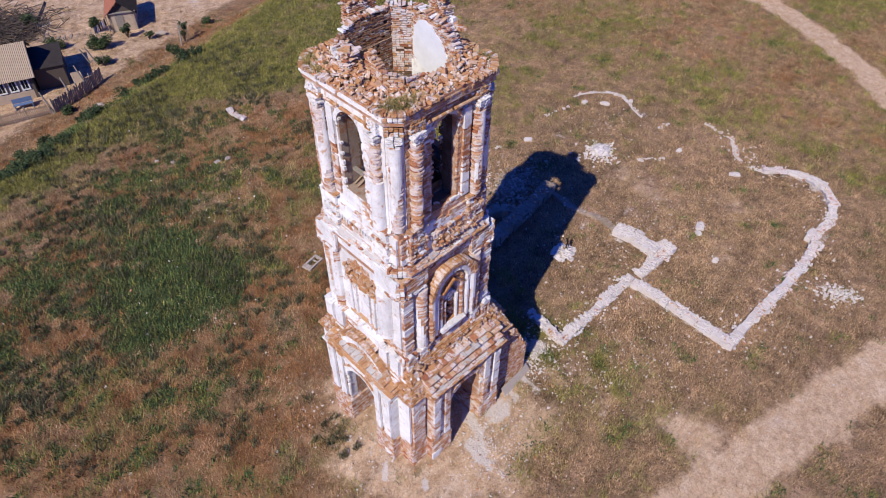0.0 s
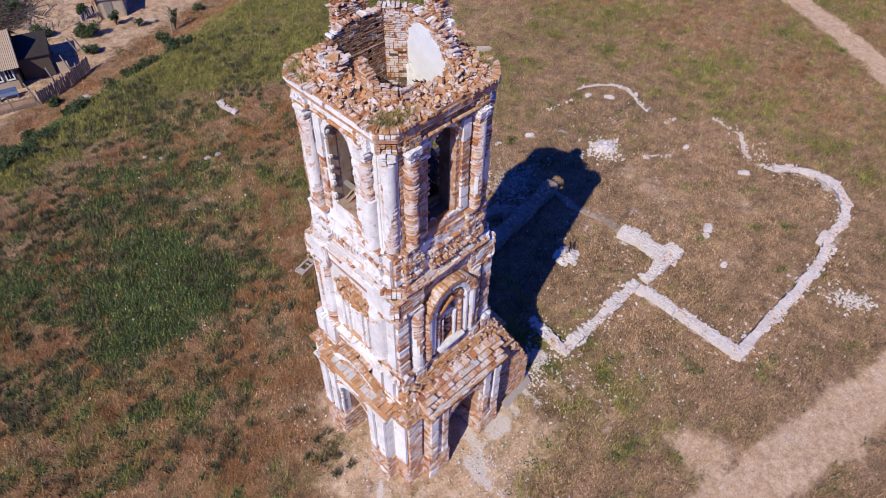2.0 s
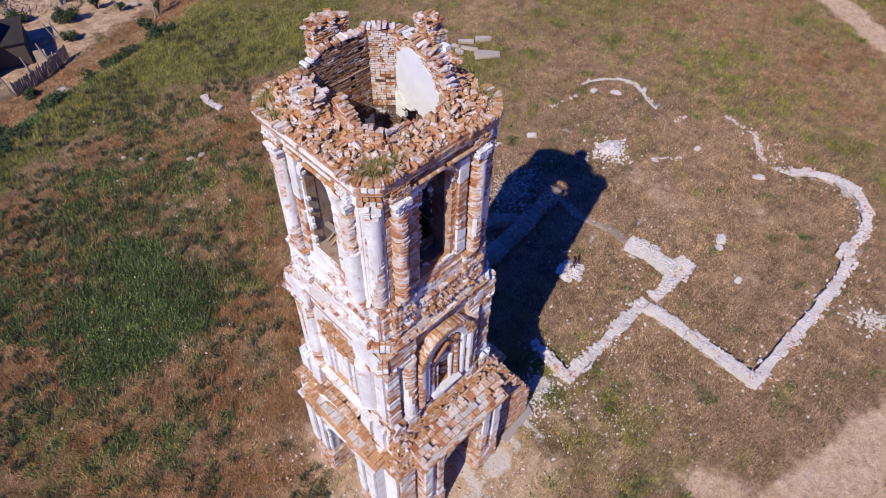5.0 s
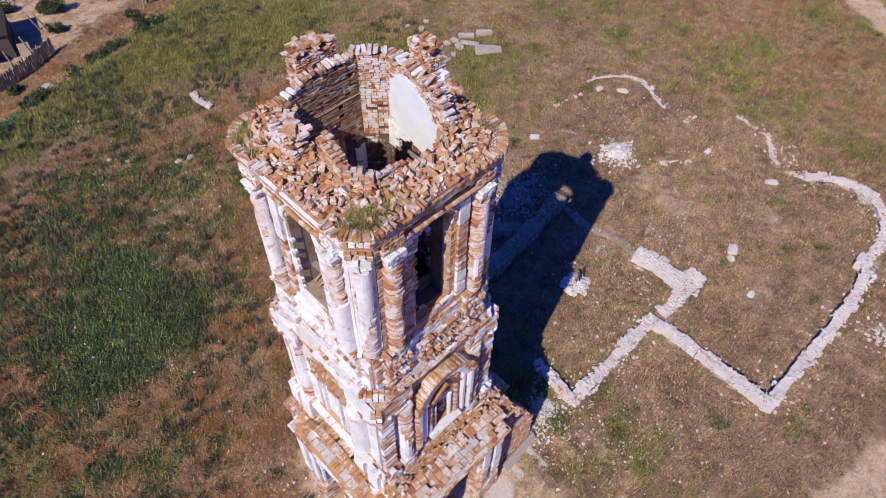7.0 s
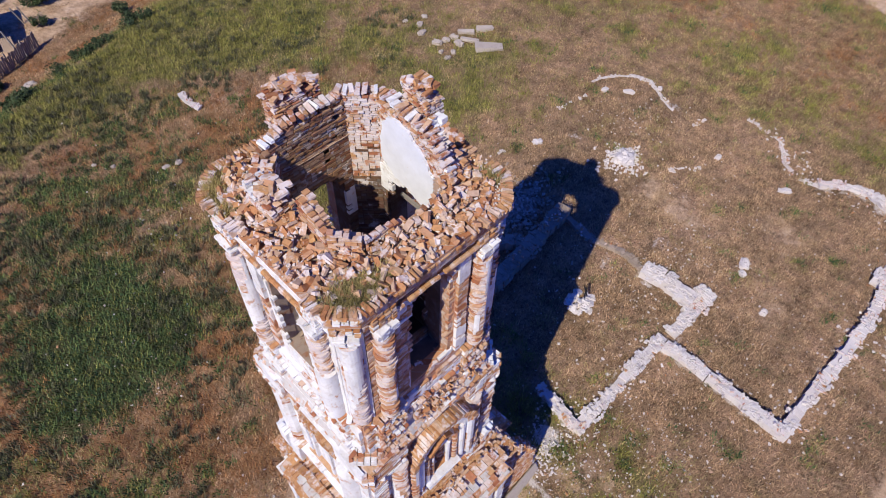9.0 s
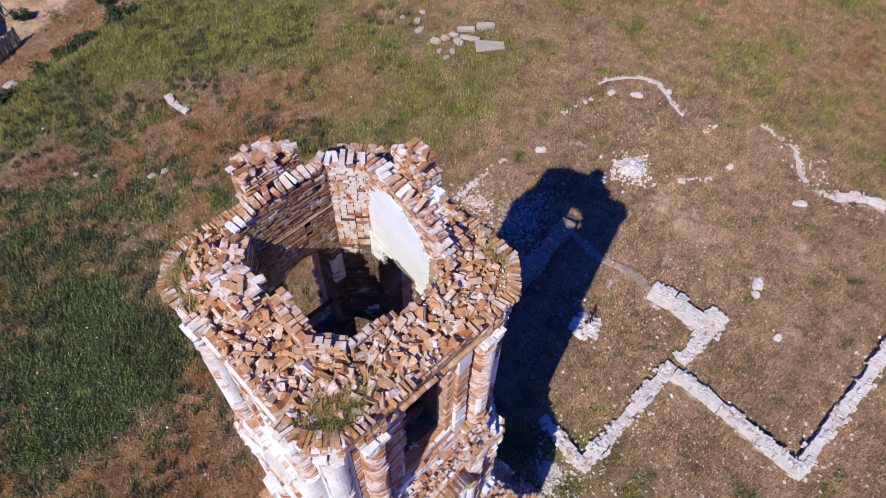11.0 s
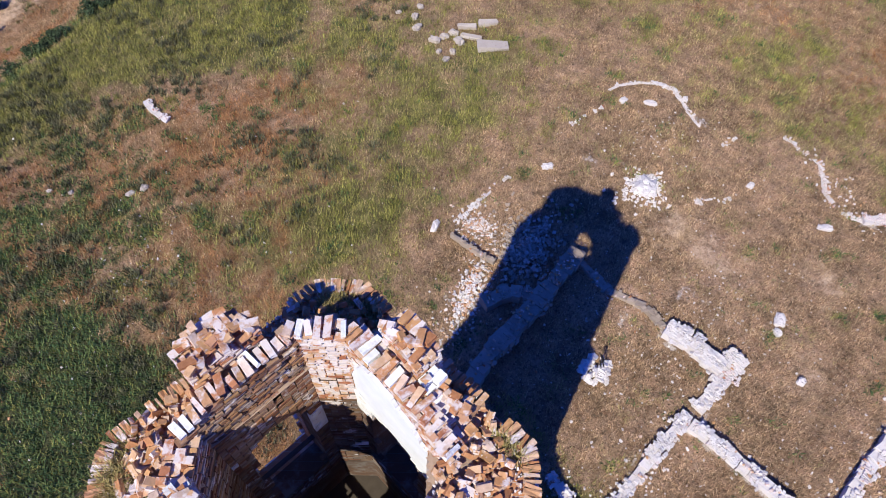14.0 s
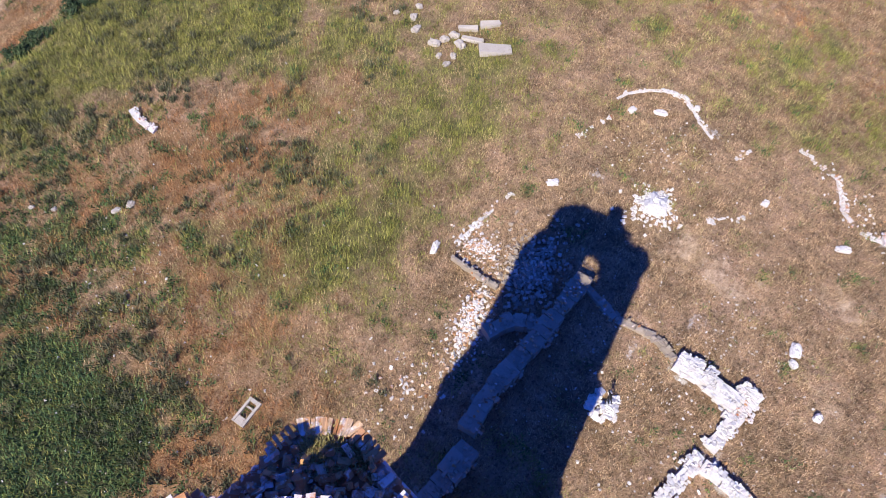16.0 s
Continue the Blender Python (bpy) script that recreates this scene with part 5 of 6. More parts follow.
        if random.random() < 0.9:
            cope.box(m @ pose(x + w / 2, -(d0 + deep_by / 2) + random.uniform(-0.03, 0.03), top(x) + 0.04 + random.uniform(-0.02, 0.04), random.gauss(0, 7), random.gauss(0, 8), random.gauss(0, 7)), (w - 0.012, deep_by, 0.09), 1 if random.random() < 0.25 else 0, 0.025)
        x += w
part("drum_coping", cope, tower, "limed header bricks along the drum wall's top", "stuff")
random.shuffle(loose)
for m, i in loose[:300]:
    ob = new("brick", LOOSE[i])
    ob.parent = tower
    ob.matrix_parent_inverse = tower.matrix_world.inverted()
    ob.matrix_basis = m
rest = Boxes(BRICK_RUBBLE)
sizes = ((0.275, 0.13, 0.085), (0.25, 0.13, 0.08), (0.17, 0.13, 0.09), (0.12, 0.11, 0.09), (0.265, 0.135, 0.08), (0.20, 0.13, 0.085))
for m, i in loose[300:]:
    rest.box(m, sizes[i], 0, 0.03)
part("brick_rubble", rest, tower, "loose tumbled bricks covering the top", "stuff")
# the bed of lime dust and broken brick on which they lie
def in_bed(x, y):
    return in_chamfer(x, y, 2.44, 0.55) and not in_chamfer(x, y, IN3 - 0.01, 0.5)


step, cells, verts, faces = 0.08, {}, [], []
for i in range(-31, 31):
    for j in range(-31, 31):
        if in_bed((i + 0.5) * step, (j + 0.5) * step):
            quad = []
            for a, c in ((i, j), (i + 1, j), (i + 1, j + 1), (i, j + 1)):
                if (a, c) not in cells:
                    cells[a, c] = len(verts)
                    x, y = a * step, c * step
                    verts.append((CX + x, CY + y, 18.06 + heap_height(x, y) * 0.5 + 0.012 * nz(x, y, 3, 9)))
                quad.append(cells[a, c])
            faces.append(tuple(quad))
bed = Boxes(MORTAR_BED)
bed.solid(verts, faces)
part("mortar_bed", bed, tower, "bed of lime dust and broken brick", "stuff")
# crumbs of lime and brick between the loose bricks
b = Boxes(LIME, BRICK_RUBBLE)
for i in range(2600):
    x, y = random.uniform(-2.5, 2.5), random.uniform(-2.5, 2.5)
    if in_chamfer(x, y, 2.5, 0.5) and not in_chamfer(x, y, IN3 + 0.05, 0.5):
        s = random.uniform(0.03, 0.10)
        b.box(pose(CX + x, CY + y, 18.12 + heap_height(x, y) * random.uniform(0.8, 1.0), random.uniform(0, 90), random.uniform(0, 90), random.uniform(0, 360)), (s, s * 0.8, s * 0.7), random.random() > 0.55, s * 0.3)
part("mortar_crumbs", b, tower, "crumbs of lime mortar and brick", "stuff")

# old timbers in the belfry openings
def timber(name, a, c, w, h, mat_, label, parent=tower):
    a, c = Vector(a), Vector(c)
    d = c - a
    q = d.to_track_quat("X", "Z").to_matrix().to_4x4()
    b = Boxes(mat_)
    b.box(Matrix.Translation((a + c) / 2) @ q, (d.length, w, h), 0, 0.012)
    return part(name, b, parent, label)


timber("tie_beam", (CX - 1.75, CY + 0.72, 14.35), (CX - 1.6, CY - 0.70, 14.15), 0.16, 0.12, WOOD_GREY, "grey weathered plank across the opening")
timber("tie_beam", (CX - 1.8, CY + 0.30, 17.0), (CX - 1.7, CY - 0.66, 16.5), 0.07, 0.05, WOOD_DARK, "dark iron-like bar")
timber("tie_beam", (CX - 0.9, CY - 1.75, 16.70), (CX + 0.9, CY - 1.70, 16.78), 0.16, 0.16, WOOD_DARK, "dark old tie beam")
timber("tie_beam", (CX - 0.9, CY - 1.30, 16.35), (CX + 0.9, CY - 1.1, 16.95), 0.12, 0.12, WOOD_DARK, "dark slanting beam")
timber("tie_beam", (CX - 0.9, CY + 1.75, 14.6), (CX + 0.9, CY + 1.75, 14.55), 0.09, 0.09, WOOD_DARK, "dark bar across the opening")
timber("tie_beam", (CX + 1.75, CY - 0.9, 16.2), (CX + 1.75, CY + 0.9, 16.25), 0.10, 0.10, WOOD_GREY, "grey bar across the opening")
for i in range(2):
    timber("brace", (CX - 1.9, CY + 0.5 - 0.2 * i, 13.78), (CX - 1.45, CY + 0.62 - 0.28 * i, 13.86 + 0.08 * (i % 3)), 0.08, 0.05, WOOD_TAN, "broken board end")

# the broken brick wall that once joined the tower to the church
b = Boxes(BRICK_BARE, PLASTER)
wall_m = Matrix.Translation((CX, CY, 0))
brick_wall(b, wall_m, 2.45, 4.90, 2.95, 3.50, -1.0, lambda x: 4.55 - 0.5 * smooth(2.6, 3.6, x) - 2.1 * smooth(3.5, 4.9, x) + 0.15 * nz(x, 2, 2, 3), 0.02, 21)
part("broken_spur_wall", b, tower, "torn-off spur of bare red brick wall", "stuff")
b = Boxes(BRICK_RUBBLE)
for i in range(150):
    x, y = random.uniform(2.45, 4.7), random.uniform(2.95, 3.5)
    z = 4.58 - 0.5 * smooth(2.6, 3.6, x) - 2.1 * smooth(3.5, 4.9, x)
    if x < 3.2:
        continue
    b.box(pose(CX + x, CY - y, z + random.uniform(-0.06, 0.06), random.gauss(0, 20), random.gauss(0, 20), random.uniform(0, 360)), (0.26, 0.13, 0.075), 0, 0.02)
part("ledge_rubble", b, tower, "tumbled bricks on the broken ledge", "stuff")
slab = Boxes(CONCRETE)
slab.box(pose(CX + 4.05, CY - 3.78, -0.22, -34, 0, 3), (2.15, 0.09, 0.62), 0, 0.02)
sheet = part("fallen_sheet", slab, None)
tagged(sheet, "pale grey cement sheet leaning on the wall foot", "sheet")


# ---- the church's foundations ----
def along(pts, step):
    """Points along a polyline with their headings."""
    out = []
    for (ax, ay), (bx, by) in zip(pts, pts[1:]):
        l = math.hypot(bx - ax, by - ay)
        n = max(1, int(l / step))
        for i in range(n):
            t = (i + 0.5) / n
            out.append((ax + (bx - ax) * t, ay + (by - ay) * t, math.atan2(by - ay, bx - ax), l / n))
    return out


def ruin_wall(name, pts, width, height, label, mats=(BRICK_LIMED, LIME), white=0.55, seed=0, gap=0.06, ragged=0.5):
    """A low wall left from the church: rubble core and a broken top of single bricks."""
    thing = anchor(name, pts[0][0], pts[0][1], ground_z(*pts[0]), label, "ruined wall", "church foundations")
    width *= 0.66
    height *= 1.3
    core = Boxes(mats[1])
    for x, y, a, l in along(pts, 0.45):
        hh = height * (0.8 + ragged * nz(x, y, seed, 0.5)) - 0.035
        if hh < 0.06:
            continue
        w = width * (0.92 + 0.3 * nz(x, y, seed + 5, 0.8))
        core.box(Matrix.Translation((x, y, ground_z(x, y) + hh / 2 - 0.15)) @ Matrix.Rotation(a + random.gauss(0, 0.06), 4, "Z"), (l * 1.12, w, hh + 0.3), 0, 0.07)
    part("rubble_core", core, thing)
    top = Boxes(*mats)
    for x, y, a, l in along(pts, 0.13):
        hh = height * (0.8 + ragged * nz(x, y, seed, 0.5))
        rows = max(2, int(width / 0.15))
        for j in range(rows + 1):
            if random.random() < gap:
                continue
            v = (j - rows / 2) * width * 1.12 / (rows + 0.6) * (1 + 0.5 * nz(x, y, seed + 3, 1.3)) + 0.16 * nz(x, y, seed + 4, 0.8) + random.uniform(-0.05, 0.05)
            if abs(j - rows / 2) > rows / 2 - 1.3 and nz(x, y, seed + 6 + (j > rows / 2), 1.6) > 0.10:
                continue
            px, py = x - math.sin(a) * v, y + math.cos(a) * v
            edge = 1 - 0.15 * (abs(v) / (width / 2)) ** 2
            k = 1 if nz(px, py, seed + 9, 0.9) + random.uniform(-0.3, 0.3) < white - 0.5 else 0
            top.box(pose(px, py, ground_z(px, py) + hh * edge - 0.03, random.gauss(0, 10), random.gauss(0, 10), math.degrees(a) + random.gauss(0, 16)), (random.uniform(0.10, 0.16) if k == 0 else random.uniform(0.10, 0.24), random.uniform(0.12, 0.24), random.uniform(0.07, 0.16)), k, 0.04)
    part("brick_top", top, thing, "", "stuff")
    return thing


random.seed(5)
ruin_wall("foundation_wall", ((20.95, 13.8), (20.6, 12.4), (20.5, 11.25)), 0.75, 0.32, "low limed brick foundation wall, short broken stretch", seed=1)
ruin_wall("foundation_wall", ((20.3, 11.2), (22.4, 11.15), (24.9, 11.25), (27.2, 11.2)), 0.85, 0.34, "low whitish brick foundation wall in the grass", seed=2, white=0.75)
ruin_wall("foundation_wall", ((26.95, 10.9), (26.98, 8.0), (26.85, 4.5)), 1.0, 0.42, "low limed brick foundation wall in the grass", seed=3)
ruin_wall("foundation_wall", ((26.6, 4.6), (29.8, 4.6), (33.0, 4.42), (36.0, 4.45), (38.2, 4.75)), 0.9, 0.40, "long low limed brick foundation wall", seed=4)
ruin_wall("foundation_wall", ((38.2, 5.2), (39.3, 5.1), (41.2, 5.05), (42.8, 5.45), (44.1, 6.5), (44.75, 8.1), (44.3, 9.7), (43.2, 10.7)), 0.95, 0.38, "curved limed foundation wall of a round apse", seed=5)
ruin_wall("foundation_wall", ((43.2, 10.7), (42.95, 11.8), (43.5, 13.0), (45.3, 14.3), (45.7, 16.0), (45.6, 16.8)), 0.55, 0.10, "half-buried pinkish foundation stretch", seed=6, gap=0.5, white=0.4)
ruin_wall("foundation_wall", ((30.0, 14.35), (30.15, 13.2), (30.1, 11.3)), 1.5, 0.42, "broken white-limed pier of the church wall", seed=7, white=0.8)
ruin_wall("foundation_wall", ((31.35, 11.1), (30.4, 11.15), (29.35, 11.1)), 1.65, 0.44, "broken white-limed pier of the church wall", seed=8, white=0.8)
ruin_wall("foundation_wall", ((29.4, 11.05), (28.5, 11.0), (27.75, 11.05)), 0.95, 0.36, "short white-limed link of church wall", seed=19, white=0.8)
ruin_wall("foundation_wall", ((36.9, 26.3), (38.4, 26.0), (40.0, 25.7)), 0.32, 0.07, "thin line of pale buried foundation stones", seed=9, gap=0.55, white=0.8)
ruin_wall("foundation_wall", ((41.4, 26.4), (42.2, 26.2), (43.3, 25.4), (44.2, 24.4), (44.3, 23.5), (43.3, 22.0), (42.7, 20.7)), 0.40, 0.12, "curved low foundation of the altar apse", seed=10, gap=0.35, white=0.8)
ruin_wall("foundation_wall", ((41.9, 18.8), (42.9, 19.1), (43.6, 18.7)), 0.45, 0.08, "short pale stretch of buried foundation", seed=11, gap=0.5)
ruin_wall("foundation_wall", ((27.4, 26.05), (29.0, 26.1), (31.9, 26.1)), 0.38, 0.10, "low pale foundation line in dry grass", seed=12, gap=0.4, white=0.8)
ruin_wall("foundation_wall", ((38.2, 17.4), (37.3, 17.9), (39.6, 16.2)), 0.5, 0.07, "scatter of pale buried foundation stones", seed=13, gap=0.5, white=0.8)
ruin_wall("foundation_wall", ((20.65, 47.0), (20.6, 45.8), (20.75, 44.4)), 0.7, 0.22, "short pale broken wall stretch on the slope", seed=18, gap=0.35, white=0.5)
EARTH = (BRICK_RUBBLE, EARTH_WALL)
ruin_wall("earthen_wall", ((16.6, 17.9), (18.4, 18.0), (20.5, 18.2)), 1.7, 0.8, "waist-high earthy brick wall ruin with grassy foot", EARTH, 0.62, 14, ragged=0.4, gap=0.6)
ruin_wall("earthen_wall", ((20.9, 18.8), (23.0, 19.3), (26.4, 19.5), (30.2, 19.95)), 1.45, 0.72, "long earthy brick wall ruin", EARTH, 0.62, 15, ragged=0.4, gap=0.6)
ruin_wall("earthen_wall", ((30.1, 19.8), (29.75, 17.6), (30.3, 15.7), (30.0, 14.3)), 0.7, 0.26, "low earthy cross wall, cracked", EARTH, 0.7, 16, gap=0.6)
ruin_wall("earthen_wall", ((24.8, 21.4), (26.2, 20.9), (26.8, 19.9)), 1.4, 0.6, "short earthy wall lump", EARTH, 0.7, 17, ragged=0.4, gap=0.6)

ruin_wall("earthen_wall", ((26.75, 25.5), (26.85, 24.2), (27.05, 22.7)), 0.4, 0.32, "narrow earthy wall edge casting a dark line", EARTH, 0.6, 20, gap=0.6)


def scatter(name, label, count, place, lo, hi, mats, seed):
    """Loose stones on the ground as one heap."""
    random.seed(seed)
    b = Boxes(*mats)
    for i in range(count):
        x, y, up = place()
        s = random.uniform(lo, hi)
        b.box(pose(x, y, ground_z(x, y) + up + s * 0.15, random.uniform(-40, 40), random.uniform(-40, 40), random.uniform(0, 360)), (s, s * random.uniform(0.6, 0.9), s * random.uniform(0.4, 0.7)), random.randrange(len(mats)), s * 0.25)
    ob = new(name, b.mesh(name))
    return tagged(ob, label, "rubble", kind="stuff")


def disc(cx, cy, rx, ry=None, heap=0.0, turn=0.0):
    ry = ry or rx

    def place():
        t, r = random.uniform(0, math.tau), min(1.9, abs(random.gauss(0, 0.62)))
        r *= 1 + 0.5 * noise.noise(Vector((math.cos(t) * 1.7, math.sin(t) * 1.7, cx)))
        u, v = rx * r * math.cos(t), ry * r * math.sin(t)
        return cx + u * math.cos(turn) - v * math.sin(turn), cy + u * math.sin(turn) + v * math.cos(turn), heap * max(0.0, 1 - r) * random.random()
    return place


LR = (LIME, LIME, BRICK_RUBBLE)
scatter("stone_rubble", "pink and white rubble spilling in dry grass", 750, disc(24.9, 22.4, 2.6, 0.75, 0.15, 0.42), 0.08, 0.24, LR, 1)
scatter("stone_rubble", "pink and white rubble beside a wall line", 420, disc(28.2, 25.0, 1.0, 1.3, 0.1), 0.07, 0.2, LR, 2)
scatter("stone_rubble", "heap of pale rubble lying among the walls", 900, disc(29.0, 22.2, 2.2, 1.5, 0.35, 0.3), 0.12, 0.32, (EARTH_WALL, EARTH_WALL, ROCK), 3)
scatter("stone_rubble", "heap of white lime rubble", 520, disc(36.5, 20.2, 1.15, 0.95, 0.5), 0.1, 0.32, (LIME,), 4)
scatter("stone_rubble", "white lime crumbs by the tower entrance", 260, disc(13.2, 9.9, 2.0, 2.2, 0.0), 0.03, 0.10, (LIME,), 5)
scatter("stone_rubble", "white crumbs at the tower's foot", 380, disc(12.8, 15.05, 6.0, 5.6), 0.04, 0.16, LR, 6)
scatter("stone_rubble", "white stones scattered behind the tower", 110, disc(20.6, 22.2, 3.2, 2.6), 0.06, 0.24, (LIME, LIME, BRICK_RUBBLE), 7)
scatter("stone_rubble", "small pale stones scattered over the churchyard", 520, disc(31, 13, 14, 11), 0.04, 0.15, (LIME, ROCK), 8)
scatter("stone_rubble", "pale stones and lime crust by the road", 260, disc(35.1, 2.0, 1.3, 0.9, 0.05, -0.8), 0.08, 0.25, (LIME,), 9)
scatter("stone_rubble", "small pale stones on the grassy slope", 240, disc(14, 36, 16, 14), 0.05, 0.18, (ROCK, LIME), 10)
scatter("stone_rubble", "pale stones at the spur wall's foot", 130, disc(18.6, 11.6, 1.8, 1.3), 0.05, 0.22, (LIME,), 11)
scatter("stone_rubble", "pale stones in the far churchyard", 110, disc(40, 22, 5, 5), 0.05, 0.16, (LIME, ROCK), 12)
scatter("stone_rubble", "fallen bricks and lime lumps along the foundations", 420, lambda: (lambda p: (p[0] + random.gauss(0, 0.6), p[1] + random.gauss(0, 0.6), 0))(random.choice(along(((20.5, 13.5), (20.5, 11.2), (27, 11.2), (26.9, 4.6), (38, 4.6), (44, 6.5), (43.2, 10.7), (45.5, 15)), 0.5))), 0.06, 0.22, LR, 13)


def rock(name, x, y, sx, sy, sz, label, mat_, turn=0.0, seed=0, category="stone", blocky=0.0, sink=0.25, group=""):
    """A rounded or blocky stone, part sunk in the ground."""
    bm = bmesh.new()
    bmesh.ops.create_icosphere(bm, subdivisions=3, radius=0.5)
    for v in bm.verts:
        c = v.co.normalized()
        box_r = 0.5 / max(abs(c.x), abs(c.y), abs(c.z))
        r = 0.5 * (1 - blocky) + min(box_r, 0.78) * blocky
        r *= 0.86 + 0.34 * noise.noise(c * 1.9 + Vector((seed * 3.1, seed, 0))) + 0.13 * noise.noise(c * 5 + Vector((seed, 0, seed)))
        v.co = Vector((c.x * r * sx, c.y * r * sy, c.z * r * sz))
    me = bpy.data.meshes.new(name)
    bm.to_mesh(me)
    bm.free()
    me.materials.append(mat_)
    ob = new(name, me)
    ob.matrix_basis = pose(x, y, ground_z(x, y) + sz * (0.5 - sink), random.gauss(0, 4), random.gauss(0, 4), turn)
    return tagged(ob, label, category, group)


random.seed(8)
rock("stone", 36.5, 20.2, 1.7, 1.35, 0.75, "lump of white lime masonry in a rubble heap", LIME, 30, 77, blocky=0.3)
for i, (x, y, a, c, h, t) in enumerate(((33.85, 24.95, 0.75, 0.45, 0.35, -35), (34.5, 10.75, 0.85, 0.6, 0.4, 20), (33.85, 10.5, 0.5, 0.4, 0.3, 60), (40.9, 16.2, 0.5, 0.4, 0.3, 0), (41.25, 11.9, 0.9, 0.45, 0.35, -50), (32.35, 8.45, 0.45, 0.4, 0.4, 0), (42.2, 23.9, 0.9, 0.4, 0.35, -60), (41.2, 25.2, 0.6, 0.45, 0.3, 0), (44.0, 22.6, 0.5, 0.35, 0.3, 40), (26.6, 26.6, 0.95, 0.4, 0.28, 30))):
    rock("stone", x, y, a, c, h, "single white limestone block lying in dry grass", LIME, t, i, blocky=0.5, group="loose white stones")
for i, (x, y, a, c, h, t) in enumerate(((16.2, 40.95, 0.65, 0.4, 0.22, 0), (16.95, 40.75, 0.6, 0.45, 0.25, 30), (13.0, 44.6, 0.4, 0.3, 0.25, 0), (13.8, 43.6, 0.35, 0.3, 0.2, 0), (13.7, 58.2, 1.3, 0.9, 0.6, 20))):
    rock("stone", x, y, a, c, h, "pale rough stone half sunk in the grassy slope", ROCK, t, 20 + i, blocky=0.3, group="slope stones")


def block(x, y, turn, l, w, h, label, tilt=0.0):
    b = Boxes(CONCRETE)
    b.box(pose(x, y, ground_z(x, y) + h * 0.30, tilt, 0, turn), (l * 0.94, w * 0.8, h), 0, 0.14)
    ob = new("concrete_slab", b.mesh("concrete_slab"))
    return tagged(ob, label, "slab", "dumped slabs")


block(39.3, 34.3, -42, 2.35, 1.15, 0.5, "whitish concrete slab lying in green grass")
block(40.8, 36.15, -35, 1.5, 0.7, 0.4, "whitish concrete slab lying beside others")
block(39.6, 36.9, -50, 1.5, 0.5, 0.4, "narrow whitish slab lying askew", 6)
block(39.0, 36.0, -60, 1.6, 0.55, 0.35, "narrow whitish slab lying askew", -8)
for i, (x, y, s) in enumerate(((37.3, 39.4, 0.8), (38.0, 40.4, 0.7), (39.0, 40.9, 0.6), (37.2, 37.6, 0.9), (37.9, 37.4, 0.7), (36.4, 35.7, 0.6), (37.2, 35.9, 0.6), (38.2, 36.3, 0.9), (38.6, 37.2, 0.8), (37.6, 41.6, 0.5), (36.6, 36.6, 0.5))):
    rock("stone", x, y, s, s * 0.7, s * 0.5, "pale broken block by the dumped slabs", CONCRETE, 37 * i, 40 + i, blocky=0.5, group="dumped blocks")


def flower_frame():
    """A small concrete frame with a hole, lying in the grass."""
    b = Boxes(CONCRETE)
    cx, cy, a = 14.68, 26.45, 13
    z = ground_z(cx, cy)
    for u, v, l, w in ((0, 0.27, 1.28, 0.14), (0, -0.27, 1.28, 0.14), (-0.46, 0, 0.36, 0.40), (0.55, 0, 0.18, 0.40)):
        b.box(pose(cx, cy, z + 0.1, 0, 0, a) @ Matrix.Translation((u, v, 0)), (l, w, 0.18), 0, 0.012)
    b.box(pose(cx, cy, z + 0.1, 0, 0, a) @ Matrix.Translation((0.22, 0, -0.02)), (0.10, 0.40, 0.12), 0, 0.012)
    ob = new("concrete_frame", b.mesh("concrete_frame"))
    tagged(ob, "small grey concrete grave frame lying in grass", "grave frame")


flower_frame()

# the stone heap with a little cross
random.seed(21)
heap = anchor("cross_cairn", 26.0, 15.4, ground_z(26.0, 15.4), "heap of white stones with a dark metal cross", "cairn")
b = Boxes(LIME)
for i in range(70):
    t, r = random.uniform(0, math.tau), 0.75 * math.sqrt(random.random())
    s = random.uniform(0.18, 0.42)
    b.box(pose(26.0 + r * math.cos(t), 15.4 + r * math.sin(t), ground_z(26.0, 15.4) + 0.55 * (1 - r / 0.8) * random.random() + 0.08, random.uniform(-40, 40), random.uniform(-40, 40), random.uniform(0, 360)), (s, s * 0.8, s * 0.5), 0, s * 0.2)
part("heap", b, heap, "white limestone lumps", "stuff")
DARK_IRON = plain("dark_iron", (0.02, 0.02, 0.022), (0.06, 0.05, 0.045), 8, 0.55, 0.6)
gx, gy, gz = 26.15, 15.35, ground_z(26.15, 15.35)
for nm, size, up in (("cross_post", (0.05, 0.05, 1.25), 0.62), ("cross_bar", (0.05, 0.62, 0.05), 0.95), ("cross_bar", (0.05, 0.30, 0.05), 1.12), ("cross_bar", (0.05, 0.34, 0.05), 0.55)):
    b = Boxes(DARK_IRON)
    b.box(pose(gx, gy, gz + up, 18 if nm == "cross_bar" and up < 0.6 else 0, 0, -40), size, 0, 0.004)
    part(nm, b, heap)


# bits of lime and brick strewn over the ground about the tower
rnd = random.Random(63)
b = Boxes(LIME, BRICK_RUBBLE)
for cx, cy, r, n in ((13.5, 9.6, 2.2, 380), (18.6, 11.2, 2.0, 420), (22.5, 7.4, 3.2, 330), (19.5, 8.5, 2.2, 160), (9.0, 13.6, 1.8, 150), (8.2, 17.6, 1.6, 90), (30.0, 3.0, 5.0, 150), (27.0, 16.0, 6.0, 300), (6.0, 27.0, 7.0, 130)):
    for i in range(n):
        x, y = rnd.gauss(cx, r * 0.6), rnd.gauss(cy, r * 0.6)
        if abs(x - CX) < 3.1 and abs(y - CY) < 3.1:
            continue
        s = rnd.uniform(0.04, 0.10) * rnd.choice((1, 1, 1, 1.8))
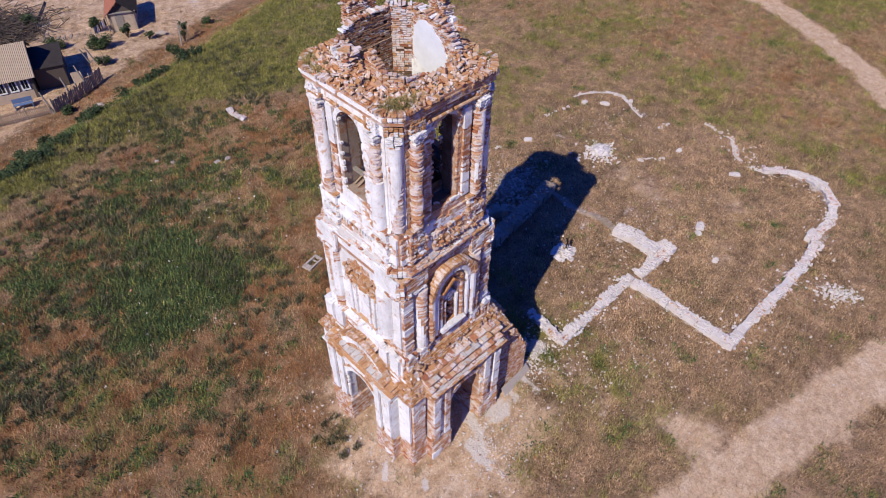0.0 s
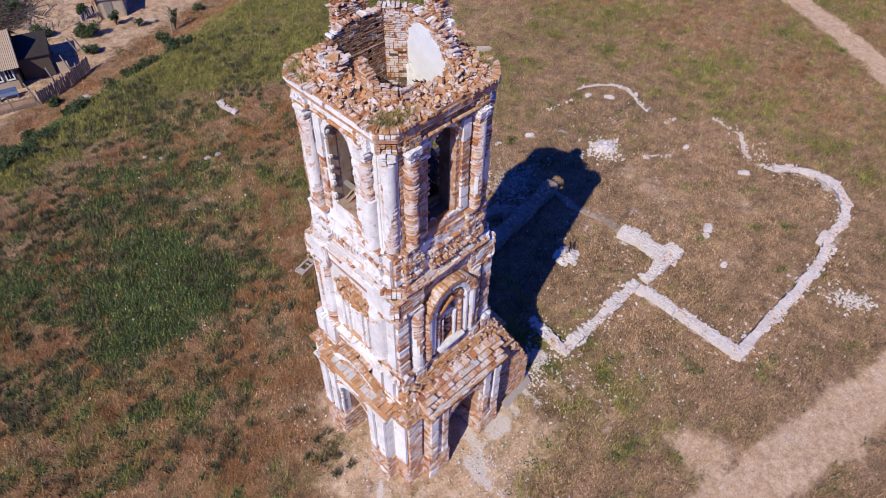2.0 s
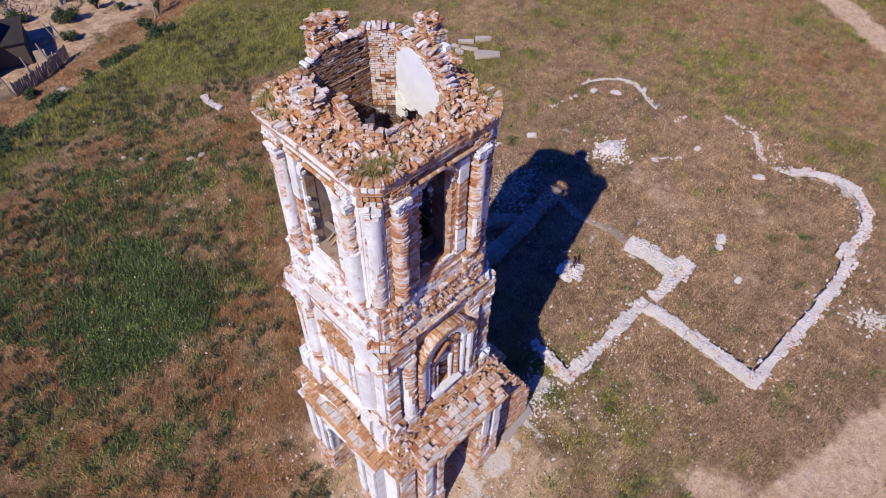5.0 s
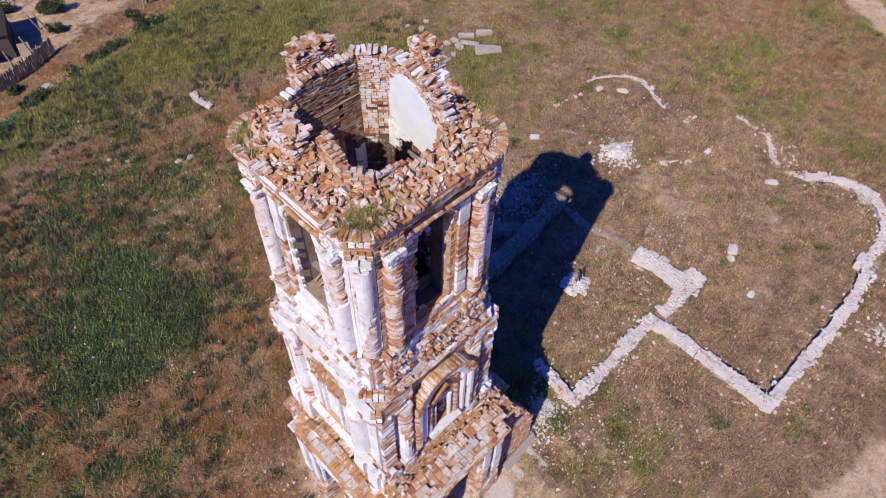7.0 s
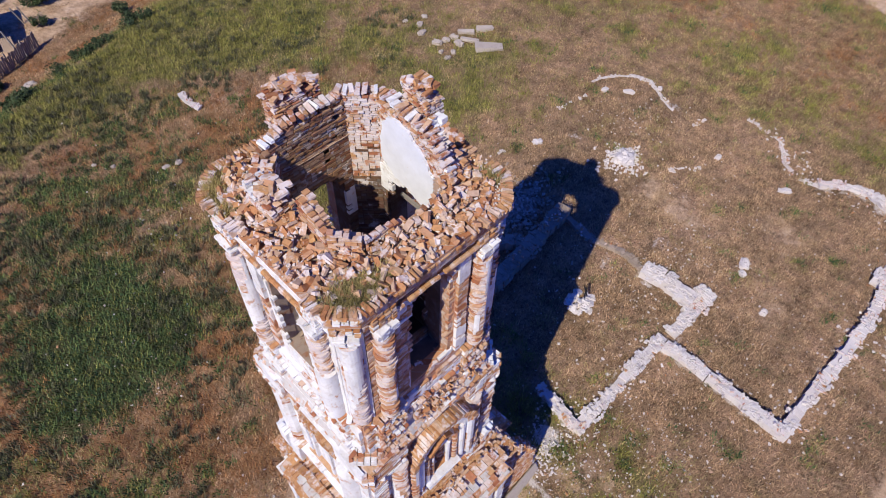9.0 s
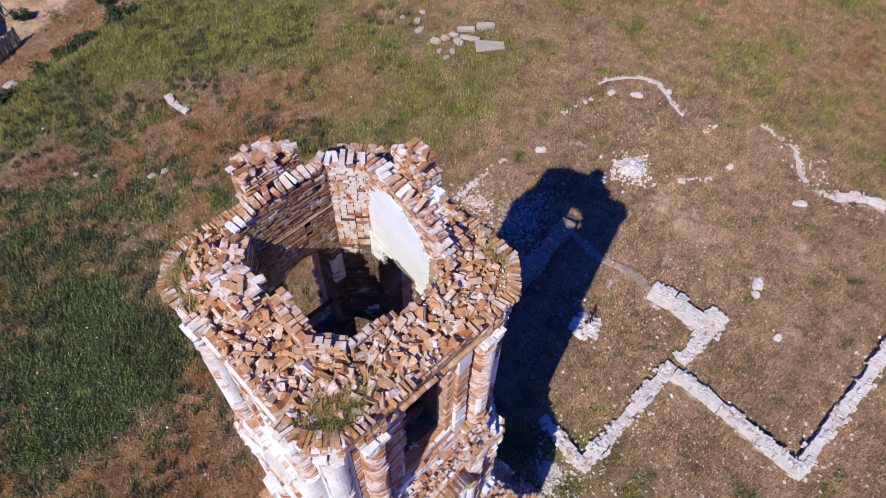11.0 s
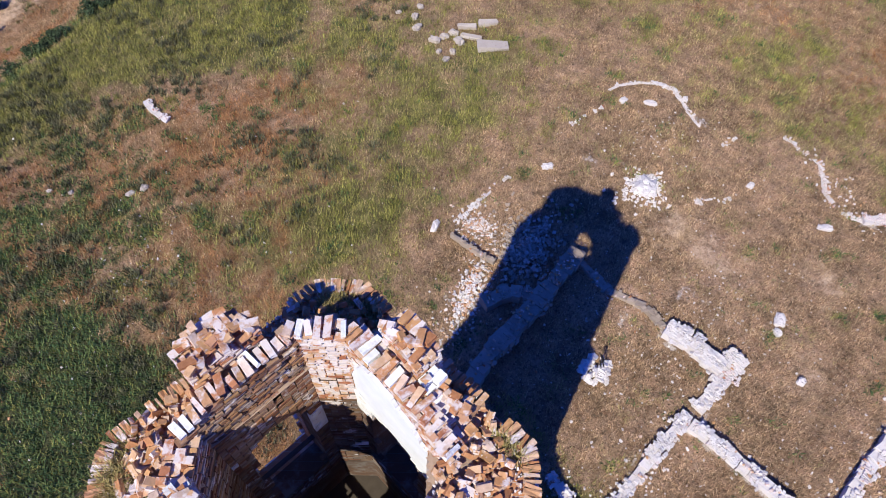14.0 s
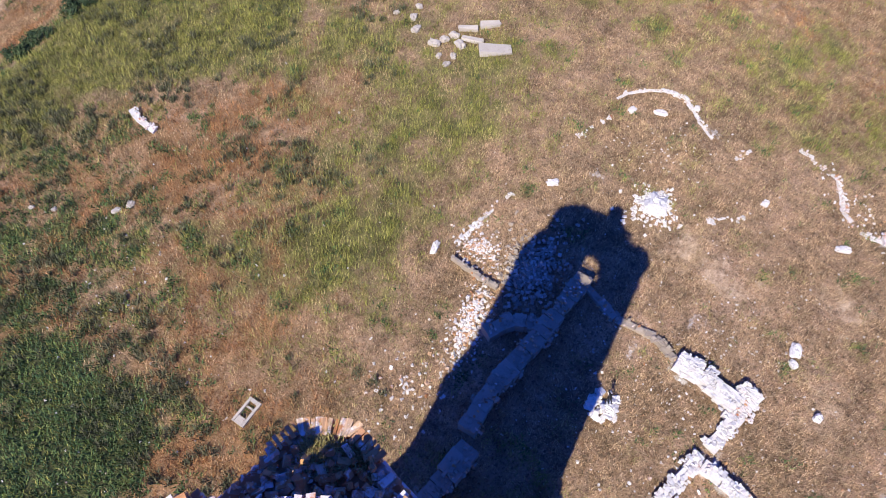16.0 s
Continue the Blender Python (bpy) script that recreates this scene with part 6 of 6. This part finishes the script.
        b.box(pose(x, y, ground_z(x, y) + s * 0.22, rnd.uniform(0, 40), rnd.uniform(0, 40), rnd.uniform(0, 360)), (s, s * rnd.uniform(0.6, 1), s * 0.7), 1 if rnd.random() < 0.25 else 0, s * 0.35)
tagged(part("rubble_bits", b, None), "bits of white lime and red brick strewn on the ground", "rubble", kind="stuff")


# ---- the village below the hill ----
RUST_ROOF = plain("rusty_sheet_roof", (0.22, 0.075, 0.045), (0.34, 0.14, 0.09), 1.5, 0.7)
DARK_ROOF = plain("dark_felt_roof", (0.022, 0.018, 0.017), (0.06, 0.048, 0.042), 2.0, 0.9)
TAN_ROOF = plain("tan_corrugated_roof", (0.34, 0.26, 0.18), (0.46, 0.36, 0.26), 1.2, 0.8)
WHITEWASH = plain("whitewashed_wall", (0.32, 0.24, 0.17), (0.52, 0.43, 0.35), 1.6, 0.9)
WHITE_PAINT = plain("white_window_paint", (0.62, 0.62, 0.62), (0.74, 0.74, 0.73), 4, 0.6)
BLUE_PAINT = plain("blue_paint", (0.07, 0.12, 0.24), (0.16, 0.22, 0.36), 4, 0.6)
PANE = plain("dark_pane", (0.015, 0.018, 0.022), (0.03, 0.034, 0.04), 3, 0.12)
VZ = -5.5


def on(frame_m, x, y, z, turn=0.0):
    return frame_m @ pose(x, y, z, 0, 0, turn)


def sheet_roof(b, m, x0, x1, y0, z0, y1, z1, k=0, wave=0.16):
    """A corrugated slope from the eave (y0, z0) to the ridge (y1, z1)."""
    n = int((x1 - x0) / (wave / 2))
    slope = Vector((0, y1 - y0, z1 - z0)).normalized()
    up = Vector((1, 0, 0)).cross(slope)
    if up.z < 0:
        up = -up
    pts, faces = [], []
    for i in range(n + 1):
        x = x0 + (x1 - x0) * i / n
        o = up * (0.025 if i % 2 else -0.02)
        for y, z in ((y0, z0), (y1, z1)):
            for t in (0, 0.05):
                pts.append(tuple(m @ (Vector((x, y, z)) + o + up * t)))
    for i in range(n):
        a, c = 4 * i, 4 * i + 4
        faces += [(a + 1, c + 1, c + 3, a + 3), (a, a + 2, c + 2, c), (a, c, c + 1, a + 1), (a + 2, a + 3, c + 3, c + 2)]
    b.solid(pts, faces, k)


def cottage():
    m = pose(11.15, 66.9, VZ, 0, 0, -17)
    thing = anchor("cottage", 11.15, 66.9, VZ, "old village cottage with tan corrugated roof and white windows", "house")
    L, D, H, R = 9.0, 6.4, 2.45, 4.25
    b = Boxes(WHITEWASH)
    b.box(m @ Matrix.Translation((-L / 2, 0.15, 0.45)), (L, 0.3, 0.9), 0, 0.01)
    part("lower_wall", b, thing, "beige rendered lower wall")
    b = Boxes(WOOD_GREY)
    b.box(m @ Matrix.Translation((-L / 2, 0.18, 1.68)), (L, 0.24, 1.55))
    part("front_wall", b, thing)
    # this gable faces away from the sun; dark wood puts its shade into the colour
    b = Boxes(WOOD_DARK)
    b.wall([(0, 0), (D, 0), (D, H), (D / 2, R - 0.1), (0, H)], 0, 0.25, m @ Matrix.Rotation(math.pi / 2, 4, "Z"))
    part("gable_wall", b, thing, "timber gable, coloured dark for shade")
    b = Boxes(WOOD_DARK)
    b.box(m @ Matrix.Translation((-L / 2, D - 0.15, H / 2)), (L, 0.3, H))
    b.box(m @ Matrix.Translation((-L, D / 2, H / 2)), (0.3, D, H))
    part("back_wall", b, thing)
    b = Boxes(TAN_ROOF)
    sheet_roof(b, m, -L - 0.3, 0.35, -0.45, H - 0.2, D / 2, R)
    part("roof", b, thing, "tan corrugated sheet roof")
    b = Boxes(TAN_ROOF)
    sheet_roof(b, m, -L - 0.3, 0.35, D + 0.45, H - 0.2, D / 2, R)
    part("roof", b, thing)
    for x in (-0.75, -1.75, -2.75, -4.2, -5.6):
        w = Boxes(PANE)
        w.box(on(m, x, 0.03, 1.62), (0.5, 0.06, 0.92))
        win = part("window", w, thing)
        f = Boxes(WHITE_PAINT)
        for u, z, sx, sz in ((-0.31, 0, 0.12, 1.15), (0.31, 0, 0.12, 1.15), (0, 0.54, 0.74, 0.12), (0, -0.54, 0.74, 0.12), (0, 0.1, 0.04, 1.0)):
            f.box(on(m, x + u, -0.03, 1.62 + z), (sx, 0.08, sz), 0, 0.004)
        part("window_frame", f, win, "white painted frame")
    # dark boxes added where the cottage's shadow lies beside the gable
    b = Boxes(WOOD_DARK, DARK_ROOF)
    b.box(on(m, 1.5, 3.6, 1.1), (2.7, 4.8, 2.2), 0, 0.02)
    b.box(on(m, 1.5, 3.6, 2.26), (3.0, 5.2, 0.1) , 1, 0.02)
    part("shadow_lean_to", b, thing, "dark board lean-to at the gable, standing in for shadow")
    b = Boxes(WOOD_TAN)
    for i in range(6):
        b.box(on(m, 3.3 + 0.16 * i, 0.7, 0.85, 6) @ Matrix.Rotation(0.35, 4, "X"), (0.14, 1.5, 0.03), 0, 0.006)
    part("board_canopy", b, thing, "tan board canopy")


cottage()


def hut():
    m = pose(22.2, 75.2, VZ, 0, 0, -25)
    thing = anchor("hut", 22.2, 75.2, VZ, "small lime-washed hut with rusty and dark roof slopes", "hut")
    W, D, H, R = 2.7, 4.6, 2.1, 3.4
    b = Boxes(WHITEWASH)
    b.wall([(0, 0), (W, 0), (W, H), (0, H)], 0, 0.3, m)
    part("front_wall", b, thing, "flaking whitewashed front wall")
    b = Boxes(WHITEWASH)
    b.box(m @ Matrix.Translation((0.15, D / 2, H / 2)), (0.3, D, H))
    b.box(m @ Matrix.Translation((W - 0.15, D / 2, H / 2)), (0.3, D, H))
    b.box(m @ Matrix.Translation((W / 2, D, H / 2)), (W, 0.3, H))
    part("side_wall", b, thing)
    b = Boxes(WOOD_DARK)
    b.wall([(0, H), (W, H), (W / 2, R - 0.05)], 0.1, 0.2, m)
    part("gable", b, thing, "dark board gable")
    b = Boxes(WOOD_GREY)
    b.box(m @ Matrix.Translation((W / 2, -0.05, H + 0.02)), (W + 0.4, 0.35, 0.10), 0, 0.01)
    part("eave_board", b, thing)
    r = m @ Matrix.Rotation(math.pi / 2, 4, "Z")
    b = Boxes(RUST_ROOF)
    sheet_roof(b, r, -0.3, D + 0.3, 0.35, H - 0.25, -W / 2, R)
    part("roof", b, thing, "rust-red sheet roof slope")
    b = Boxes(DARK_ROOF)
    sheet_roof(b, r, -0.3, D + 0.3, -W - 0.35, H - 0.25, -W / 2, R)
    part("roof", b, thing, "dark felt roof slope")
    b = Boxes(WOOD_GREY)
    for i in range(5):
        b.box(on(m, 0.75 + 0.17 * i, -0.04, 0.95), (0.16, 0.06, 1.8), 0, 0.008)
    part("door", b, thing, "grey board door")


hut()


def fence(name, pts, height, gap, slat_w, mat_, label, lean=0.0, seed=0):
    random.seed(seed)
    thing = anchor(name, pts[0][0], pts[0][1], ground_z(*pts[0]), label, "fence")
    for (ax, ay), (bx, by) in zip(pts, pts[1:]):
        l, a = math.hypot(bx - ax, by - ay), math.atan2(by - ay, bx - ax)
        for i in range(int(l / 2.0) + 1):
            t = min(1, 2.0 * i / l)
            x, y = ax + (bx - ax) * t, ay + (by - ay) * t
            b = Boxes(WOOD_GREY)
            b.box(pose(x, y, ground_z(x, y) + height * 0.55 - 0.1, 0, 0, math.degrees(a)) @ Matrix.Translation((0, 0.07, 0)), (0.12, 0.10, height * 1.2 + 0.2), 0, 0.01)
            part("post", b, thing)
        for z in (0.3, 0.8):
            b = Boxes(mat_)
            p, q = Vector((ax, ay, ground_z(ax, ay) + height * z)), Vector((bx, by, ground_z(bx, by) + height * z))
            b.box(Matrix.Translation((p + q) / 2) @ (q - p).to_track_quat("X", "Z").to_matrix().to_4x4() @ Matrix.Translation((0, 0.02, 0)), (l, 0.05, 0.08))
            part("rail", b, thing)
        for i in range(int(l / gap)):
            t = (i + 0.5) * gap / l
            x, y = ax + (bx - ax) * t, ay + (by - ay) * t
            h = height * random.uniform(0.9, 1.1)
            b = Boxes(mat_)
            b.box(pose(x, y, ground_z(x, y) + h / 2 + 0.03, lean + random.gauss(0, 2), random.gauss(0, 3), math.degrees(a)) @ Matrix.Translation((0, -0.03, 0)), (slat_w, 0.025, h), 0, 0.008)
            part("slat", b, thing)


fence("picket_fence", ((5.0, 64.4), (11.0, 63.1)), 1.15, 0.15, 0.09, WOOD_TAN, "tan wooden picket fence by the cottage", 4, 1)
fence("board_fence", ((11.2, 63.0), (14.0, 64.1), (17.1, 66.1)), 1.35, 0.21, 0.19, WOOD_GREY, "grey leaning board fence along the yard", 6, 2)
for x, y, h, dx, dy in ((11.05, 63.05, 2.2, -0.4, 0.5), (13.3, 64.0, 2.4, -0.3, 0.5), (15.3, 65.6, 2.3, -0.4, 0.5), (17.5, 70.2, 1.6, -0.5, 0.2), (18.0, 69.9, 1.6, -0.5, 0.2)):
    b = Boxes(WOOD_GREY)
    z = ground_z(x, y)
    b.tube((x, y, z - 0.2), (x + dx, y + dy, z + h), 0.09, 0.07, 8)
    tagged(new("fence_pole", b.mesh("fence_pole")), "grey leaning wooden pole in the yard", "pole", "yard poles")

bench = anchor("blue_bench", 9.4, 65.9, ground_z(9.4, 65.9), "blue painted garden bench by the picket fence", "bench")
for nm, size, x, z in (("seat", (1.7, 0.45, 0.06), 0, 0.45), ("backrest", (1.7, 0.06, 0.45), 0, 0.75), ("leg", (0.08, 0.42, 0.45), -0.75, 0.22), ("leg", (0.08, 0.42, 0.45), 0.75, 0.22)):
    b = Boxes(BLUE_PAINT)
    b.box(pose(9.4, 65.9, ground_z(9.4, 65.9) + z, 0, 0, -15) @ Matrix.Translation((x, 0.2 if nm == "backrest" else 0, 0)), size, 0, 0.005)
    part(nm, b, bench)

# a lying barrel shape that stands in for a small pale trough
barrel = Boxes(CONCRETE)
bx, by = 25.8, 71.0
z = ground_z(bx, by) + 0.24
for t0, t1, r0, r1 in ((0, 0.1, 0.20, 0.24), (0.1, 0.5, 0.24, 0.25), (0.5, 0.9, 0.25, 0.24), (0.9, 1.0, 0.24, 0.20)):
    barrel.tube((bx - 0.5 + 1.0 * t0, by + 0.2 - 0.4 * t0, z), (bx - 0.5 + 1.0 * t1, by + 0.2 - 0.4 * t1, z), r0, r1, 16)
tagged(new("barrel", barrel.mesh("barrel")), "small pale trough on the dirt slope, shaped as a barrel", "barrel")

line = anchor("clothes_line", 20.2, 74.4, VZ, "clothes line with blue and white washing", "clothes line")
for x, y in ((20.0, 73.9), (22.0, 75.4)):
    b = Boxes(WOOD_GREY)
    b.tube((x, y, VZ - 0.1), (x, y, VZ + 1.8), 0.05, 0.045, 8)
    part("post", b, line)
b = Boxes(WOOD_DARK)
b.tube((20.0, 73.9, VZ + 1.72), (22.0, 75.4, VZ + 1.72), 0.012, 0.012, 5)
part("cord", b, line)
for i in range(6):
    t = 0.12 + 0.15 * i
    b = Boxes((BLUE_PAINT, WHITE_PAINT, PANE)[i % 3])
    b.box(pose(20 + 2 * t, 73.9 + 1.5 * t, VZ + 1.3, random.gauss(0, 6), 0, 37), (0.27, 0.02, 0.8), 0, 0.03)
    part("cloth", b, line)

# dark branches standing in for tree shadow, and long poles at the yard's edge
random.seed(31)
b = Boxes(WOOD_DARK)
for i in range(700):
    x, y = random.gauss(13.8, 2.2), random.gauss(83.5, 2.4)
    a, l = random.uniform(0, math.tau), random.uniform(0.8, 2.4)
    z0 = VZ + random.uniform(0.05, 0.9)
    b.tube((x, y, z0), (x + l * math.cos(a), y + l * math.sin(a), max(VZ + 0.05, z0 + random.uniform(-0.5, 0.5))), 0.05, 0.02, 5)
tagged(new("brushwood", b.mesh("brushwood")), "dark tangled branches, added in place of tree shadow", "brushwood", kind="stuff")
for a, c in (((14.8, 79.6, VZ + 0.1), (19.6, 88.0, VZ + 0.15)), ((12.0, 80.5, VZ + 0.1), (16.5, 81.0, VZ + 0.12))):
    b = Boxes(WOOD_DARK)
    b.tube(a, c, 0.12, 0.08, 8)
    tagged(new("log", b.mesh("log")), "long dark log lying on bare yard soil", "log", "yard logs")
b = Boxes(EARTH_WALL)
for i in range(9):
    b.box(pose(15.9 + 0.62 * i, 78.6 - 0.3 * i, ground_z(17, 78) + 0.02, 0, 0, 62), (1.3, 0.32, 0.18), 0, 0.08)
tagged(new("garden_beds", b.mesh("garden_beds")), "rows of bare earth garden ridges", "garden bed", kind="stuff")


def leaves(count, blobs, size, rnd):
    """Leaf clusters round branch ends; each leaf is a bent pair of triangles."""
    v, f = [], []
    for i in range(count):
        bx_, by_, bz_, br = blobs[rnd.randrange(len(blobs))]
        while True:
            p = Vector((rnd.uniform(-1, 1), rnd.uniform(-1, 1), rnd.uniform(-1, 1)))
            if 0.25 < p.length < 1:
                break
        c = Vector((bx_, by_, bz_)) + p * br * rnd.uniform(0.7, 1.12)
        a = Vector((rnd.gauss(0, 1), rnd.gauss(0, 1), rnd.gauss(0, 0.6))).normalized() * size * rnd.uniform(0.6, 1.3)
        w = a.cross(Vector((rnd.gauss(0, 0.5), rnd.gauss(0, 0.5), 1))).normalized() * size * 0.5
        o = len(v)
        v += [tuple(c - a), tuple(c + w), tuple(c + a), tuple(c - w - Vector((0, 0, size * 0.2)))]
        f.append((o, o + 1, o + 2, o + 3))
    return v, f


def bush(name, x, y, r, h, label, seed, category="bush", mat_=LEAVES, trunk=0.0, count=420, group=""):
    rnd = random.Random(seed)
    z = ground_z(x, y)
    thing = anchor(name, x, y, z, label, category, group)
    b = Boxes(WOOD_DARK)
    blobs = []
    for i in range(7):
        a = rnd.uniform(0, math.tau)
        d = r * rnd.uniform(0.2, 0.75)
        top = (x + d * math.cos(a), y + d * math.sin(a), z + trunk + (h - trunk) * rnd.uniform(0.35, 0.85))
        b.tube((x, y, z + trunk * 0.7), top, 0.05, 0.015, 5)
        blobs.append((*top, r * rnd.uniform(0.35, 0.6)))
    b.tube((x, y, z - 0.1), (x, y, z + max(0.25, trunk)), 0.09, 0.06, 7)
    part("trunk", b, thing)
    v, f = leaves(int(count * 3.0), blobs, 0.105, rnd)
    me = bpy.data.meshes.new("crown")
    me.from_pydata(v, [], f)
    me.materials.append(mat_)
    ob = new("crown", me)
    ob.parent = thing
    ob.matrix_parent_inverse = thing.matrix_world.inverted()
    tagged(ob, kind="stuff")


for i, (x, y, r, h, n) in enumerate(((19.6, 72.3, 1.15, 1.5, 700), (16.0, 75.2, 1.0, 1.2, 400), (20.7, 76.3, 0.9, 1.9, 420), (22.9, 72.9, 0.65, 1.9, 200), (18.4, 68.6, 0.75, 0.9, 240), (24.2, 64.6, 0.8, 1.3, 260), (31.0, 70.1, 0.6, 0.7, 150), (12.0, 62.2, 0.7, 0.7, 220), (24.4, 70.9, 0.6, 1.0, 160), (27.0, 67.8, 0.7, 2.4, 130), (16.2, 82.9, 1.0, 1.3, 300))):
    bush("bush", x, y, r, h, "dark green leafy bush on the village slope", 50 + i, count=n, group="village bushes")
rnd = random.Random(77)
for i in range(74):
    x = -2.0 + 26 * ((i + rnd.random()) / 74) ** 1.6
    e = rnd.gauss(2.3, 0.9)
    if noise.noise(Vector((x * 0.45, 3.0, 1.0))) < -0.02 - 0.25 * (x < 9):
        continue
    y = 47.6 + 0.385 * x + 1.07 * e
    bush("bush", x, y, rnd.uniform(0.35, 1.0), rnd.uniform(0.25, 0.75), "low dark shrub in the ditch below the brow", 80 + i, count=150, group="ditch shrubs")
b = Boxes(WOOD_GREY)
z = ground_z(26.2, 67.0)
b.tube((26.2, 67.0, z - 0.1), (26.7, 67.7, z + 2.0), 0.09, 0.06, 8)
for a, l in ((0.4, 1.2), (1.8, 1.0), (3.4, 0.9), (5.0, 1.1)):
    b.tube((26.6, 67.5, z + 1.5), (26.6 + l * 0.6 * math.cos(a), 67.5 + l * 0.6 * math.sin(a), z + 1.5 + l), 0.04, 0.012, 6)
tagged(new("bare_tree", b.mesh("bare_tree")), "small bare pale tree leaning on the slope", "tree")


# ---- grasses ----
def blades(name, spots, low, high, per, width, lean, mat_, label, seed, loose_r=0.13):
    """Tufts of thin blades on the given spots, in one mesh."""
    rng = np.random.default_rng(seed)
    s = np.repeat(np.array(spots, dtype=float), per, axis=0)
    n = len(s)
    s[:, :2] += rng.normal(0, loose_r, (n, 2))
    a = rng.uniform(0, math.tau, n)
    h = rng.uniform(low, high, n)
    w = width * rng.uniform(0.7, 1.4, n)
    ln = h * lean * rng.uniform(0.2, 1.2, n)
    side_v = np.stack([np.cos(a), np.sin(a), np.zeros(n)], 1) * w[:, None] / 2
    tip = s + np.stack([-np.sin(a) * ln, np.cos(a) * ln, h], 1)
    base = s - np.array([0, 0, 0.03])
    v = np.empty((n, 3, 3))
    v[:, 0], v[:, 1], v[:, 2] = base - side_v, base + side_v, tip
    me = bpy.data.meshes.new(name)
    me.vertices.add(3 * n)
    me.loops.add(3 * n)
    me.polygons.add(n)
    me.vertices.foreach_set("co", v.reshape(-1))
    me.loops.foreach_set("vertex_index", np.arange(3 * n, dtype=np.int32))
    me.polygons.foreach_set("loop_start", np.arange(0, 3 * n, 3, dtype=np.int32))
    me.materials.append(mat_)
    me.update(calc_edges=True)
    return tagged(new(name, me), label, "grass", kind="stuff")


def sow():
    rnd = random.Random(123)
    dry, olive, lush, weeds, rusty = [], [], [], [], []
    for i in range(165000):
        s = 13 + 62 * rnd.random() ** 0.85
        d = rnd.uniform(-1, 1) * (0.98 * s + 7.0)
        x, y = (s - d) / math.sqrt(2), (s + d) / math.sqrt(2)
        if abs(x - CX) < 3.4 and abs(y - CY) < 3.4:
            continue
        lu, we, du, ch, ru = masks(x, y)
        j = noise.noise(Vector((x * 0.8, y * 0.8, 4.0)))
        if rnd.random() < smooth(0.34, 0.85, du + 0.6 * noise.noise(Vector((x * 0.8, y * 0.8, 1.0)))) * 0.95 or rnd.random() < ch:
            continue
        p = (x, y, ground_z(x, y))
        if we + 0.4 * j + 0.45 * noise.noise(Vector((x * 2.1, y * 2.1, 6.0))) > 0.50 + rnd.uniform(-0.14, 0.16):
            (lush if rnd.random() < 0.12 else weeds).append(p)
        elif lu + 0.55 * j > 0.56 + rnd.uniform(-0.22, 0.22):
            lush.append(p)
        elif lu + 0.5 * j > 0.36 + rnd.uniform(-0.25, 0.25):
            olive.append(p)
        elif ru * (0.5 + 1.2 * noise.noise(Vector((x * 0.35, y * 0.35, 8.0)))) > rnd.uniform(0.05, 0.75):
            rusty.append(p)
        else:
            dry.append(p)
    return dry, olive, lush, weeds, rusty


dry, olive, lush, weeds, rusty = sow()
rnd = random.Random(41)
clumps = []
for i in range(2600):
    s, d = rnd.uniform(15, 60), rnd.uniform(2, 36)
    x, y = (s - d) / math.sqrt(2), (s + d) / math.sqrt(2)
    e = (y - 47.6 - 0.385 * x) / 1.07
    if e > 0.5 or 1.3 * noise.noise(Vector((x * 0.22, y * 0.22, 2.0))) + 0.022 * d < rnd.uniform(0.1, 0.75) or (abs(x - CX) < 4 and abs(y - CY) < 4):
        continue
    r = rnd.uniform(0.10, 0.30) * rnd.choice((1, 1, 1, 2))
    for j in range(int(8 + r * 40)):
        a, q = rnd.uniform(0, math.tau), r * math.sqrt(rnd.random())
        clumps.append((x + q * math.cos(a), y + q * math.sin(a), ground_z(x, y)))
blades("wormwood", clumps, 0.12, 0.40, 4, 0.05, 0.7, WORMWOOD, "grey-green wormwood clumps on the slope", 12, 0.06)
blades("rusty_grass", rusty, 0.08, 0.28, 8, 0.028, 1.0, RUSTY_GRASS, "rust-brown dead grass on the slope", 9)
blades("dry_grass", dry, 0.05, 0.22, 8, 0.026, 1.0, DRY_GRASS, "short dry straw-brown steppe grass", 1)
blades("olive_grass", olive, 0.08, 0.28, 8, 0.028, 0.9, OLIVE_GRASS, "olive half-dry grass", 2)
blades("green_grass", lush, 0.12, 0.36, 8, 0.032, 0.8, LUSH_GRASS, "yellow-green meadow grass along the brow", 3)
blades("dark_weeds", weeds, 0.05, 0.22, 9, 0.075, 1.2, DARK_WEEDS, "dark green weeds growing in patches", 4)
# tufts that took root on the tower's top
rnd = random.Random(5)
spots = []
for cx, cy, sx, sy, n in ((-1.72, -2.05, 0.52, 0.26, 420), (-2.2, 1.75, 0.24, 0.55, 280), (-1.9, 2.2, 0.3, 0.12, 30), (1.95, 1.95, 0.30, 0.28, 110), (2.25, 1.5, 0.1, 0.3, 30), (2.25, -1.7, 0.12, 0.40, 40), (-2.0, -1.9, 0.2, 0.2, 30)):
    for i in range(n):
        x, y = rnd.gauss(cx, sx * 0.6), rnd.gauss(cy, sy * 0.6)
        if in_chamfer(x, y, 2.5, 0.5):
            spots.append((CX + x, CY + y, 18.17))
tufts = blades("grass_tufts", spots, 0.06, 0.20, 8, 0.022, 1.0, OLIVE_GRASS, "olive grass tufts rooted on the ruined cornice", 6, 0.05)
